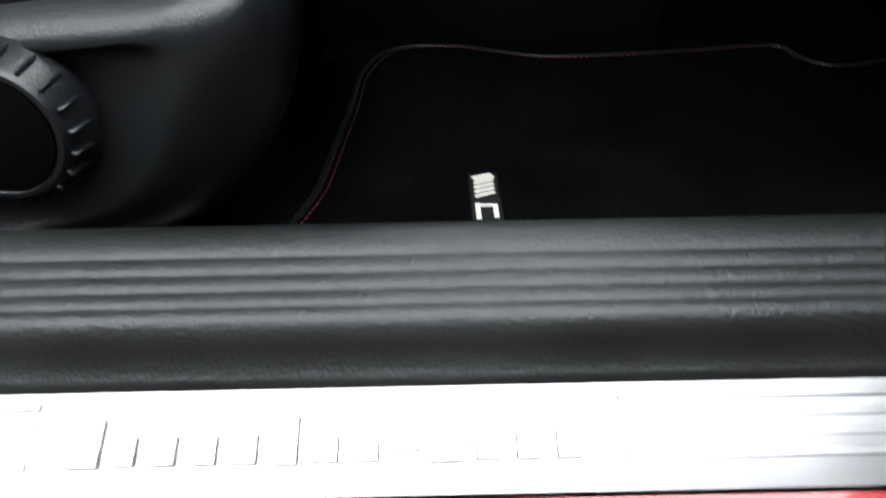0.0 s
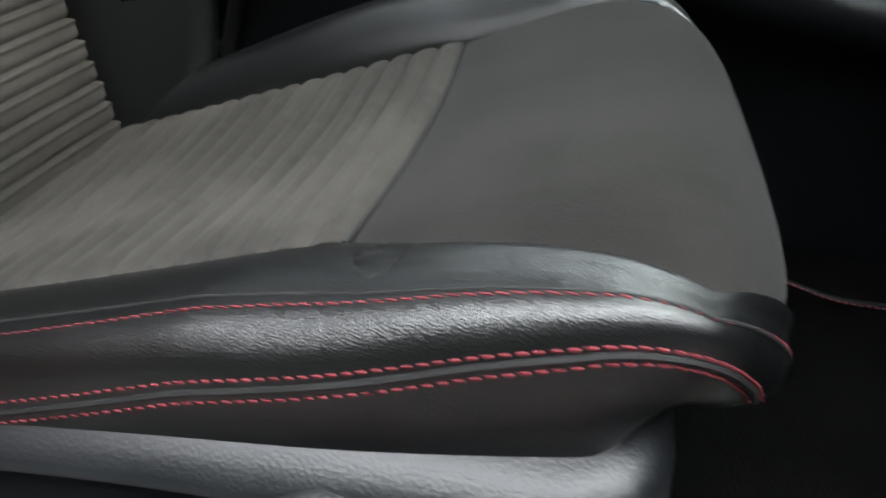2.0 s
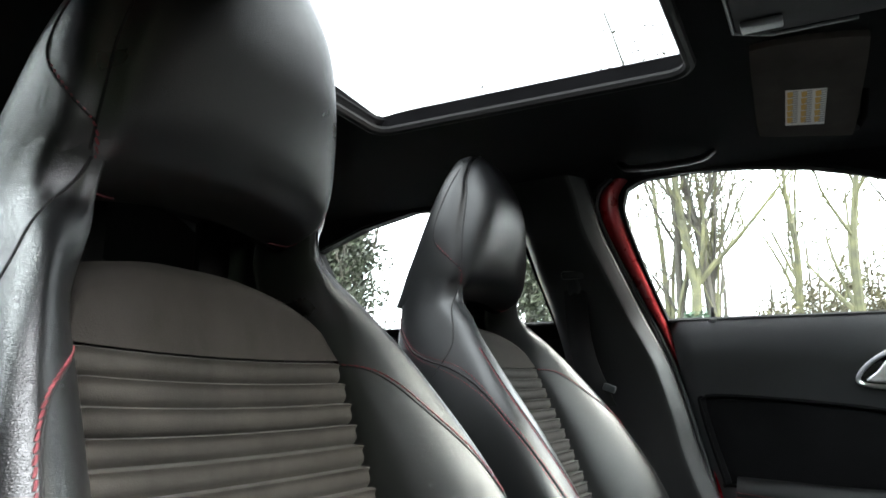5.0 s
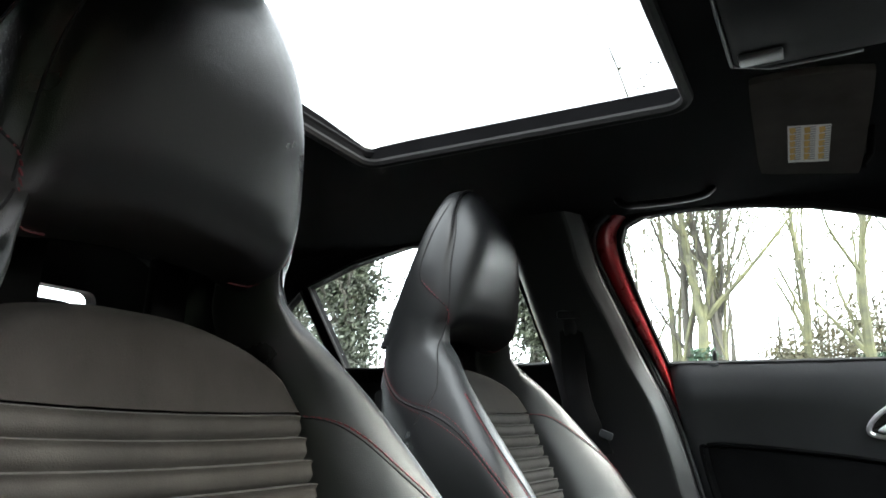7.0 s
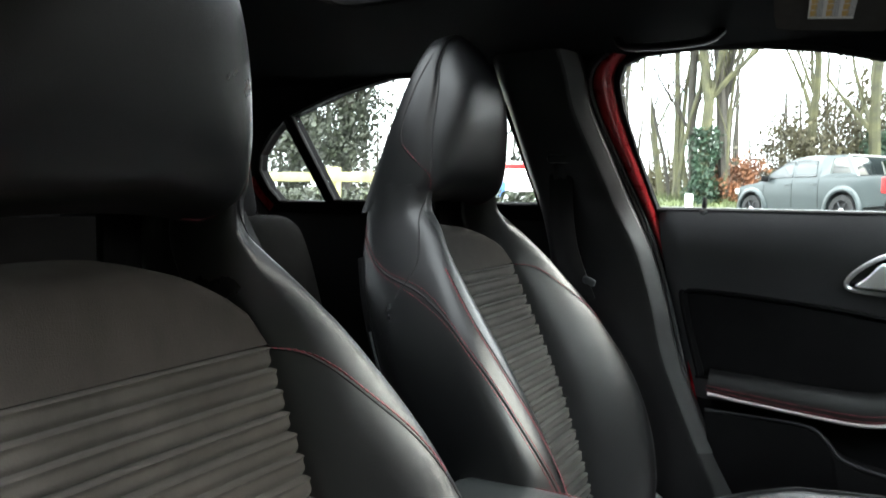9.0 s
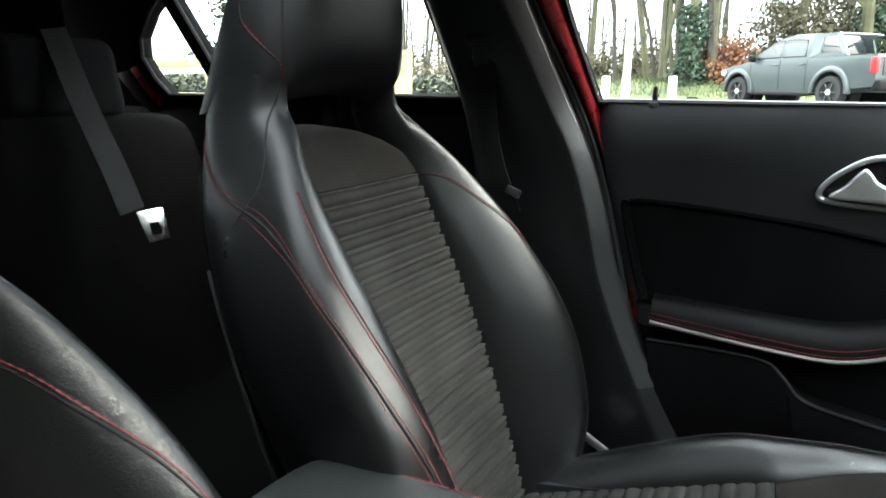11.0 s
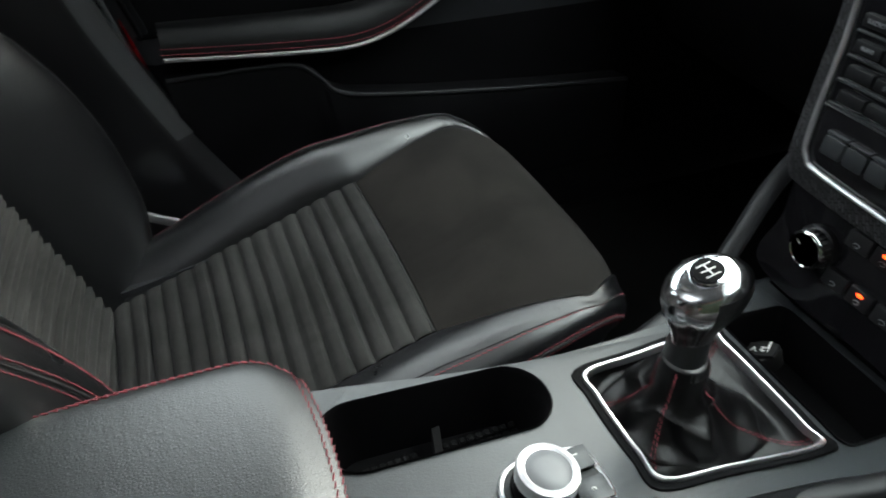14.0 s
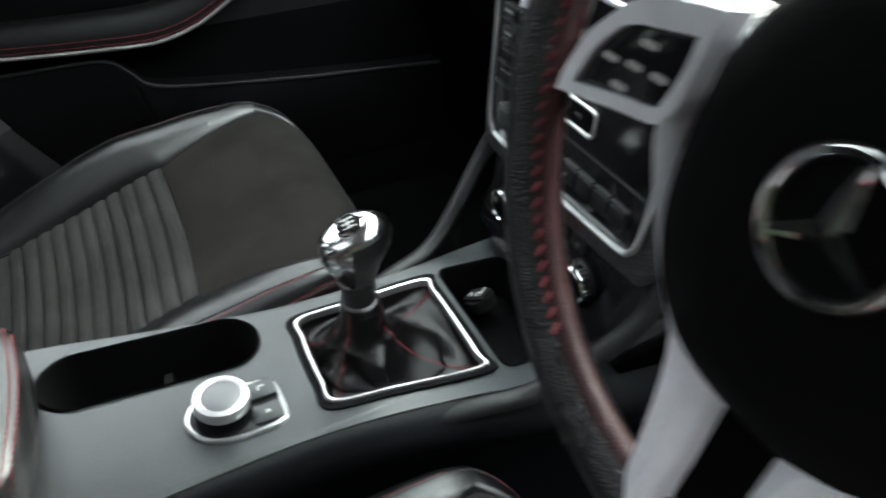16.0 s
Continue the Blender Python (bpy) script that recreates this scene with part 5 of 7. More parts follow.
part("mat_peg", lathe([(0.019, 0.0), (0.0185, 0.003), (0.016, 0.0045), (0.0001, 0.005)], 24, Matrix.Translation((-0.022, -0.603, 0.3755))), PLASTIC_DEEP, mat_thing, "round black mat fastener")

# ---- plain outer skin of the car ----
# rail over the open driver's door: lined inside, painted outside, with a rubber seal
rail_x = lin(-0.80, 0.06, 14)
rail_z = lambda x: roof_z(x, 0.6) - 0.02 * max(0, x + 0.3)
rail = part("roof_rail", grid([[Vector((x, y, rail_z(x) + z)) for y, z in ((-0.595, 0.030), (-0.590, -0.004), (-0.604, -0.022), (-0.628, -0.034), (-0.650, -0.030), (-0.664, -0.014), (-0.660, 0.010), (-0.640, 0.030))] for x in rail_x], closed=True, cap=True), HEADLINER, None, "black lined roof rail over the door opening", kind="structure")
part("door_seal", tube([(x, -0.640, rail_z(x) - 0.036) for x in rail_x], 0.008, 8), RUBBER, rail, "black rubber door seal")
part("outer_skin", grid([[Vector((x, y, rail_z(x) + z)) for y, z in ((-0.652, -0.030), (-0.690, -0.038), (-0.700, -0.022), (-0.688, 0.006), (-0.655, 0.030), (-0.60, 0.044))] for x in rail_x]), RED_PAINT, rail, "red painted outer rail")
part("roof_skin", grid([[Vector((x, y, roof_z(x, y) + 0.036)) for y in (-0.60, -0.45, -0.30)] for x in lin(-1.95, -0.1, 16)]), RED_PAINT, None, "red painted roof of the car", kind="structure")
part("roof_skin", grid([[Vector((x, y, roof_z(x, y) + 0.036)) for y in (0.30, 0.45, 0.60)] for x in lin(-1.95, -0.1, 16)]), RED_PAINT, None, "red painted roof of the car", kind="structure")
for x0, x1 in ((-1.95, -1.03), (-0.37, -0.1)):
    part("roof_skin", grid([[Vector((x, y, roof_z(x, y) + 0.038)) for y in lin(-0.30, 0.30, 7)] for x in lin(x0, x1, 8)]), RED_PAINT, None, "red painted roof of the car", kind="structure")
part("bonnet", grid([[Vector((x, y, 1.0 - 0.16 * ((x - 1.0) / 0.95) ** 1.6 - 0.10 * (y / 0.8) ** 4)) for y in lin(-0.80, 0.80, 13)] for x in lin(1.0, 1.95, 10)]), RED_PAINT, None, "red painted bonnet of the car", kind="structure")
part("nose_panel", box((0.06, 1.60, 0.60), Matrix.Translation((1.97, 0, 0.52)), 0.02), RED_PAINT, None, "red painted front of the car", kind="structure")
part("tail_panel", box((0.06, 1.60, 0.72), Matrix.Translation((-2.08, 0, 0.66)), 0.02), RED_PAINT, None, "red painted tail of the car", kind="structure")
for sg in (1, -1):
    part("side_skin", box((1.40, 0.03, 0.76), Matrix.Translation((-1.38, sg * 0.795, 0.70)), 0.01), RED_PAINT, None, "red painted rear side of the car", kind="structure")
    part("wing_panel", box((1.28, 0.03, 0.62), Matrix.Translation((1.32, sg * 0.80, 0.62)), 0.01), RED_PAINT, None, "red painted front wing of the car", kind="structure")


# ---- centre console ----
def con_z(x):
    return 0.669 - 0.10 * (x + 0.15) - 0.02 * max(0, x)


def con_half(x):
    return ramp(x, [(-0.72, 0.118), (-0.40, 0.110), (-0.26, 0.094), (-0.15, 0.087), (-0.02, 0.097), (0.06, 0.113), (0.125, 0.125)])


console = thing("center_console", (-0.25, 0, 0.38), "satin black plastic centre console between the seats", "console")
CUP = rounded(-0.384, 0.018, -0.190, 0.086, 0.033, 8)
GEAR = [(p.x, p.y) for p in curve_pts([(-0.144, -0.056, 0), (-0.148, -0.03, 0), (-0.149, 0, 0), (-0.148, 0.03, 0), (-0.144, 0.056, 0), (-0.09, 0.062, 0), (-0.004, 0.069, 0), (0.001, 0.05, 0), (0.002, 0, 0), (0.001, -0.05, 0), (-0.004, -0.069, 0), (-0.09, -0.062, 0)], 60, closed=True)]
BIN = rounded(0.022, -0.078, 0.108, 0.082, 0.012, 5)
xs_c = lin(-0.61, 0.125, 40)
outline = [(x, -con_half(x)) for x in xs_c] + [(x, con_half(x)) for x in reversed(xs_c)]
top_put = lambda a, b, d: (a, b, con_z(a) + d - 6.0 * max(0, abs(b) - con_half(a) + 0.012) ** 2)
part("top", plate_with_holes(outline, [CUP, GEAR, BIN], 0.0, -0.012, top_put), PLASTIC_GREY, console, "satin grey console top", smooth=False)
for sg in (1, -1):
    rows = []
    for x in lin(-0.61, 0.30, 50):
        h, z = con_half(min(x, 0.125)) + 0.06 * max(0, x - 0.125), con_z(min(x, 0.2))
        b_ = ramp(x, [(-0.30, 0.0), (-0.10, 0.008), (0.10, 0.018)])
        ctl = [(h - 0.001, z - 0.003), (h + 0.006 + 0.5 * b_, z - 0.010 - 0.3 * b_), (h + 0.008 + b_, z - 0.030), (h + 0.005 + b_, z - 0.055), (h - 0.002 + 0.2 * b_, z - 0.085), (h - 0.006, z - 0.13), (h - 0.008, 0.36)]
        rows.append([Vector((x, sg * p.x, p.y)) for p in curve_pts([(a, b, 0) for a, b in ctl], 20)])
    part("side_panel", grid(rows), CONSOLE_SIDE, console, "black console side panel")
    part("panel_joint", tube([(-0.402, sg * (con_half(-0.40) + 0.002), 0.697), (-0.402, sg * (con_half(-0.40) + 0.009), 0.675), (-0.398, sg * (con_half(-0.40) + 0.006), 0.63)], 0.0010, 6), DARK_SEAM, console)


part("rear_panel", box((0.045, 0.206, 0.31), Matrix.Translation((-0.634, 0, 0.52)), 0.012, 3), PLASTIC_DEEP, console, "matt black rear end of the console")


def well(loop, depth, mat, name, parent, label, shrink=0.93):
    cx, cy = sum(p[0] for p in loop) / len(loop), sum(p[1] for p in loop) / len(loop)
    rows = [[Vector((cx + (a - cx) * k, cy + (b - cy) * k, con_z(cx + (a - cx) * k) + z)) for a, b in loop] for k, z in ((1.025, 0.0006), (1.03, 0.002), (1.015, 0.0030), (1.0, 0.0015), (0.99, -0.004), (shrink, -depth), (0.5, -depth - 0.001), (0.02, -depth - 0.001))]
    bm = grid(rows, closed=True)
    bm.verts.ensure_lookup_table()
    bm.faces.new([bm.verts[len(bm.verts) - len(loop) + i] for i in range(len(loop))])
    return part(name, bm, mat, parent, label)


cup = well(CUP, 0.075, PLASTIC_DEEP, "cup_holder", console, "deep oval cup holder")
div = [(-0.285, 0.075), (-0.290, 0.052), (-0.305, 0.030)]
part("divider", grid([[Vector((x, y, con_z(x) - 0.070)), Vector((x, y, con_z(x) - 0.044 - 0.008 * k)), Vector((x + 0.008, y + 0.002, con_z(x) - 0.046 - 0.008 * k)), Vector((x + 0.008, y + 0.002, con_z(x) - 0.070))] for k, (x, y) in enumerate(div)], closed=True, cap=True), PLASTIC_DEEP, cup)
for x0, x1 in ((-0.365, -0.300), (-0.278, -0.205)):
    bm = bmesh.new()
    for k in range(9):
        for j in range(6):
            add_box(bm, (0.0055, 0.0055, 0.003), Matrix.Translation((x0 + (x1 - x0) * (k + 0.5) / 9, 0.028 + 0.0085 * j, con_z(-0.28) - 0.069)), 0.0008, 1)
    part("rubber_insert", bm, RUBBER, cup, "studded rubber insert", kind="stuff")
well(BIN, 0.055, PLASTIC_DEEP, "storage_bin", console, "open storage bin")
sock = part("power_socket", lathe([(0.017, -0.012), (0.0185, 0.0), (0.0175, 0.003), (0.0145, 0.004), (0.014, 0.006), (0.0001, 0.0065)], 28, pose(0.062, 0.052, con_z(0.06) - 0.028, 0, -28, -60)), RUBBER, console, "black covered power socket")
part("flap", box((0.030, 0.022, 0.004), pose(0.059, 0.052, con_z(0.06) - 0.022, 0, -28, -60), 0.002), RUBBER, sock)
writing("12 V", 0.0105, pose(0.0575, 0.0525, con_z(0.06) - 0.0196, 0, -28, -60) @ pose(0, 0, 0, 0, 0, 180), WHITE_MARK, "writing", sock)
bm = bmesh.new()
add_box(bm, (0.002, 0.012, 0.0004), pose(0.0655, 0.0505, con_z(0.06) - 0.0155, 0, -28, -60))
part("text_bar", bm, WHITE_MARK, sock, smooth=False)

# ---- gear lever ----
gear = thing("gear_lever", (-0.08, 0, 0.66), "chrome topped gear lever in a red stitched leather boot", "gear lever")
part("boot_frame", grid([[Vector((a * k - 0.075 * (1 - k), b * k, con_z(a) + z)) for a, b in GEAR] for k, z in ((1.05, 0.001), (1.05, 0.0038), (1.035, 0.0050), (1.012, 0.0048), (1.0, 0.003), (0.995, -0.006))], closed=True), SILVER, gear, "satin silver boot frame")
part("frame_shadow_gap", grid([[Vector((a * k - 0.075 * (1 - k), b * k, con_z(a) + z)) for a, b in GEAR] for k, z in ((1.15, 0.0012), (1.14, 0.0030), (1.09, 0.0030), (1.05, 0.0012))], closed=True), PLASTIC_DEEP, gear, "dark rim round the frame")
NECK = Vector((-0.094, 0.003, 0.722))
# skirt sagging inside the frame, a pushed-down fold, then the tall sleeve
BOOT_PROFILE = [(0.0, 1.0, 0.0, -0.003), (0.10, 0.93, 0.0, -0.009), (0.22, 0.78, 0.0, -0.014), (0.34, 0.50, 0.046, -0.013), (0.44, 0.18, 0.043, -0.005), (0.54, 0.04, 0.038, 0.008), (0.62, 0.0, 0.0335, 0.018), (0.68, 0.0, 0.0275, 0.023), (0.74, 0.0, 0.0235, 0.030), (0.82, 0.0, 0.0215, 0.041), (0.92, 0.0, 0.0200, 0.053), (1.0, 0.0, 0.0185, 0.061)]
rows = []
for f in lin(0, 1, 44):
    k, rr, dz = (ramp(f, [(q[0], q[n_]) for q in BOOT_PROFILE]) for n_ in (1, 2, 3))
    rr = max(rr, 0.030) if f < 0.4 else rr
    ring_ = []
    for i, (a, b) in enumerate(GEAR):
        an = math.atan2(b, a + 0.075)
        fold = math.sin(math.pi * min(1, f / 0.9)) ** 1.5
        r1 = rr + fold * (0.0080 * math.cos(4 * an + 0.3) * (1 if f < 0.62 else 0.4) + 0.0042 * math.sin(2 * an + 7 * f + 0.8) + 0.0028 * math.sin(7 * an - 11 * f))
        x = (-0.075 + (a + 0.075) * 0.985) * k + (NECK.x + r1 * math.cos(an)) * (1 - k)
        y = b * 0.985 * k + (NECK.y + r1 * math.sin(an)) * (1 - k)
        sag = fold * (0.0095 * math.sin(3 * an + 4 * f + 0.5) + 0.0065 * math.sin(5 * an - 8 * f)) * (1 - f)
        ring_.append(Vector((x, y, con_z(a * k - 0.09 * (1 - k)) + dz + sag)))
    rows.append(ring_)
boot = part("boot", grid(rows, closed=True), BOOT, gear, "folded black leather boot")
bm = bmesh.new()
for i in (1, 17, 33, 47):
    ln_ = [rows[q][i % 60] + Vector((0, 0, 0.0006)) for q in range(1, 43)]
    ln2 = [rows[q][(i + 1) % 60] + Vector((0, 0, 0.0006)) for q in range(1, 43)]
    stitch_row(bm, curve_pts(ln_, 90), long=0.0036, gap=0.0014, r=0.0005)
    stitch_row(bm, curve_pts(ln2, 90), long=0.0036, gap=0.0014, r=0.0005)
part("red_stitching", bm, RED_THREAD, boot, "red stitches on the boot seams", kind="stuff")
part("collar", lathe([(0.019, 0.0), (0.020, 0.004), (0.0185, 0.012), (0.016, 0.014)], 32, Matrix.Translation((NECK.x, NECK.y, 0.712))), LEATHER, gear)
kn = []
for f, cx, w, l in ((0.0, -0.094, 0.0125, 0.0135), (0.12, -0.094, 0.0135, 0.0145), (0.3, -0.0945, 0.014, 0.0155), (0.46, -0.095, 0.0180, 0.0205), (0.60, -0.095, 0.0230, 0.0268), (0.72, -0.094, 0.0265, 0.0310), (0.83, -0.0935, 0.0275, 0.0322), (0.91, -0.0935, 0.0255, 0.0300), (0.97, -0.094, 0.0205, 0.0245), (1.0, -0.0945, 0.0140, 0.0172)):
    kn.append([Vector((cx + l * math.cos(a), 0.005 + w * math.sin(a), 0.722 + 0.090 * f + 0.006 * f * math.cos(a))) for a in [2 * math.pi * i / 40 for i in range(40)]])
knob = part("gear_knob", grid(kn, closed=True, cap=True), SATIN_CHROME, gear, "satin chrome gear knob")
blk = [[Vector((p.x + 0.0020 * (p.x - c.x) / 0.025 + 0.0014, c.y + (p.y - c.y) * 1.035, p.z)) for p in r] for r, c in [(r_, sum(r_, Vector()) / 40) for r_ in kn[1:8]]]
part("grip_cover", grid([[r_[i % 40] for i in range(-12, 12)] for r_ in blk]), LEATHER, knob, "black leather front of the knob")
part("neck", lathe([(0.0165, -0.004), (0.0168, 0.006), (0.0160, 0.018), (0.0155, 0.026), (0.0140, 0.028)], 36, Matrix.Translation((-0.094, 0.005, 0.722))), LEATHER, knob, "black lower neck of the knob")
cap_m = Matrix.Translation((-0.0955, 0.005, 0.8126)) @ Matrix.Rotation(radians(-13), 4, "Y")
cap = part("cap_disc", lathe([(0.0128, -0.002), (0.0128, 0.0010), (0.0118, 0.0016), (0.0001, 0.0018)], 32, cap_m), PLASTIC_DEEP, knob, "black shift pattern disc")
part("cap_ring", lathe([(0.0128, 0.0), (0.0140, 0.0002), (0.0138, 0.0012), (0.0128, 0.0016)], 32, cap_m), CHROME, knob)
bm = bmesh.new()
for y in (-0.006, 0.0, 0.006):
    add_box(bm, (0.012, 0.0008, 0.0003), cap_m @ Matrix.Translation((0, y, 0.0020)))
add_box(bm, (0.0008, 0.012, 0.0003), cap_m @ Matrix.Translation((0, 0, 0.0020)))
part("shift_pattern", bm, WHITE_MARK, cap, smooth=False)
part("reverse_collar", box((0.006, 0.012, 0.007), Matrix.Translation((-0.064, 0.005, 0.795)), 0.002), CHROME, knob)

# ---- rotary controller ----
rot = thing("rotary_controller", (-0.235, -0.035, 0.675), "silver rimmed rotary dial with two small keys", "control dial")
PL = [(p.x, p.y) for p in curve_pts([(-0.272, -0.036, 0), (-0.262, -0.057, 0), (-0.240, -0.066, 0), (-0.215, -0.066, 0), (-0.197, -0.063, 0), (-0.189, -0.056, 0), (-0.188, -0.036, 0), (-0.190, -0.018, 0), (-0.198, -0.011, 0), (-0.215, -0.009, 0), (-0.240, -0.008, 0), (-0.262, -0.016, 0)], 48, closed=True)]
pc = (-0.231, -0.037)
part("base_frame", grid([[Vector((pc[0] + (a - pc[0]) * k, pc[1] + (b - pc[1]) * k, con_z(a) + z)) for a, b in PL] for k, z in ((1.02, 0.0), (1.02, 0.004), (0.98, 0.0052), (0.93, 0.0045), (0.92, 0.002))], closed=True), SILVER, rot, "silver frame")
part("base_plate", grid([[Vector((pc[0] + (a - pc[0]) * k, pc[1] + (b - pc[1]) * k, con_z(a) + z)) for a, b in PL] for k, z in ((0.94, 0.002), (0.92, 0.0042), (0.4, 0.0042), (0.02, 0.0042))], closed=True, cap=True), PLASTIC, rot)
dm = Matrix.Translation((-0.240, -0.038, con_z(-0.24) + 0.003)) @ Matrix.Rotation(radians(5.7), 4, "Y")
dial = part("dial", lathe([(0.0245, 0.0), (0.0245, 0.003), (0.0232, 0.004), (0.0235, 0.020), (0.0220, 0.0235)], 48, dm), PLASTIC_DEEP, rot, "ribbed black dial side")
part("dial_rim", lathe([(0.0236, 0.016), (0.0240, 0.022), (0.0228, 0.0262), (0.0190, 0.0272), (0.0172, 0.0262)], 48, dm), SILVER, dial, "bright knurled rim")
part("dial_top", lathe([(0.0178, 0.0258), (0.0165, 0.0268), (0.009, 0.0275), (0.0001, 0.0277)], 40, dm), SATIN_GREY, dial, "satin grey dial top")
for y, ch in ((-0.022, "back"), (-0.050, "c")):
    key = part("key", box((0.026, 0.020, 0.003), Matrix.Translation((-0.204, y, con_z(-0.204) + 0.0052)), 0.001), PLASTIC_GREY, rot)
    if ch == "c":
        writing("c", 0.008, pose(-0.203, y, con_z(-0.203) + 0.0070, 0, 5.7, -90), WHITE_MARK, "writing", key)
    else:
        bm = bmesh.new()
        add_box(bm, (0.0008, 0.006, 0.0003), Matrix.Translation((-0.200, y, con_z(-0.2) + 0.0069)))
        add_box(bm, (0.006, 0.0008, 0.0003), Matrix.Translation((-0.203, y + 0.003, con_z(-0.203) + 0.0069)))
        add_box(bm, (0.0008, 0.005, 0.0003), Matrix.Translation((-0.206, y + 0.0005, con_z(-0.206) + 0.0069)))
        part("key_mark", bm, WHITE_MARK, key, smooth=False)

# ---- armrest ----
rest = thing("armrest", (-0.54, 0, 0.70), "padded black leather centre armrest with red stitching", "armrest")
rows = []
AX = lin(0, 1, 30)
for f in AX:
    x = -0.678 + 0.278 * f
    e0 = max(0, (0.15 - f) / 0.15)
    e = max(0, (f - 0.86) / 0.14)
    w = 0.110 * (1 - 0.11 * e ** 3 - 0.22 * e0 ** 2.5) - 0.004 * (1 - f)
    zt = 0.7605 + 0.004 * math.sin(math.pi * f) - 0.012 * e ** 3 - 0.016 * e0 ** 2
    zb = 0.700 + 0.006 * e
    ctl = [(-w, zb + 0.010), (-w - 0.002, zb + 0.028), (-w + 0.003, zt - 0.018), (-w + 0.014, zt - 0.004), (-0.6 * w, zt + 0.0015), (0, zt + 0.003), (0.6 * w, zt + 0.0015), (w - 0.014, zt - 0.004), (w - 0.003, zt - 0.018), (w + 0.002, zb + 0.028), (w, zb + 0.010), (w - 0.012, zb), (0, zb - 0.002), (-w + 0.012, zb)]
    rows.append([Vector((x + 0.016 * e * (1 - (p.x / 0.12) ** 2), p.x, p.y)) for p in curve_pts([(a, b, 0) for a, b in ctl], 56, closed=True)])
cen = sum(rows[-1], Vector()) / 56
rows.append([p.lerp(cen, 0.10) + Vector((0.006, 0, 0)) for p in rows[-1]])
rows.append([p.lerp(cen, 0.35) + Vector((0.004, 0, 0)) for p in rows[-1]])
lid = part("lid", grid(rows, closed=True, cap=True), LEATHER_ARM, rest)
bm = bmesh.new()
for j0, j1 in ((12, 28), (10, 30)):
    pth = [rows[q][j0] for q in range(2, 29)] + [rows[29 if j0 == 12 else 30][j] for j in range(j0, j1 + 1)] + [rows[q][j1] for q in range(28, 1, -1)]
    stitch_row(bm, [p + Vector((0, 0, 0.0008)) for p in pth], slant=0.3)
part("red_stitching", bm, RED_THREAD, lid, "twin rows of red stitches", kind="stuff")
part("hinge_box", box((0.25, 0.17, 0.05), Matrix.Translation((-0.525, 0, 0.684)), 0.008), PLASTIC_DEEP, rest)

buckle = thing("belt_buckle", (-0.42, -0.125, 0.60), "black seat belt buckle with a red release button", "belt buckle")
bmat = pose(-0.432, -0.128, 0.635, 0, 22, -6)
part("housing", box((0.052, 0.022, 0.095), bmat, 0.007, 3), PLASTIC_DEEP, buckle)
part("release_button", box((0.046, 0.012, 0.010), bmat @ Matrix.Translation((0, -0.004, 0.047)), 0.003), BUCKLE_RED, buckle, "red release button")
part("stalk", tube([(-0.45, -0.128, 0.60), (-0.475, -0.128, 0.53), (-0.50, -0.130, 0.47)], 0.013, 8, flat=0.5), BELT, buckle)
part("anchor_bracket", box((0.05, 0.006, 0.03), pose(-0.490, -0.118, 0.515, 0, 40, 0), 0.002), SILVER, buckle)
anchor = thing("belt_anchor", (-0.47, 0.60, 0.50), "bright metal belt anchor beside the seat", "belt anchor")
part("strap_bar", box((0.07, 0.008, 0.014), pose(-0.50, 0.615, 0.560, 0, 30, 0), 0.003), SILVER, anchor)

# ---- dashboard and centre stack ----
FX = 0.118
dash = thing("dashboard", (0.45, 0, 0.75), "black soft dashboard above the footwells", "dashboard")
dprof = [(0.98, 1.02), (0.55, 1.03), (0.36, 1.015), (0.27, 0.99), (0.245, 0.95), (0.255, 0.88), (0.30, 0.80), (0.36, 0.72), (0.42, 0.66), (0.60, 0.62), (0.98, 0.60)]
dp = curve_pts([(x, 0, z) for x, z in dprof], 50)
part("body", grid([[Vector((p.x - 0.02 * (1 - (y / 0.72) ** 2), y, p.z)) for p in dp] for y in lin(-0.715, 0.715, 30)]), PLASTIC_DEEP, dash)

stack = thing("center_stack", (0.18, 0, 0.66), "gloss black radio and climate stack with silver outline", "control panel")


def st_put(a, b, d):
    """a across (to the car's left), b height, d towards the seats."""
    return (FX + 0.20 * (b - 0.88) * 0.35 - d, a, b)


FACE = [(p.x, p.y) for p in curve_pts([(-0.128, 0.975, 0), (-0.130, 0.90, 0), (-0.128, 0.82, 0), (-0.120, 0.797, 0), (-0.10, 0.791, 0), (0, 0.788, 0), (0.10, 0.791, 0), (0.120, 0.797, 0), (0.128, 0.82, 0), (0.130, 0.90, 0), (0.128, 0.975, 0), (0.06, 0.982, 0), (-0.06, 0.982, 0)], 90, closed=True)]
part("surround", prism([(a * 1.16, 0.90 + (b - 0.90) * 1.24) for a, b in FACE], -0.06, -0.004, st_put, 0.004), CARBON, stack, "carbon weave surround")
part("face", prism(FACE, -0.03, 0.0, st_put, 0.002), GLOSS_BLACK, stack)
part("outline_trim", tube([st_put(a, b, 0.001) for a, b in FACE], 0.0030, 8, closed=True), SILVER, stack, "thin silver outline")


def stack_key(name, a, b, w, h, mat=PLASTIC, d=0.005, parent=stack, label=""):
    return part(name, prism(rounded(a - w / 2, b - h / 2, a + w / 2, b + h / 2, min(w, h) * 0.18, 3), -0.002, d, st_put, 0.0012, 2), mat, parent, label)


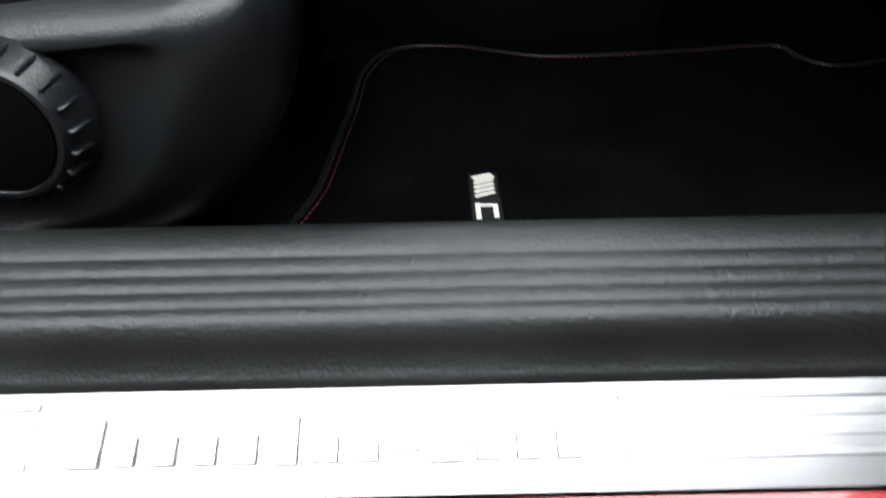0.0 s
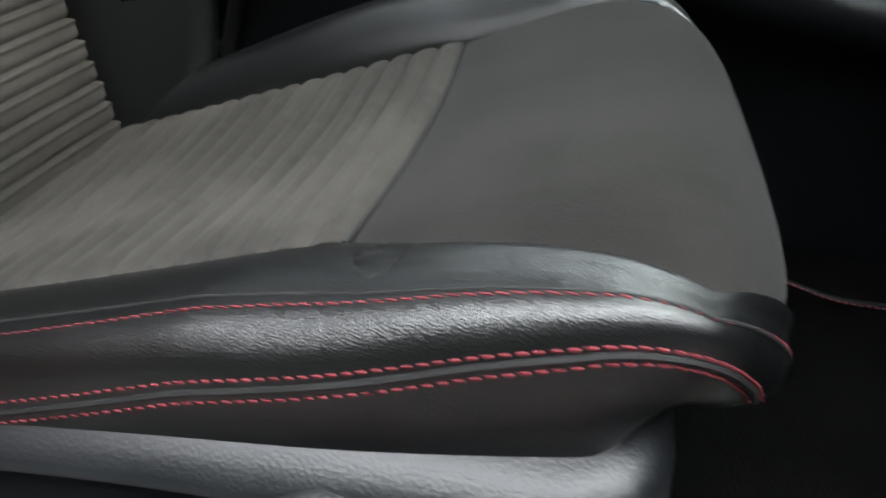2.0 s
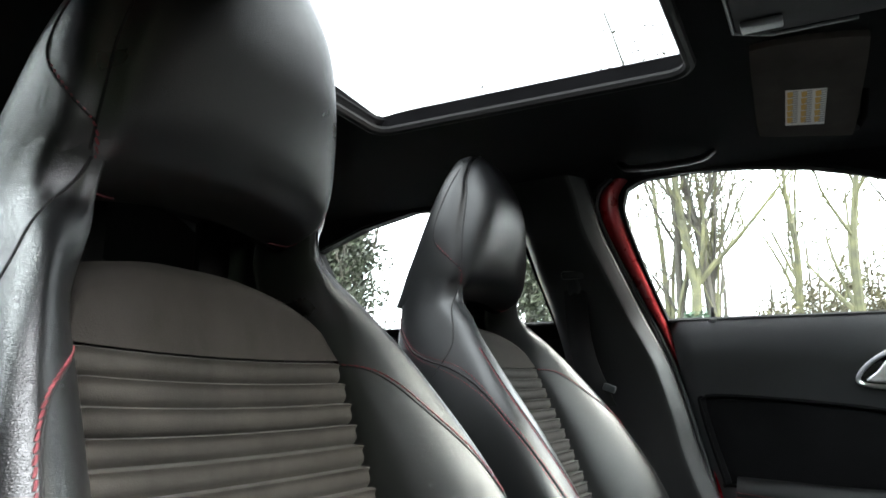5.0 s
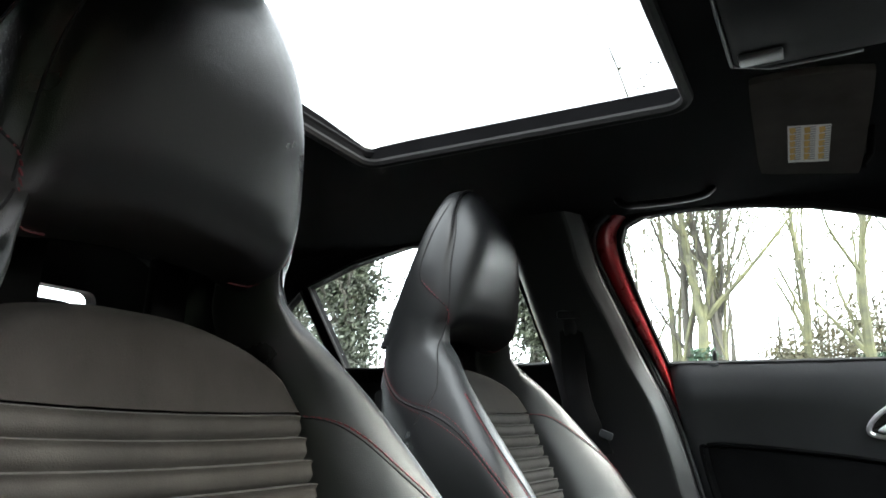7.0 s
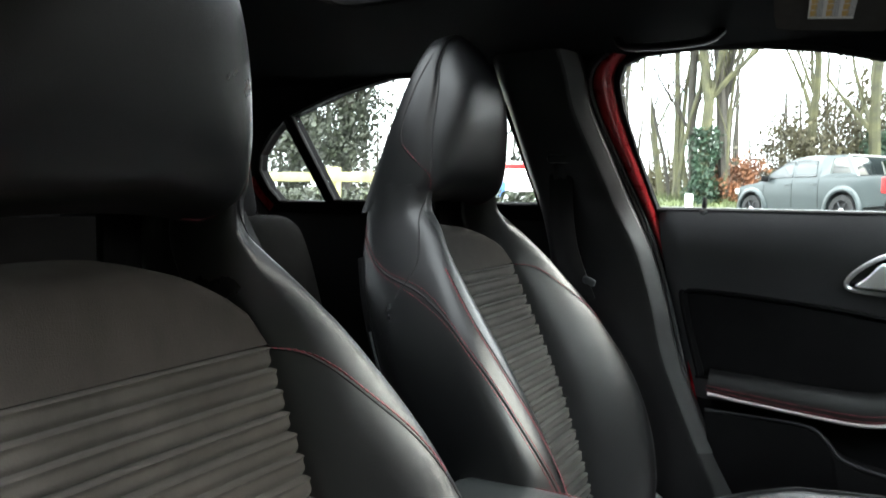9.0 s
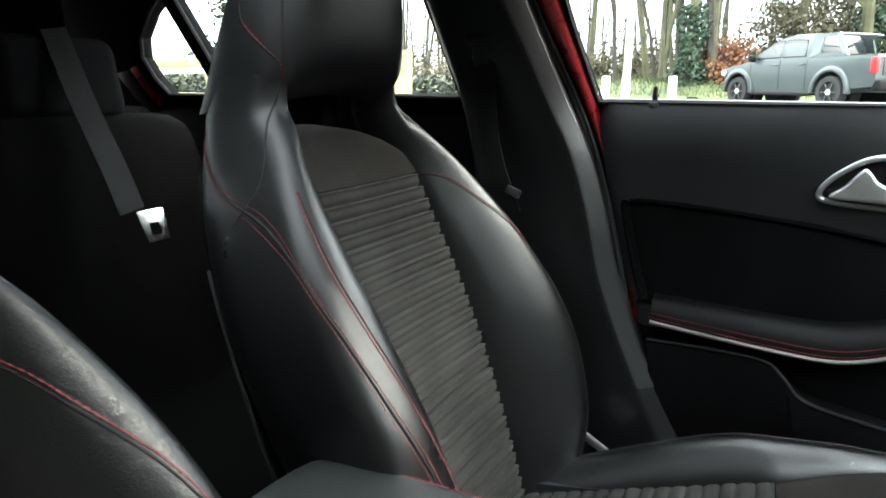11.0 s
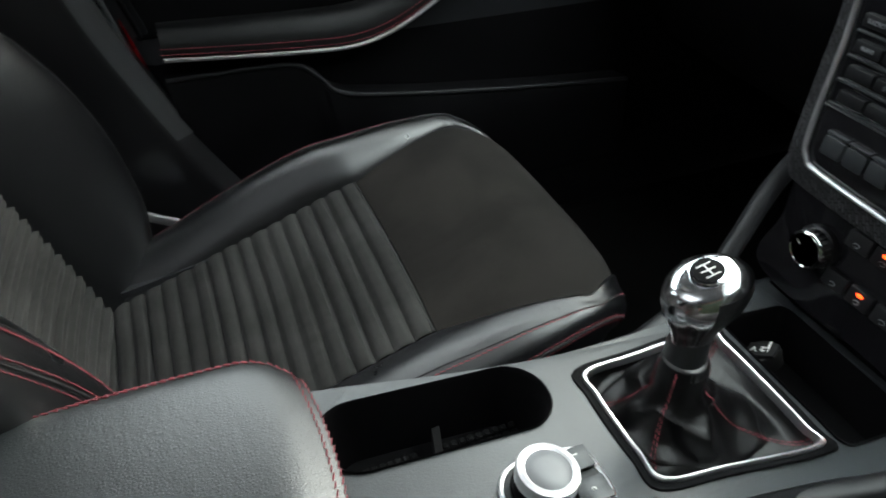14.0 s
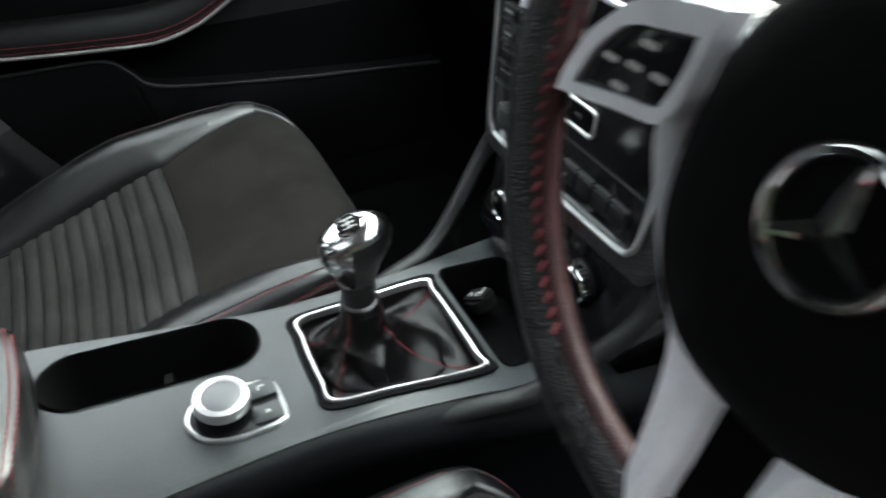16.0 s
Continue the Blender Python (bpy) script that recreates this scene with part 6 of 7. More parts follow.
face_m = lambda a, b, d: Matrix.Translation(st_put(a, b, d)) @ Matrix(((0, 0, -1, 0), (-1, 0, 0, 0), (0, 1, 0, 0), (0, 0, 0, 1)))
names = [("RADIO", "DISC"), ("NAVI", "TEL"), ("", "SYS"), ("", "")]
for r_ in range(4):
    for c_ in range(2):
        a, b = 0.106 - 0.029 * c_ - 0.002 * r_, 0.929 - 0.0215 * r_
        k = stack_key("key", a, b, 0.027, 0.011)
        if names[r_][c_]:
            writing(names[r_][c_], 0.0055, face_m(a, b, 0.0052), GREY_MARK, "writing", k)
    part("key_ledge", prism([(0.122, 0.9195 - 0.0215 * r_), (0.060, 0.9195 - 0.0215 * r_), (0.060, 0.9183 - 0.0215 * r_), (0.122, 0.9183 - 0.0215 * r_)], -0.001, 0.004, st_put), PLASTIC_GREY, stack)
k = stack_key("key", 0.040, 0.926, 0.028, 0.010)
part("trim_bar", prism([(0.088, 0.951), (-0.090, 0.951), (-0.090, 0.940), (0.088, 0.940)], -0.002, 0.006, st_put, 0.002), SILVER_PAINT, stack, "bright silver bar")
stack_key("display", -0.022, 0.920, 0.076, 0.022, GLOSS_BLACK, 0.0015, label="dark display strip")
part("disc_slot", prism([(0.066, 0.9075), (-0.07, 0.9075), (-0.07, 0.9055), (0.066, 0.9055)], -0.004, 0.0012, st_put), PLASTIC_GREY, stack)
for a0, a1, tx_ in ((0.060, 0.028, "|<<"), (0.002, -0.048, ">>|")):
    part("seek_frame", tube([st_put(a, b, 0.004) for a, b in rounded(min(a0, a1), 0.869, max(a0, a1), 0.893, 0.005, 4)], 0.0016, 6, closed=True), SILVER, stack)
    k = stack_key("seek_key", (a0 + a1) / 2, 0.881, abs(a0 - a1) - 0.004, 0.020, PLASTIC_DEEP, 0.004)
    writing(tx_, 0.006, face_m((a0 + a1) / 2, 0.881, 0.0042), GREY_MARK, "writing", k)
km = face_m(0.015, 0.881, 0.0)
vk = part("volume_knob", lathe([(0.0165, 0.0), (0.0170, 0.010), (0.0160, 0.0125), (0.0140, 0.0130), (0.0132, 0.0120)], 40, km), CHROME, stack, "chrome ringed volume knob")
part("knob_face", lathe([(0.0138, 0.0115), (0.0125, 0.0128), (0.0001, 0.0130)], 32, km), GLOSS_BLACK, vk)
writing("ON", 0.0065, face_m(0.015, 0.881, 0.0132), GREY_MARK, "writing", vk)
part("face_joint", tube([st_put(a, 0.851, 0.0006) for a in lin(0.126, -0.126, 12)], 0.0009, 6), PLASTIC_GREY, stack)
for i in range(9):
    a = 0.098 - 0.0245 * i
    k = stack_key("switch", a, 0.820, 0.0225, 0.018, PLASTIC_GREY if i < 3 else PLASTIC, 0.005)
    part("switch_ledge", prism([(a + 0.0110, 0.8325), (a - 0.0110, 0.8325), (a - 0.0110, 0.8300), (a + 0.0110, 0.8300)], -0.001, 0.004, st_put, 0.0006, 1), PLASTIC_GREY, k)
    if i == 3:
        for q in (0.0055, 0.0030):
            part("warning_triangle", tube([st_put(a + q * 1.1 * math.sin(h), 0.8185 + q * math.cos(h), 0.0054) for h in (0, 2.094, 4.189)], 0.00045, 4, closed=True), WHITE_MARK, k)
    if i == 4:
        writing("ECO", 0.006, face_m(a, 0.819, 0.0052), GREY_MARK, "writing", k)
    if i == 5:
        writing("P", 0.007, face_m(a + 0.003, 0.819, 0.0052), GREY_MARK, "writing", k)

clim = thing("climate_panel", (0.15, 0, 0.66), "black climate control panel with two turning knobs", "control panel")


def cl_put(a, b, d):
    return (0.118 + 0.25 * (b - 0.72) - d, a, b)


part("panel", prism([(p.x, p.y) for p in curve_pts([(-0.128, 0.665, 0), (-0.132, 0.72, 0), (-0.128, 0.775, 0), (0, 0.779, 0), (0.128, 0.775, 0), (0.132, 0.72, 0), (0.128, 0.665, 0), (0, 0.660, 0)], 60, closed=True)], -0.10, 0.0, cl_put, 0.004), GLOSS_BLACK, clim)
cm = lambda a, b, d: Matrix.Translation(cl_put(a, b, d)) @ Matrix(((0, 0, -1, 0), (-1, 0, 0, 0), (0, 1, 0, 0), (0, 0, 0, 1)))
for a, b in ((0.078, 0.722), (-0.064, 0.720)):
    kk = part("temperature_knob", lathe([(0.0215, 0.0), (0.0215, 0.006), (0.0195, 0.008), (0.0190, 0.018), (0.0178, 0.0195)], 44, cm(a, b, 0.0)), PLASTIC, clim, "black knob with a bright rim")
    part("rim", lathe([(0.0192, 0.0165), (0.0186, 0.0195), (0.0174, 0.0205), (0.0166, 0.0195)], 44, cm(a, b, 0.0)), CHROME, kk)
    part("cap", lathe([(0.0170, 0.0190), (0.0001, 0.0192)], 40, cm(a, b, 0.0)), GLOSS_BLACK, kk)
    part("pointer", box((0.0012, 0.006, 0.0004), cm(a, b, 0.0195) @ Matrix.Translation((-0.009, 0.004, 0)) @ Matrix.Rotation(radians(60), 4, "Z"), 0.0), WHITE_MARK, kk, smooth=False)
    for q in range(24):
        an = 2 * math.pi * q / 24
        part("knurl", box((0.0014, 0.0016, 0.010), cm(a, b, 0.013) @ Matrix.Rotation(an, 4, "Z") @ Matrix.Translation((0.0193, 0, 0)), 0.0), CHROME, kk, smooth=False)
for row, zz in ((0, 0.747), (1, 0.705)):
    for i in range(4):
        a = 0.046 - 0.0285 * i
        k = part("climate_key", prism(rounded(a - 0.0125, zz - 0.008, a + 0.0125, zz + 0.008, 0.002, 3), -0.002, 0.004, cl_put, 0.001), PLASTIC, clim)
        part("key_mark", tube([cl_put(a + 0.003 * math.cos(h), zz - 0.003 + 0.002 * math.sin(h), 0.0044) for h in lin(0, 5.2, 8)], 0.0004, 4), GREY_MARK, k)
        if i == 1:
            part("indicator", box((0.002, 0.006, 0.0025), Matrix.Translation(cl_put(a, zz + 0.004, 0.0046))), LED, k, "lit orange indicator")
for sg in (1, -1):
    part("side_rail", tube(curve_pts([(0.135, sg * 0.142, 0.79), (0.115, sg * 0.150, 0.745), (0.070, sg * 0.135, 0.69), (0.03, sg * 0.120, 0.657), (-0.02, sg * 0.106, 0.648), (-0.08, sg * 0.090, 0.640)], 40), 0.011, 10, flat=0.7), PLASTIC, clim, "dark support rail")

# ---- steering wheel ----
wheel = thing("steering_wheel", (-0.031, -0.37, 1.048), "black leather steering wheel with silver spokes", "steering wheel")
TILT_W = radians(12.8)
WC = Vector((-0.0309, -0.3695, 1.0476))
W_OUT, W_UP = Vector((-math.cos(TILT_W), 0, math.sin(TILT_W))), Vector((math.sin(TILT_W), 0, math.cos(TILT_W)))


def on_wheel(a, b, h=0.0):
    """a towards the car's left, b upwards in the wheel's plane, h out of it."""
    return WC + Vector((0, a, 0)) + W_UP * b + W_OUT * h


def wheel_plate(loop, h0, h1, bevel=0.0015):
    return prism(loop, h0, h1, on_wheel, bevel, 2)


RW = 0.1845


def rim_at(an, r=RW, h=0.0):
    flat = 1 - 0.055 * max(0, -math.sin(an)) ** 8
    return on_wheel(r * math.cos(an), r * math.sin(an) * flat, h)


part("rim", tube([rim_at(2 * math.pi * i / 120) for i in range(120)], 0.0158, 20, closed=True), PERFORATED, wheel, "black perforated leather rim")
part("inner_rim", tube([rim_at(2 * math.pi * i / 120, RW - 0.0108, 0.0006) for i in range(120)], 0.0080, 16, closed=True), RIM_RED, wheel, "dark red leather inner face of the rim")
bm = bmesh.new()
for a0, a1 in ((-0.9, 0.5), (2.65, 4.05)):
    stitch_row(bm, [rim_at(a, RW - 0.0150, 0.0085) for a in lin(a0, a1, 120)], long=0.007, gap=0.0012, r=0.0011, slant=0.9)
part("red_stitching", bm, RED_THREAD, wheel, "red inner rim stitching", kind="stuff")
hub_rows = []
for k, h in ((1.0, -0.035), (1.02, -0.01), (0.98, 0.006), (0.88, 0.016), (0.70, 0.022), (0.4, 0.024), (0.02, 0.0245)):
    hub_rows.append([on_wheel(0.078 * k * math.copysign(abs(math.cos(a)) ** 0.8, math.cos(a)), (0.078 if math.sin(a) > 0 else 0.088) * k * math.copysign(abs(math.sin(a)) ** 0.85, math.sin(a)) - 0.004, h) for a in [2 * math.pi * i / 64 for i in range(64)]])
hub = part("hub", grid(hub_rows, closed=True, cap=True), PLASTIC_DEEP, wheel, "black airbag cover")
part("badge_ring", grid([[on_wheel(r_ * math.cos(a), r_ * math.sin(a), h) for a in [2 * math.pi * i / 64 for i in range(64)]] for r_, h in ((0.0200, 0.0222), (0.0204, 0.0258), (0.0222, 0.0278), (0.0244, 0.0276), (0.0262, 0.0256), (0.0267, 0.0222))], closed=True), CHROME, hub, "chrome badge ring")
part("badge_dish", lathe([(0.0262, 0.0), (0.0252, 0.0012), (0.001, 0.0014)], 40, Matrix.Translation(on_wheel(0, 0, 0.0222)) @ Matrix.Rotation(-radians(90) + TILT_W, 4, "Y")), GLOSS_BLACK, hub)
for k in range(3):
    an = radians(90) + 2 * math.pi * k / 3
    part("badge_arm", tube([on_wheel(0, 0, 0.0262), on_wheel(0.0232 * math.cos(an), 0.0232 * math.sin(an), 0.0248)], lambda f: 0.0052 - 0.0036 * f, 6), CHROME, hub)
for sg in (1, -1):
    m = lambda pts: [(sg * a, b) for a, b in pts]
    outer = m([(p.x, p.y) for p in curve_pts([(0.153, -0.022, 0), (0.151, -0.011, 0), (0.143, 0.0073, 0), (0.130, 0.0213, 0), (0.1195, 0.0292, 0), (0.0996, 0.0354, 0), (0.0756, 0.039, 0)], 26)] + [(p.x, p.y) for p in curve_pts([(0.0775, 0.028, 0), (0.080, 0.0167, 0), (0.0815, -0.0016, 0), (0.0900, -0.0105, 0)], 10)] + [(0.1204, -0.0156)])
    window = m([(p.x, p.y) for p in curve_pts([(0.1416, -0.0125, 0), (0.1385, -0.002, 0), (0.1335, 0.0065, 0), (0.1231, 0.0175, 0), (0.1130, 0.0215, 0), (0.1014, 0.0238, 0), (0.0850, 0.0268, 0), (0.0835, 0.0255, 0), (0.0846, 0.0131, 0), (0.0885, 0.000, 0), (0.0925, -0.0045, 0), (0.1128, -0.0080, 0), (0.1380, -0.0135, 0)], 40, closed=True)])
    part("switch_frame", plate_with_holes(outer, [window], 0.0, 0.0135, on_wheel), SILVER_PAINT, wheel, "satin silver frame round the switches", smooth=False)
    pad = part("switch_pad", wheel_plate(window, -0.004, 0.011, 0.001), GLOSS_BLACK, wheel, "gloss black switch pad on the spoke")
    for a, b in ((0.1262, 0.0035), (0.1068, 0.0157), (0.0963, 0.006), (0.1164, -0.0054), (0.1114, 0.0052)):
        part("switch_mark", wheel_plate(rounded(sg * a - 0.0044, b - 0.0015, sg * a + 0.0044, b + 0.0015, 0.0008, 2), 0.0105, 0.0116, 0.0), SWITCH_MARK, pad)
    # blade from the switches down to the lower rim
    lft = curve_pts([(0.0936, -0.0108, 0), (0.0891, -0.0224, 0), (0.0734, -0.0479, 0), (0.0595, -0.0666, 0), (0.0479, -0.0813, 0), (0.0422, -0.0983, 0), (0.0375, -0.1316, 0), (0.0350, -0.171, 0)], 34)
    rgt = curve_pts([(0.0815, -0.0016, 0), (0.0788, -0.017, 0), (0.0644, -0.0419, 0), (0.0475, -0.0631, 0), (0.0353, -0.0733, 0), (0.0183, -0.0756, 0), (0.0149, -0.1098, 0), (0.0156, -0.171, 0)], 34)
    rows = []
    for p, q in zip(lft, rgt):
        rows.append([on_wheel(sg * (p.x + (q.x - p.x) * f), p.y + (q.y - p.y) * f, 0.006 + 0.0085 * min(f / 0.62, (1 - f) / 0.38) ** 0.8) for f in lin(0, 1, 9)] + [on_wheel(sg * (p.x + (q.x - p.x) * f), p.y + (q.y - p.y) * f, -0.004) for f in (1, 0)])
    part("spoke_trim", grid(rows, closed=True, cap=True), SILVER_PAINT, wheel, "satin silver spoke blade")
    # black web between the rim and the blade
    part("spoke_web", wheel_plate(m([(0.176, -0.030), (0.174, 0.000), (0.150, -0.006), (0.125, 0.012), (0.070, 0.012), (0.070, -0.010), (0.092, -0.012), (0.150, -0.024)]), -0.012, -0.001), PLASTIC_DEEP, wheel, "black inner web of the spoke")
part("column", lathe([(0.05, -0.26), (0.06, -0.08), (0.07, -0.05)], 28, Matrix.Translation(WC) @ Matrix.Rotation(-radians(90) + TILT_W, 4, "Y")), PLASTIC_DEEP, wheel)


# ---- outside ----
ASPHALT = material("worn_asphalt", (0.11, 0.11, 0.105), 0.85, vary=0.3, vary_scale=0.8, bump=0.8, grain_scale=60)
GRASS = material("winter_grass", (0.068, 0.084, 0.030), 0.9, vary=0.4, vary_scale=1.5, bump=1.0, grain_scale=40)
BARK = material("mossy_bark", (0.072, 0.070, 0.036), 0.9, vary=0.5, vary_scale=2.5, bump=0.8, grain_scale=30)
BARK_DARK = material("dark_bark", (0.045, 0.040, 0.032), 0.9, vary=0.4, vary_scale=3, bump=0.8, grain_scale=30)
IVY = material("ivy_leaves", (0.022, 0.050, 0.026), 0.55, vary=0.5, vary_scale=4)
CONIFER = material("evergreen_leaves", (0.017, 0.022, 0.010), 0.7, vary=0.55, vary_scale=3)
DARK_LEAF = material("dark_yew_leaves", (0.014, 0.019, 0.010), 0.8, vary=0.4, vary_scale=4, spec=0.1)
SCRUB = material("dry_scrub_leaves", (0.066, 0.058, 0.030), 0.8, vary=0.5, vary_scale=1.5)
SCRUB_RED = material("red_brown_scrub", (0.16, 0.065, 0.03), 0.8, vary=0.5, vary_scale=2)
FENCE_WOOD = material("weathered_fence_wood", (0.30, 0.28, 0.13), 0.85, vary=0.35, vary_scale=5, bump=0.6, grain_scale=60)
TRUCK_PAINT = material("grey_metallic_paint", (0.046, 0.058, 0.058), 0.36, metal=0.25, coat=0.4, vary=0.08, vary_scale=3)
TYRE = material("tyre_rubber", (0.02, 0.02, 0.02), 0.8, vary=0.3, vary_scale=10, bump=0.5)
DARK_GLASS = material("tinted_glass", (0.030, 0.036, 0.036), 0.08, vary=0.1, vary_scale=3, spec=0.7)
RIM_DARK = material("dark_alloy", (0.16, 0.16, 0.17), 0.35, metal=0.8)
TAIL_RED = material("tail_lamp_red", (0.55, 0.02, 0.02), 0.25, vary=0.1)
PLATE_YELLOW = material("number_plate_yellow", (0.75, 0.55, 0.05), 0.5)
WHITE_PAINT = material("white_painted_wood", (0.78, 0.78, 0.76), 0.6, vary=0.08, vary_scale=5)
BLUE_PRINT = material("blue_print", (0.06, 0.16, 0.42), 0.5)


def ground_z(x, y):
    return 0.038 * max(0.0, y - 1.0) if y < 40 else 0.038 * 39 + 0.004 * (y - 40)


gx = lin(-300, 300, 61)
gy = [-300, -120, -50, -20, -8, -3, 0, 1, 3, 6, 10, 14, 18, 22, 26, 32, 40, 60, 100, 200, 400]
part("ground", grid([[Vector((x, y, ground_z(x, y) - 0.02)) for x in gx] for y in gy]), ASPHALT, None, "grey asphalt ground rising gently away from the car", kind="structure")
def bank_z(x, y):
    """The verge: a low bank that rises behind the road."""
    f = min(1.0, max(0.0, (y - 23.2) / 3.0))
    return ground_z(x, y) + 0.42 * f * f * (3 - 2 * f)


part("grass_verge", grid([[Vector((x, y, bank_z(x, y) + 0.03 + 0.05 * noise.noise((x * 0.4, y * 0.4, 0)) + (0 if 0 < j < 11 else -0.2))) for x in lin(-60, 60, 121)] for j, y in enumerate((23.0, 23.2, 23.8, 24.4, 25.0, 25.6, 26.2, 28, 32, 40, 60, 61))]), GRASS, None, "rough winter grass verge", kind="structure")
rng = random.Random(4)
bm = bmesh.new()
for _ in range(7000):
    x, y = rng.uniform(-13, 7), rng.uniform(23.3, 28.5)
    p = Vector((x, y, bank_z(x, y) + 0.02))
    h, a = rng.uniform(0.10, 0.28), rng.uniform(0, 6.28)
    s = Vector((math.cos(a), math.sin(a), 0)) * 0.02
    bm.faces.new([bm.verts.new(q) for q in (p - s, p + s, p + Vector((rng.uniform(-0.06, 0.06), rng.uniform(-0.06, 0.06), h)))])
tagged(part("grass", bm, GRASS, None, smooth=False), "long pale winter grass on the verge", "grass", kind="stuff")


def add_leaf(bm, p, size, r):
    n = Vector((r.gauss(0, 1), r.gauss(0, 1), r.gauss(0, 1))).normalized()
    s = n.orthogonal().normalized() * size
    t = n.cross(s).normalized() * size * 0.6
    m = n * size * 0.15
    bm.faces.new([bm.verts.new(q) for q in (p - s, p - t * 0.8 + m, p + s, p + t + m)])


def limb(bm, p, way, length, radius, level, r, tips, bend=0.25):
    """A bent, tapering branch that forks."""
    pts, d = [p.copy()], way.copy()
    n = 5 if level else 8
    for i in range(n):
        d = (d + Vector((r.gauss(0, 1), r.gauss(0, 1), r.gauss(0, 0.6))) * bend * 0.3 + Vector((0, 0, 0.05))).normalized()
        pts.append(pts[-1] + d * length / n)
    end = 0.35 if level < 3 else 0.2
    add_tube(bm, pts, lambda f: radius * (1 - (1 - end) * f), 7 if level == 0 else 5 if level == 1 else 3)
    tips.append(pts[-1])
    if level >= 3:
        return
    k = (r.randint(7, 10), r.randint(4, 6), r.randint(3, 4))[level]
    for i in range(k):
        f = r.uniform(0.30 if level == 0 else 0.2, 0.98)
        q = pts[int(f * n)].lerp(pts[min(n, int(f * n) + 1)], f * n % 1)
        a = r.uniform(0, 6.28)
        out = Vector((math.cos(a), math.sin(a), r.uniform(0.5, 1.5))).normalized()
        limb(bm, q, (out + d * 0.5).normalized(), length * r.uniform(0.28, 0.55), radius * (1 - 0.65 * f) * r.uniform(0.40, 0.62), level + 1, r, tips, bend * 1.3)


def bare_tree(name, x, y, h, rad, seed, label, mat=BARK, ivy=0.0, lean=0.0, leaves=None, leaf_n=0):
    r = random.Random(seed)
    top = thing(name, (x, y, ground_z(x, y)), label, "tree", group="roadside trees")
    bm, tips = bmesh.new(), []
    limb(bm, Vector((x, y, ground_z(x, y) - 0.1)), Vector((lean, 0.02, 1)).normalized(), h, rad, 0, r, tips, 0.22)
    part("trunk", bm, mat, top)
    if ivy:
        bm = bmesh.new()
        for _ in range(int(900 * ivy)):
            z = r.uniform(0, 1) ** 1.3 * ivy
            a = r.uniform(0, 6.28)
            rr = rad * 0.9 + abs(r.gauss(0, 0.17)) * (0.7 + 0.5 * math.sin(3.1 * z + 2 * a)) + 0.10 * (1 - z / ivy)
            add_leaf(bm, Vector((x + lean * z + rr * math.cos(a), y + rr * math.sin(a), ground_z(x, y) + z)), r.uniform(0.05, 0.10), r)
        part("ivy", bm, IVY, top, "dense green ivy", smooth=False, kind="stuff")
    if leaf_n:
        bm = bmesh.new()
        for _ in range(leaf_n):
            t = r.choice(tips)
            add_leaf(bm, t + Vector((r.gauss(0, 0.28), r.gauss(0, 0.28), r.gauss(0, 0.25))), r.uniform(0.05, 0.11), r)
        part("crown", bm, leaves, top, "sparse leaves", smooth=False, kind="stuff")
    return top


for i, (x, y, h, rad, ivy, ln) in enumerate(((-6.6, 26.0, 8.1, 0.10, 0, 0.02), (-5.7, 27.5, 8.9, 0.14, 0, -0.06), (-5.1, 26.5, 9.6, 0.16, 0, 0.05), (-4.45, 26.0, 9.6, 0.20, 0, -0.03), (-4.0, 25.4, 10.4, 0.24, 3.0, 0.03), (-3.75, 26.8, 9.6, 0.16, 0, 0.05), (-3.2, 25.8, 10.4, 0.22, 0, 0.04), (-0.85, 28, 8.9, 0.20, 0, 0.02), (1.35, 27, 8.9, 0.22, 2.8, 0.0), (2.8, 29, 8.9, 0.18, 0, -0.04), (4.6, 27, 8.1, 0.2, 0, 0.03), (-8.2, 28, 8.9, 0.15, 0, 0.0), (-9.6, 26, 8.9, 0.2, 0, 0.03), (-4.7, 25.9, 9.2, 0.09, 0, -0.10), (-4.55, 26.3, 9.8, 0.11, 0, -0.05), (-3.9, 26.0, 9.4, 0.10, 0, 0.09), (-3.5, 26.2, 9.8, 0.12, 0, 0.11), (-3.3, 25.6, 8.6, 0.08, 0, 0.02), (-5.3, 26.9, 8.8, 0.08, 0, -0.08))):
    bare_tree("tree", x, y, h, rad, 11 + i, "bare mossy tree wrapped in ivy beside the road" if ivy else "bare mossy winter tree on the grass verge", BARK if i % 3 else BARK_DARK, ivy, ln, SCRUB, 260)


def bush(name, x, y, w, h, n, mat, seed, label, size=(0.05, 0.11)):
    r = random.Random(seed)
    top = thing(name, (x, y, ground_z(x, y)), label, "bush")
    bm, tips = bmesh.new(), []
    for _ in range(9):
        a = r.uniform(0, 6.28)
        limb(bm, Vector((x + r.uniform(-0.3, 0.3) * w, y + r.uniform(-0.2, 0.2) * w, ground_z(x, y) - 0.05)), Vector((0.4 * math.cos(a), 0.4 * math.sin(a), 1)).normalized(), h * r.uniform(0.6, 1.0), 0.035, 1, r, tips, 0.4)
    part("stems", bm, BARK_DARK, top)
    bm = bmesh.new()
    lobes = [(Vector((x + r.uniform(-0.5, 0.5) * w, y + r.uniform(-0.4, 0.4) * w, ground_z(x, y) + h * r.uniform(0.15, 0.85))), r.uniform(0.10, 0.24) * min(w, h)) for _ in range(26)]
    for _ in range(n):
        c, q = r.choice(lobes)
        add_leaf(bm, c + Vector((r.gauss(0, q), r.gauss(0, q), r.gauss(0, q * 0.8))), r.uniform(*size), r)
    part("leaves", bm, mat, top, smooth=False, kind="stuff")
    return top


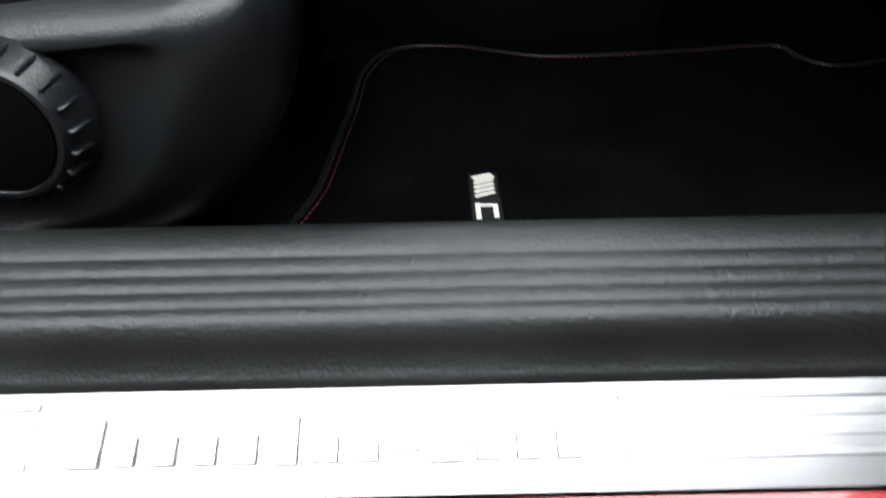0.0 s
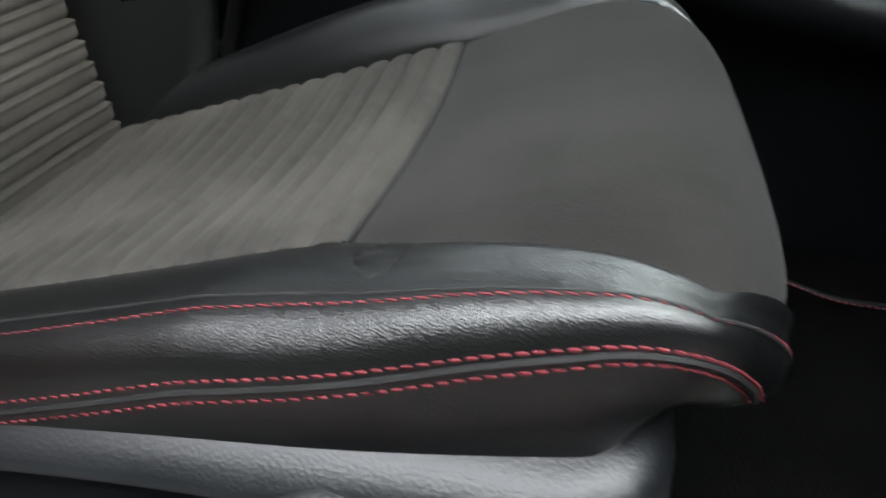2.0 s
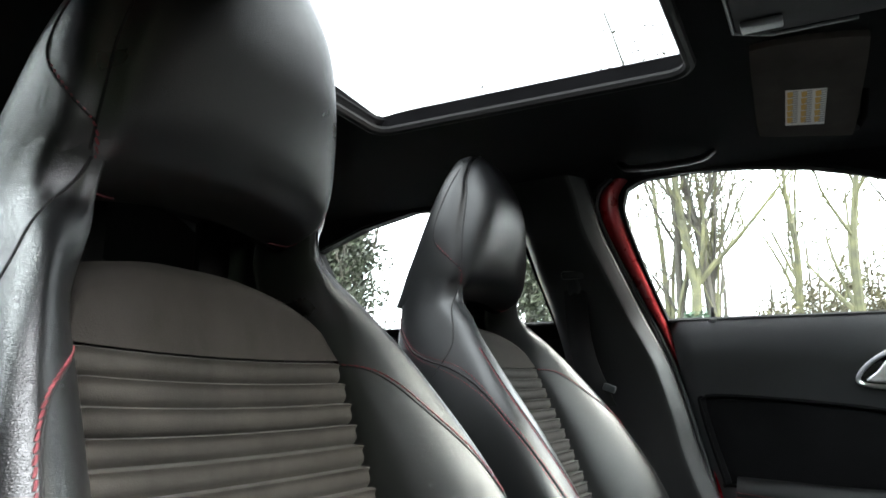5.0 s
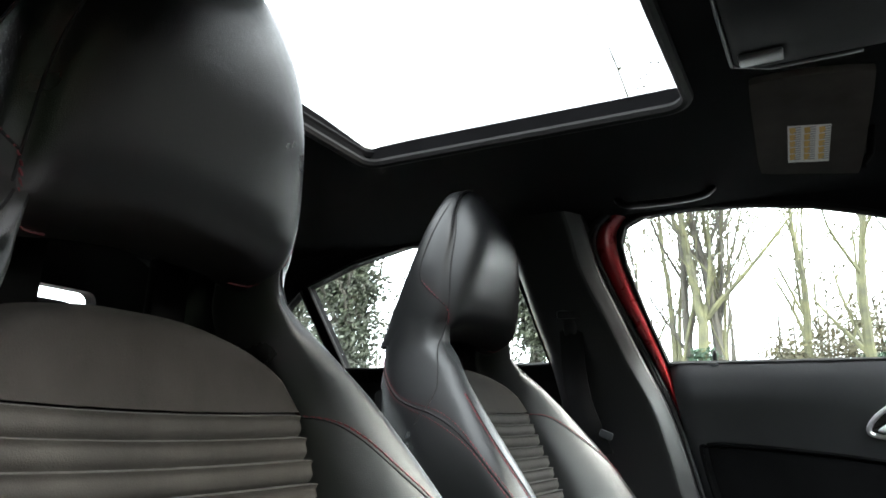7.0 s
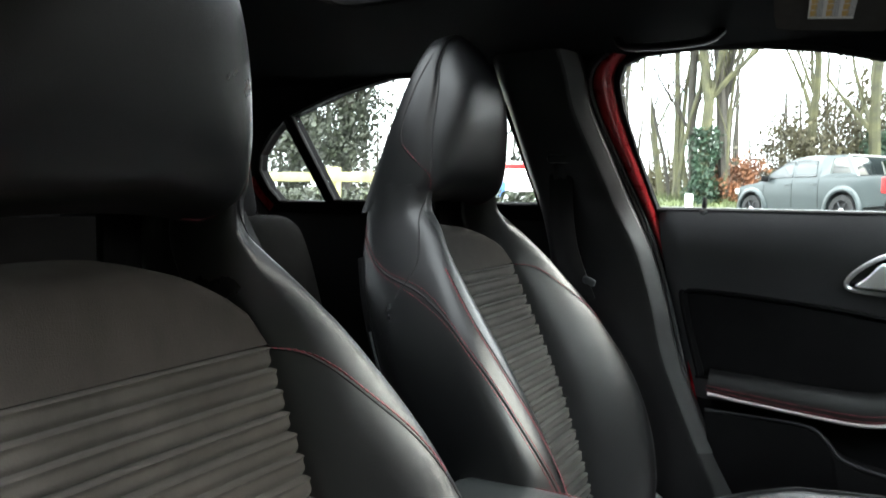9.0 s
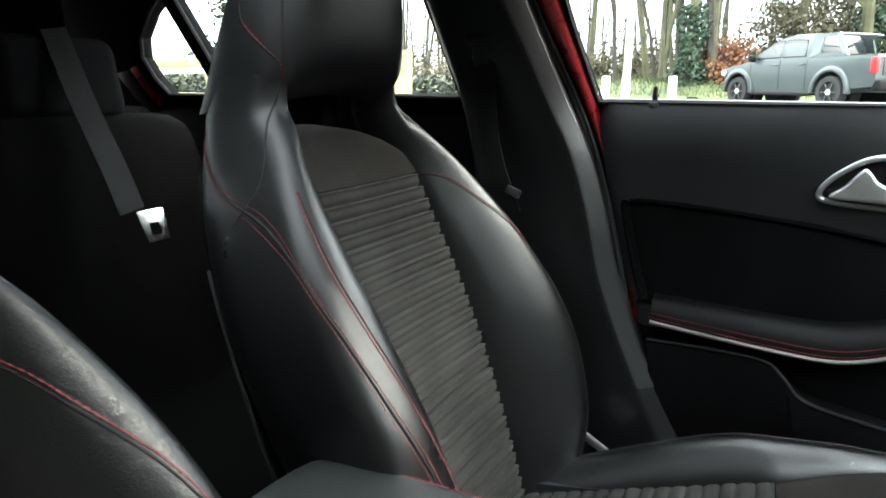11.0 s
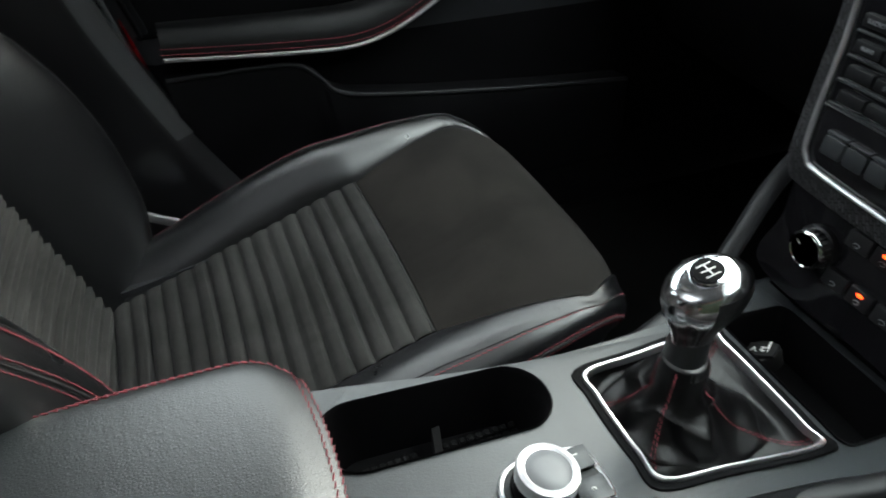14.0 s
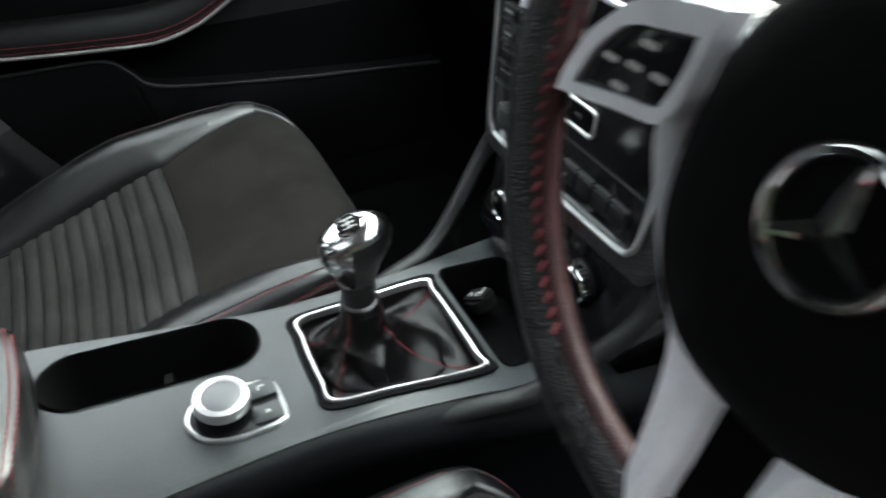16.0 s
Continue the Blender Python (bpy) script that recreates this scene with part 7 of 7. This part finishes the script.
bush("bush", -0.9, 28.5, 2.6, 3.6, 5200, SCRUB, 51, "tangled olive brown roadside scrub")
bush("bush", 0.9, 30.0, 3.4, 5.4, 6500, SCRUB, 52, "tall tangled olive brown roadside scrub")
bush("bush", 3.0, 29.0, 3.4, 4.6, 5200, SCRUB, 53, "tangled olive brown roadside scrub")
bush("bush", -3.0, 26.2, 1.3, 1.9, 2600, SCRUB_RED, 54, "low red brown winter shrub beside the tree")
bush("bush", -7.2, 29, 3.0, 1.6, 2600, SCRUB, 55, "low dry scrub behind the trees")

# evergreen trees seen through the rear side windows
for i, (x, y, w, h) in enumerate(((-11.6, 14.5, 2.6, 6.2), (-6.6, 15.5, 1.6, 6.6), (-15.5, 17, 3.0, 6.0))):
    r = random.Random(70 + i)
    top = thing("evergreen_tree", (x, y, ground_z(x, y)), "dark ivy clad evergreen tree behind the fence", "tree", group="evergreen trees")
    bm, tips = bmesh.new(), []
    limb(bm, Vector((x, y, ground_z(x, y) - 0.1)), Vector((0.03, 0, 1)), h, 0.20, 0, r, tips, 0.25)
    part("trunk", bm, BARK_DARK, top)
    bm = bmesh.new()
    lobes = [(Vector((x + r.uniform(-0.5, 0.5) * w * (1.1 - f), y + r.uniform(-0.5, 0.5) * w * (1.1 - f), ground_z(x, y) + 0.8 + (h - 0.6) * f)), r.uniform(0.22, 0.50)) for f in [r.uniform(0, 1) for _ in range(44)]]
    for _ in range(15000):
        c, q = r.choice(lobes)
        add_leaf(bm, c + Vector((r.gauss(0, q), r.gauss(0, q), r.gauss(0, q * 0.8))), r.uniform(0.04, 0.10), r)
    part("crown", bm, CONIFER, top, smooth=False, kind="stuff")

# far woods: thin trunks beyond the verge
r = random.Random(9)
bm = bmesh.new()
for _ in range(110):
    x, y = r.uniform(-30, 24), r.uniform(34, 55)
    p = Vector((x, y, ground_z(x, y) - 0.2))
    h = r.uniform(5, 10)
    q = p + Vector((r.gauss(0, 0.5), 0, h))
    add_tube(bm, [p, p.lerp(q, 0.5) + Vector((r.gauss(0, 0.15), 0, 0)), q], lambda f: 0.11 * (1 - 0.8 * f), 4)
    for _k in range(7):
        f = r.uniform(0.25, 0.95)
        s = p.lerp(q, f)
        add_tube(bm, [s, s + Vector((r.uniform(-1.1, 1.1), r.uniform(-0.4, 0.4), r.uniform(0.4, 1.6)))], lambda g: 0.03 * (1 - 0.8 * g), 3)
for _ in range(5000):
    x, y = r.uniform(-30, 24), r.uniform(34, 50)
    add_leaf(bm, Vector((x, y, ground_z(x, y) + abs(r.gauss(0, 0.9)))), r.uniform(0.06, 0.16), r)
tagged(part("far_woods", bm, BARK_DARK, None, smooth=False), "thin bare woods far behind the road", "woods", kind="stuff")

r = random.Random(14)
bm = bmesh.new()
for _ in range(15000):
    x, y = r.uniform(-24, 16), r.uniform(31, 40)
    low = 1.0 + 0.7 * noise.noise((x * 0.35, y * 0.2, 3.0)) + (0.9 if x > -1.5 else 0)
    add_leaf(bm, Vector((x, y, ground_z(x, y) + abs(r.gauss(0, low)))), r.uniform(0.05, 0.17), r)
tagged(part("undergrowth", bm, SCRUB, None, smooth=False), "dry brown undergrowth at the edge of the woods", "undergrowth", kind="stuff")

# fence of rails and square posts
fence = thing("fence", (-5.4, 6.0, 0.2), "weathered timber post and rail fence", "fence")
px = [-4.0, -5.39, -6.65, -7.92, -9.3, -10.7]
for x in px:
    part("post", box((0.16, 0.11, 1.36), Matrix.Translation((x, 6.0, ground_z(x, 6) + 0.62)), 0.012), FENCE_WOOD, fence)
for a, b in zip(px, px[1:]):
    for z in (1.18, 0.78, 0.38):
        part("rail", box((abs(a - b) + 0.02, 0.04, 0.11), pose((a + b) / 2, 5.93, ground_z(0, 6) + z, 0, random.uniform(-0.5, 0.5), 0), 0.008), FENCE_WOOD, fence)
hedge = thing("hedge", (-7, 7.2, 0.2), "dark clipped hedge behind the fence", "hedge")
r = random.Random(31)
bm = bmesh.new()
for _ in range(16000):
    x = r.uniform(-14, -3.2)
    add_leaf(bm, Vector((x, 7.2 + r.gauss(0, 0.22), ground_z(x, 7) + 1.02 * r.uniform(0, 1) ** 0.6)), r.uniform(0.03, 0.06), r)
part("core", box((10.8, 0.34, 0.86), Matrix.Translation((-8.6, 7.2, ground_z(0, 7.2) + 0.40)), 0.10), DARK_LEAF, hedge)
part("leaves", bm, CONIFER, hedge, smooth=False, kind="stuff")
sign = thing("sign_board", (-4.3, 9.0, 0.3), "white sign board with blue and red print", "sign")
part("board", box((1.0, 0.03, 0.62), Matrix.Translation((-4.35, 9.0, 1.42)), 0.004), WHITE_PAINT, sign)
part("blue_patch", box((0.20, 0.01, 0.22), Matrix.Translation((-4.55, 8.982, 1.32)), 0.002), BLUE_PRINT, sign)
part("red_band", box((0.9, 0.01, 0.07), Matrix.Translation((-4.35, 8.982, 1.66)), 0.002), TAIL_RED, sign)
for k in range(3):
    part("text_bar", box((0.5, 0.01, 0.035), Matrix.Translation((-4.15, 8.982, 1.53 - 0.09 * k)), 0.001), GREY_MARK, sign)
for x in (-4.75, -3.95):
    part("leg", box((0.07, 0.07, 1.4), Matrix.Translation((x, 9.04, ground_z(0, 9) + 0.68)), 0.006), WHITE_PAINT, sign)
for i, x in enumerate((-3.66, -3.28, -2.44)):
    b = thing("bollard", (x, 13.0, ground_z(x, 13)), "white painted timber bollard beside the road", "bollard", group="roadside bollards")
    part("post", box((0.13, 0.13, 0.92), Matrix.Translation((x, 13.0, ground_z(x, 13) + 0.44)), 0.015), WHITE_PAINT, b)
lamp_post = thing("lamp_post", (-3.5, 14.0, ground_z(0, 14)), "pale concrete lamp post beside the road", "lamp post")
part("pole", tube([(-3.5, 14.0, ground_z(0, 14) - 0.05), (-3.5, 14.0, 5.6), (-3.45, 13.6, 6.2)], lambda f: 0.075 - 0.03 * f, 10), WHITE_PAINT, lamp_post)
part("lantern", box((0.16, 0.5, 0.10), Matrix.Translation((-3.45, 13.4, 6.2)), 0.03), PLASTIC_GREY, lamp_post)

hz = ground_z(0, 17)
hoop = thing("hoop_barrier", (-2.62, 17, hz), "small black steel hoop barrier beside the road", "barrier")
part("hoop", tube(curve_pts([(-2.73, 17, hz - 0.1), (-2.73, 17, hz + 0.28), (-2.69, 17, hz + 0.33), (-2.55, 17, hz + 0.33), (-2.51, 17, hz + 0.28), (-2.51, 17, hz - 0.1)], 40), 0.02, 8), RUBBER, hoop)

# tall unseen hedge added beside the driver's door to hold back side light
r = random.Random(77)
hedge2 = thing("shade_hedge", (0, -2.5, 0), "unseen tall dark evergreen hedge added to shade the open door side", "hedge")
part("core", box((16, 0.7, 3.3), Matrix.Translation((0, -2.75, 1.65)), 0.2), DARK_LEAF, hedge2)
bm = bmesh.new()
for _ in range(9000):
    add_leaf(bm, Vector((r.uniform(-8, 8), -2.42 + r.gauss(0, 0.05), r.uniform(0, 3.35))), r.uniform(0.04, 0.09), r)
part("leaves", bm, DARK_LEAF, hedge2, smooth=False, kind="stuff")

# plain unseen wall added before the bonnet to block low light through the windscreen
tagged(part("wall_front", box((0.3, 14.75, 2.5), Matrix.Translation((2.95, 5.05, 1.25)), 0.02), WALL_DARK), "unseen dark brown timber-clad wall added to block low light from ahead", "wall", kind="structure")

# ---- parked pickup ----
truck = thing("pickup_truck", (-0.23, 20.4, ground_z(0, 20.4)), "grey double cab pickup truck parked by the road", "pickup truck")
TM = Matrix.Translation((-0.23, 20.4, ground_z(0, 20.4) - 0.06)) @ Matrix.Rotation(radians(134.4), 4, "Z")


def tmesh(name, bm, mat, parent=truck, label="", smooth=True):
    bmesh.ops.transform(bm, matrix=TM, verts=bm.verts[:])
    ob = part(name, bm, mat, parent, label, smooth)
    if smooth:
        ob.data.set_sharp_from_angle(angle=radians(32))
    return ob


def truck_half(x, z):
    """Half width of the pickup: rounded nose, full shoulders, sides leaning in above them."""
    w = 0.945 * (1 - 0.26 * max(0.0, (x - 1.75) / 0.67) ** 2.4) - 0.02 * max(0.0, (-2.3 - x) / 0.4) ** 2
    return w - 0.10 * max(0.0, z - 1.12) ** 1.2 - 0.05 * ((z - 0.86) / 0.4) ** 2 * 0.6


def arch_points(cx, n=11):
    return [(cx + 0.47 * math.cos(h), 0.42 + 0.49 * math.sin(h)) for h in lin(math.pi, 0.0, n)]


# lower body with the bonnet, the bed sides and the cut wheel arches
side = [(2.28, 0.40), (2.41, 0.56), (2.42, 0.84), (2.35, 1.00), (2.14, 1.09), (1.70, 1.16), (1.16, 1.21), (-0.95, 1.23), (-2.70, 1.25), (-2.75, 1.20), (-2.75, 0.68), (-2.68, 0.56), (-2.10, 0.50)] + arch_points(-1.55) + [(-0.9, 0.40), (0.9, 0.40)] + arch_points(1.55)
bm = bmesh.new()
lo = [bm.verts.new((a, -1, b)) for a, b in side]
hi = [bm.verts.new((a, 1, b)) for a, b in side]
bm.faces.new(lo)
bm.faces.new(list(reversed(hi)))
for i in range(len(side)):
    j = (i + 1) % len(side)
    bm.faces.new((lo[i], lo[j], hi[j], hi[i]))
for co, no in [((0, 0, z), (0, 0, 1)) for z in (0.6, 0.75, 0.9, 1.0, 1.08, 1.14, 1.18)] + [((x, 0, 0), (1, 0, 0)) for x in (-2.6, -2.2, 0, 1.1, 1.75, 2.0, 2.15, 2.28, 2.36)] + [((0, y, 0), (0, 1, 0)) for y in (-0.9, -0.5, 0.0, 0.5, 0.9)]:
    bmesh.ops.bisect_plane(bm, geom=bm.verts[:] + bm.edges[:] + bm.faces[:], plane_co=co, plane_no=no)
for v in bm.verts:
    f = v.co.y
    v.co.y = f * truck_half(v.co.x, v.co.z)
    if v.co.x > 1.2 and v.co.z > 1.0:
        v.co.z -= 0.05 * f * f
bmesh.ops.recalc_face_normals(bm, faces=bm.faces[:])
tmesh("body", bm, TRUCK_PAINT)

# cab: loops that shrink towards the roof
CAB = [(1.20, 1.20, -0.93, 0.90), (1.36, 0.98, -0.91, 0.875), (1.55, 0.72, -0.87, 0.82), (1.70, 0.46, -0.83, 0.755), (1.78, 0.24, -0.78, 0.69), (1.82, 0.02, -0.66, 0.58), (1.835, -0.15, -0.5, 0.40)]


def cab_half(z):
    return ramp(z, [(q[0], q[3]) for q in CAB])


tmesh("cab", grid([[Vector((a, b, z)) for a, b in rounded(xr, -hw, xf, hw, 0.13, 5)] for z, xf, xr, hw in CAB], closed=True, cap=True), TRUCK_PAINT)
for sg in (1, -1):
    def flank(a, b, d, sg=sg):
        return (a, sg * (cab_half(b) + d), b)
    for loop in ([(1.06, 1.26), (0.84, 1.42), (0.44, 1.665), (0.14, 1.69), (0.11, 1.27)], [(0.03, 1.27), (0.06, 1.69), (-0.30, 1.685), (-0.62, 1.66), (-0.70, 1.28)]):
        pane = tmesh("side_window", prism(loop, -0.01, 0.010, flank), DARK_GLASS, smooth=False)
        tmesh("window_seal", tube([flank(a, b, 0.010) for a, b in loop], 0.011, 5, closed=True), RUBBER, pane)
    sail = plate_with_holes([(-0.80, 1.235), (-0.74, 1.79), (-1.36, 1.785), (-1.52, 1.745), (-1.95, 1.25)], [[(-1.10, 1.33), (-1.08, 1.70), (-1.44, 1.695), (-1.74, 1.33)]], -0.02, -0.075, lambda a, b, d: (a, sg * (cab_half(min(b, 1.74)) + 0.03 + d), b))
    tmesh("sail_panel", sail, TRUCK_PAINT, smooth=False)
    for x in (1.55, -1.55):
        w = tmesh("wheel", lathe([(0.24, -0.12), (0.36, -0.12), (0.38, -0.08), (0.38, 0.08), (0.36, 0.12), (0.25, 0.12), (0.23, 0.05), (0.0001, 0.05)], 28, Matrix.Translation((x, sg * 0.84, 0.42)) @ Matrix.Rotation(radians(-90 * sg), 4, "X")), TYRE)
        for k in range(6):
            tmesh("spoke", box((0.22, 0.045, 0.02), Matrix.Translation((x, sg * 0.935, 0.42)) @ Matrix.Rotation(2 * math.pi * k / 6, 4, "Y") @ Matrix.Translation((0.115, 0, 0)), 0.004), RIM_DARK, w)
        tmesh("hub_cap", lathe([(0.075, 0.0), (0.065, 0.02), (0.0001, 0.025)], 16, Matrix.Translation((x, sg * 0.94, 0.42)) @ Matrix.Rotation(radians(-90 * sg), 4, "X")), SILVER, w)
        tmesh("wheel_arch", grid([[Vector((x + r_ * math.cos(h), sg * y, 0.42 + (r_ + 0.02) * math.sin(h))) for r_, y in ((0.455, 0.86), (0.455, 0.975), (0.49, 0.995), (0.55, 0.985), (0.585, 0.955), (0.595, 0.90))] for h in lin(-0.05, math.pi + 0.05, 22)]), TRUCK_PAINT, label="flared grey wheel arch")
        tmesh("arch_liner", lathe([(0.44, -0.30), (0.46, 0.0), (0.44, -0.005), (0.0001, -0.01)], 20, Matrix.Translation((x, sg * 0.70, 0.42)) @ Matrix.Rotation(radians(-90 * sg), 4, "X")), RUBBER)
    tmesh("side_step", tube([(1.02, sg * 0.90, 0.36), (0.95, sg * 0.97, 0.36), (-0.95, sg * 0.97, 0.36), (-1.02, sg * 0.90, 0.36)], 0.035, 8), RUBBER)
    tmesh("door_mirror", box((0.10, 0.20, 0.17), Matrix.Translation((0.98, sg * 1.02, 1.26)), 0.035, 3), RUBBER)
    tmesh("tail_lamp", box((0.16, 0.10, 0.36), Matrix.Translation((-2.68, sg * 0.895, 1.02)), 0.025, 3), TAIL_RED)
    tmesh("head_lamp", box((0.26, 0.30, 0.16), Matrix.Translation((2.26, sg * 0.70, 0.92)), 0.04, 3), SILVER)
    for x in (0.07, -0.80, 1.10):
        tmesh("door_gap", tube([(x, sg * (truck_half(x, z) + 0.001), z) for z in lin(0.48, 1.20, 9)], 0.006, 4), RUBBER, smooth=False)
    for x in (0.22, -0.66):
        tmesh("door_handle", box((0.18, 0.035, 0.035), Matrix.Translation((x, sg * 0.955, 1.08)), 0.012), TRUCK_PAINT)
tmesh("windscreen", prism([(-0.70, 0.0), (0.70, 0.0), (0.56, 1.0), (-0.56, 1.0)], 0.004, 0.014, lambda a, b, d: (1.10 - 0.68 * b + d, a, 1.27 + 0.425 * b + d)), DARK_GLASS, smooth=False)
tmesh("rear_window", box((0.02, 1.25, 0.32), Matrix.Translation((-0.905, 0, 1.47)) @ Matrix.Rotation(radians(10), 4, "Y"), 0.006), DARK_GLASS)
tmesh("hoop_top", tube(curve_pts([(-1.40, -0.66, 1.745), (-1.40, -0.5, 1.765), (-1.40, 0.5, 1.765), (-1.40, 0.66, 1.745)], 16), 0.035, 8), TRUCK_PAINT)
tmesh("bed_cover", box((1.70, 1.68, 0.03), Matrix.Translation((-1.82, 0, 1.255)), 0.01), RUBBER)
tmesh("tailgate_panel", box((0.03, 1.46, 0.40), Matrix.Translation((-2.755, 0, 1.00)), 0.012), TRUCK_PAINT)
tmesh("tailgate_handle", box((0.03, 0.3, 0.08), Matrix.Translation((-2.775, 0, 1.12)), 0.01), RUBBER)
tmesh("number_plate", box((0.02, 0.52, 0.12), Matrix.Translation((-2.86, 0.30, 0.66)), 0.004), PLATE_YELLOW)
tmesh("rear_bumper", box((0.20, 1.80, 0.22), Matrix.Translation((-2.76, 0, 0.58)), 0.04, 3), RUBBER)
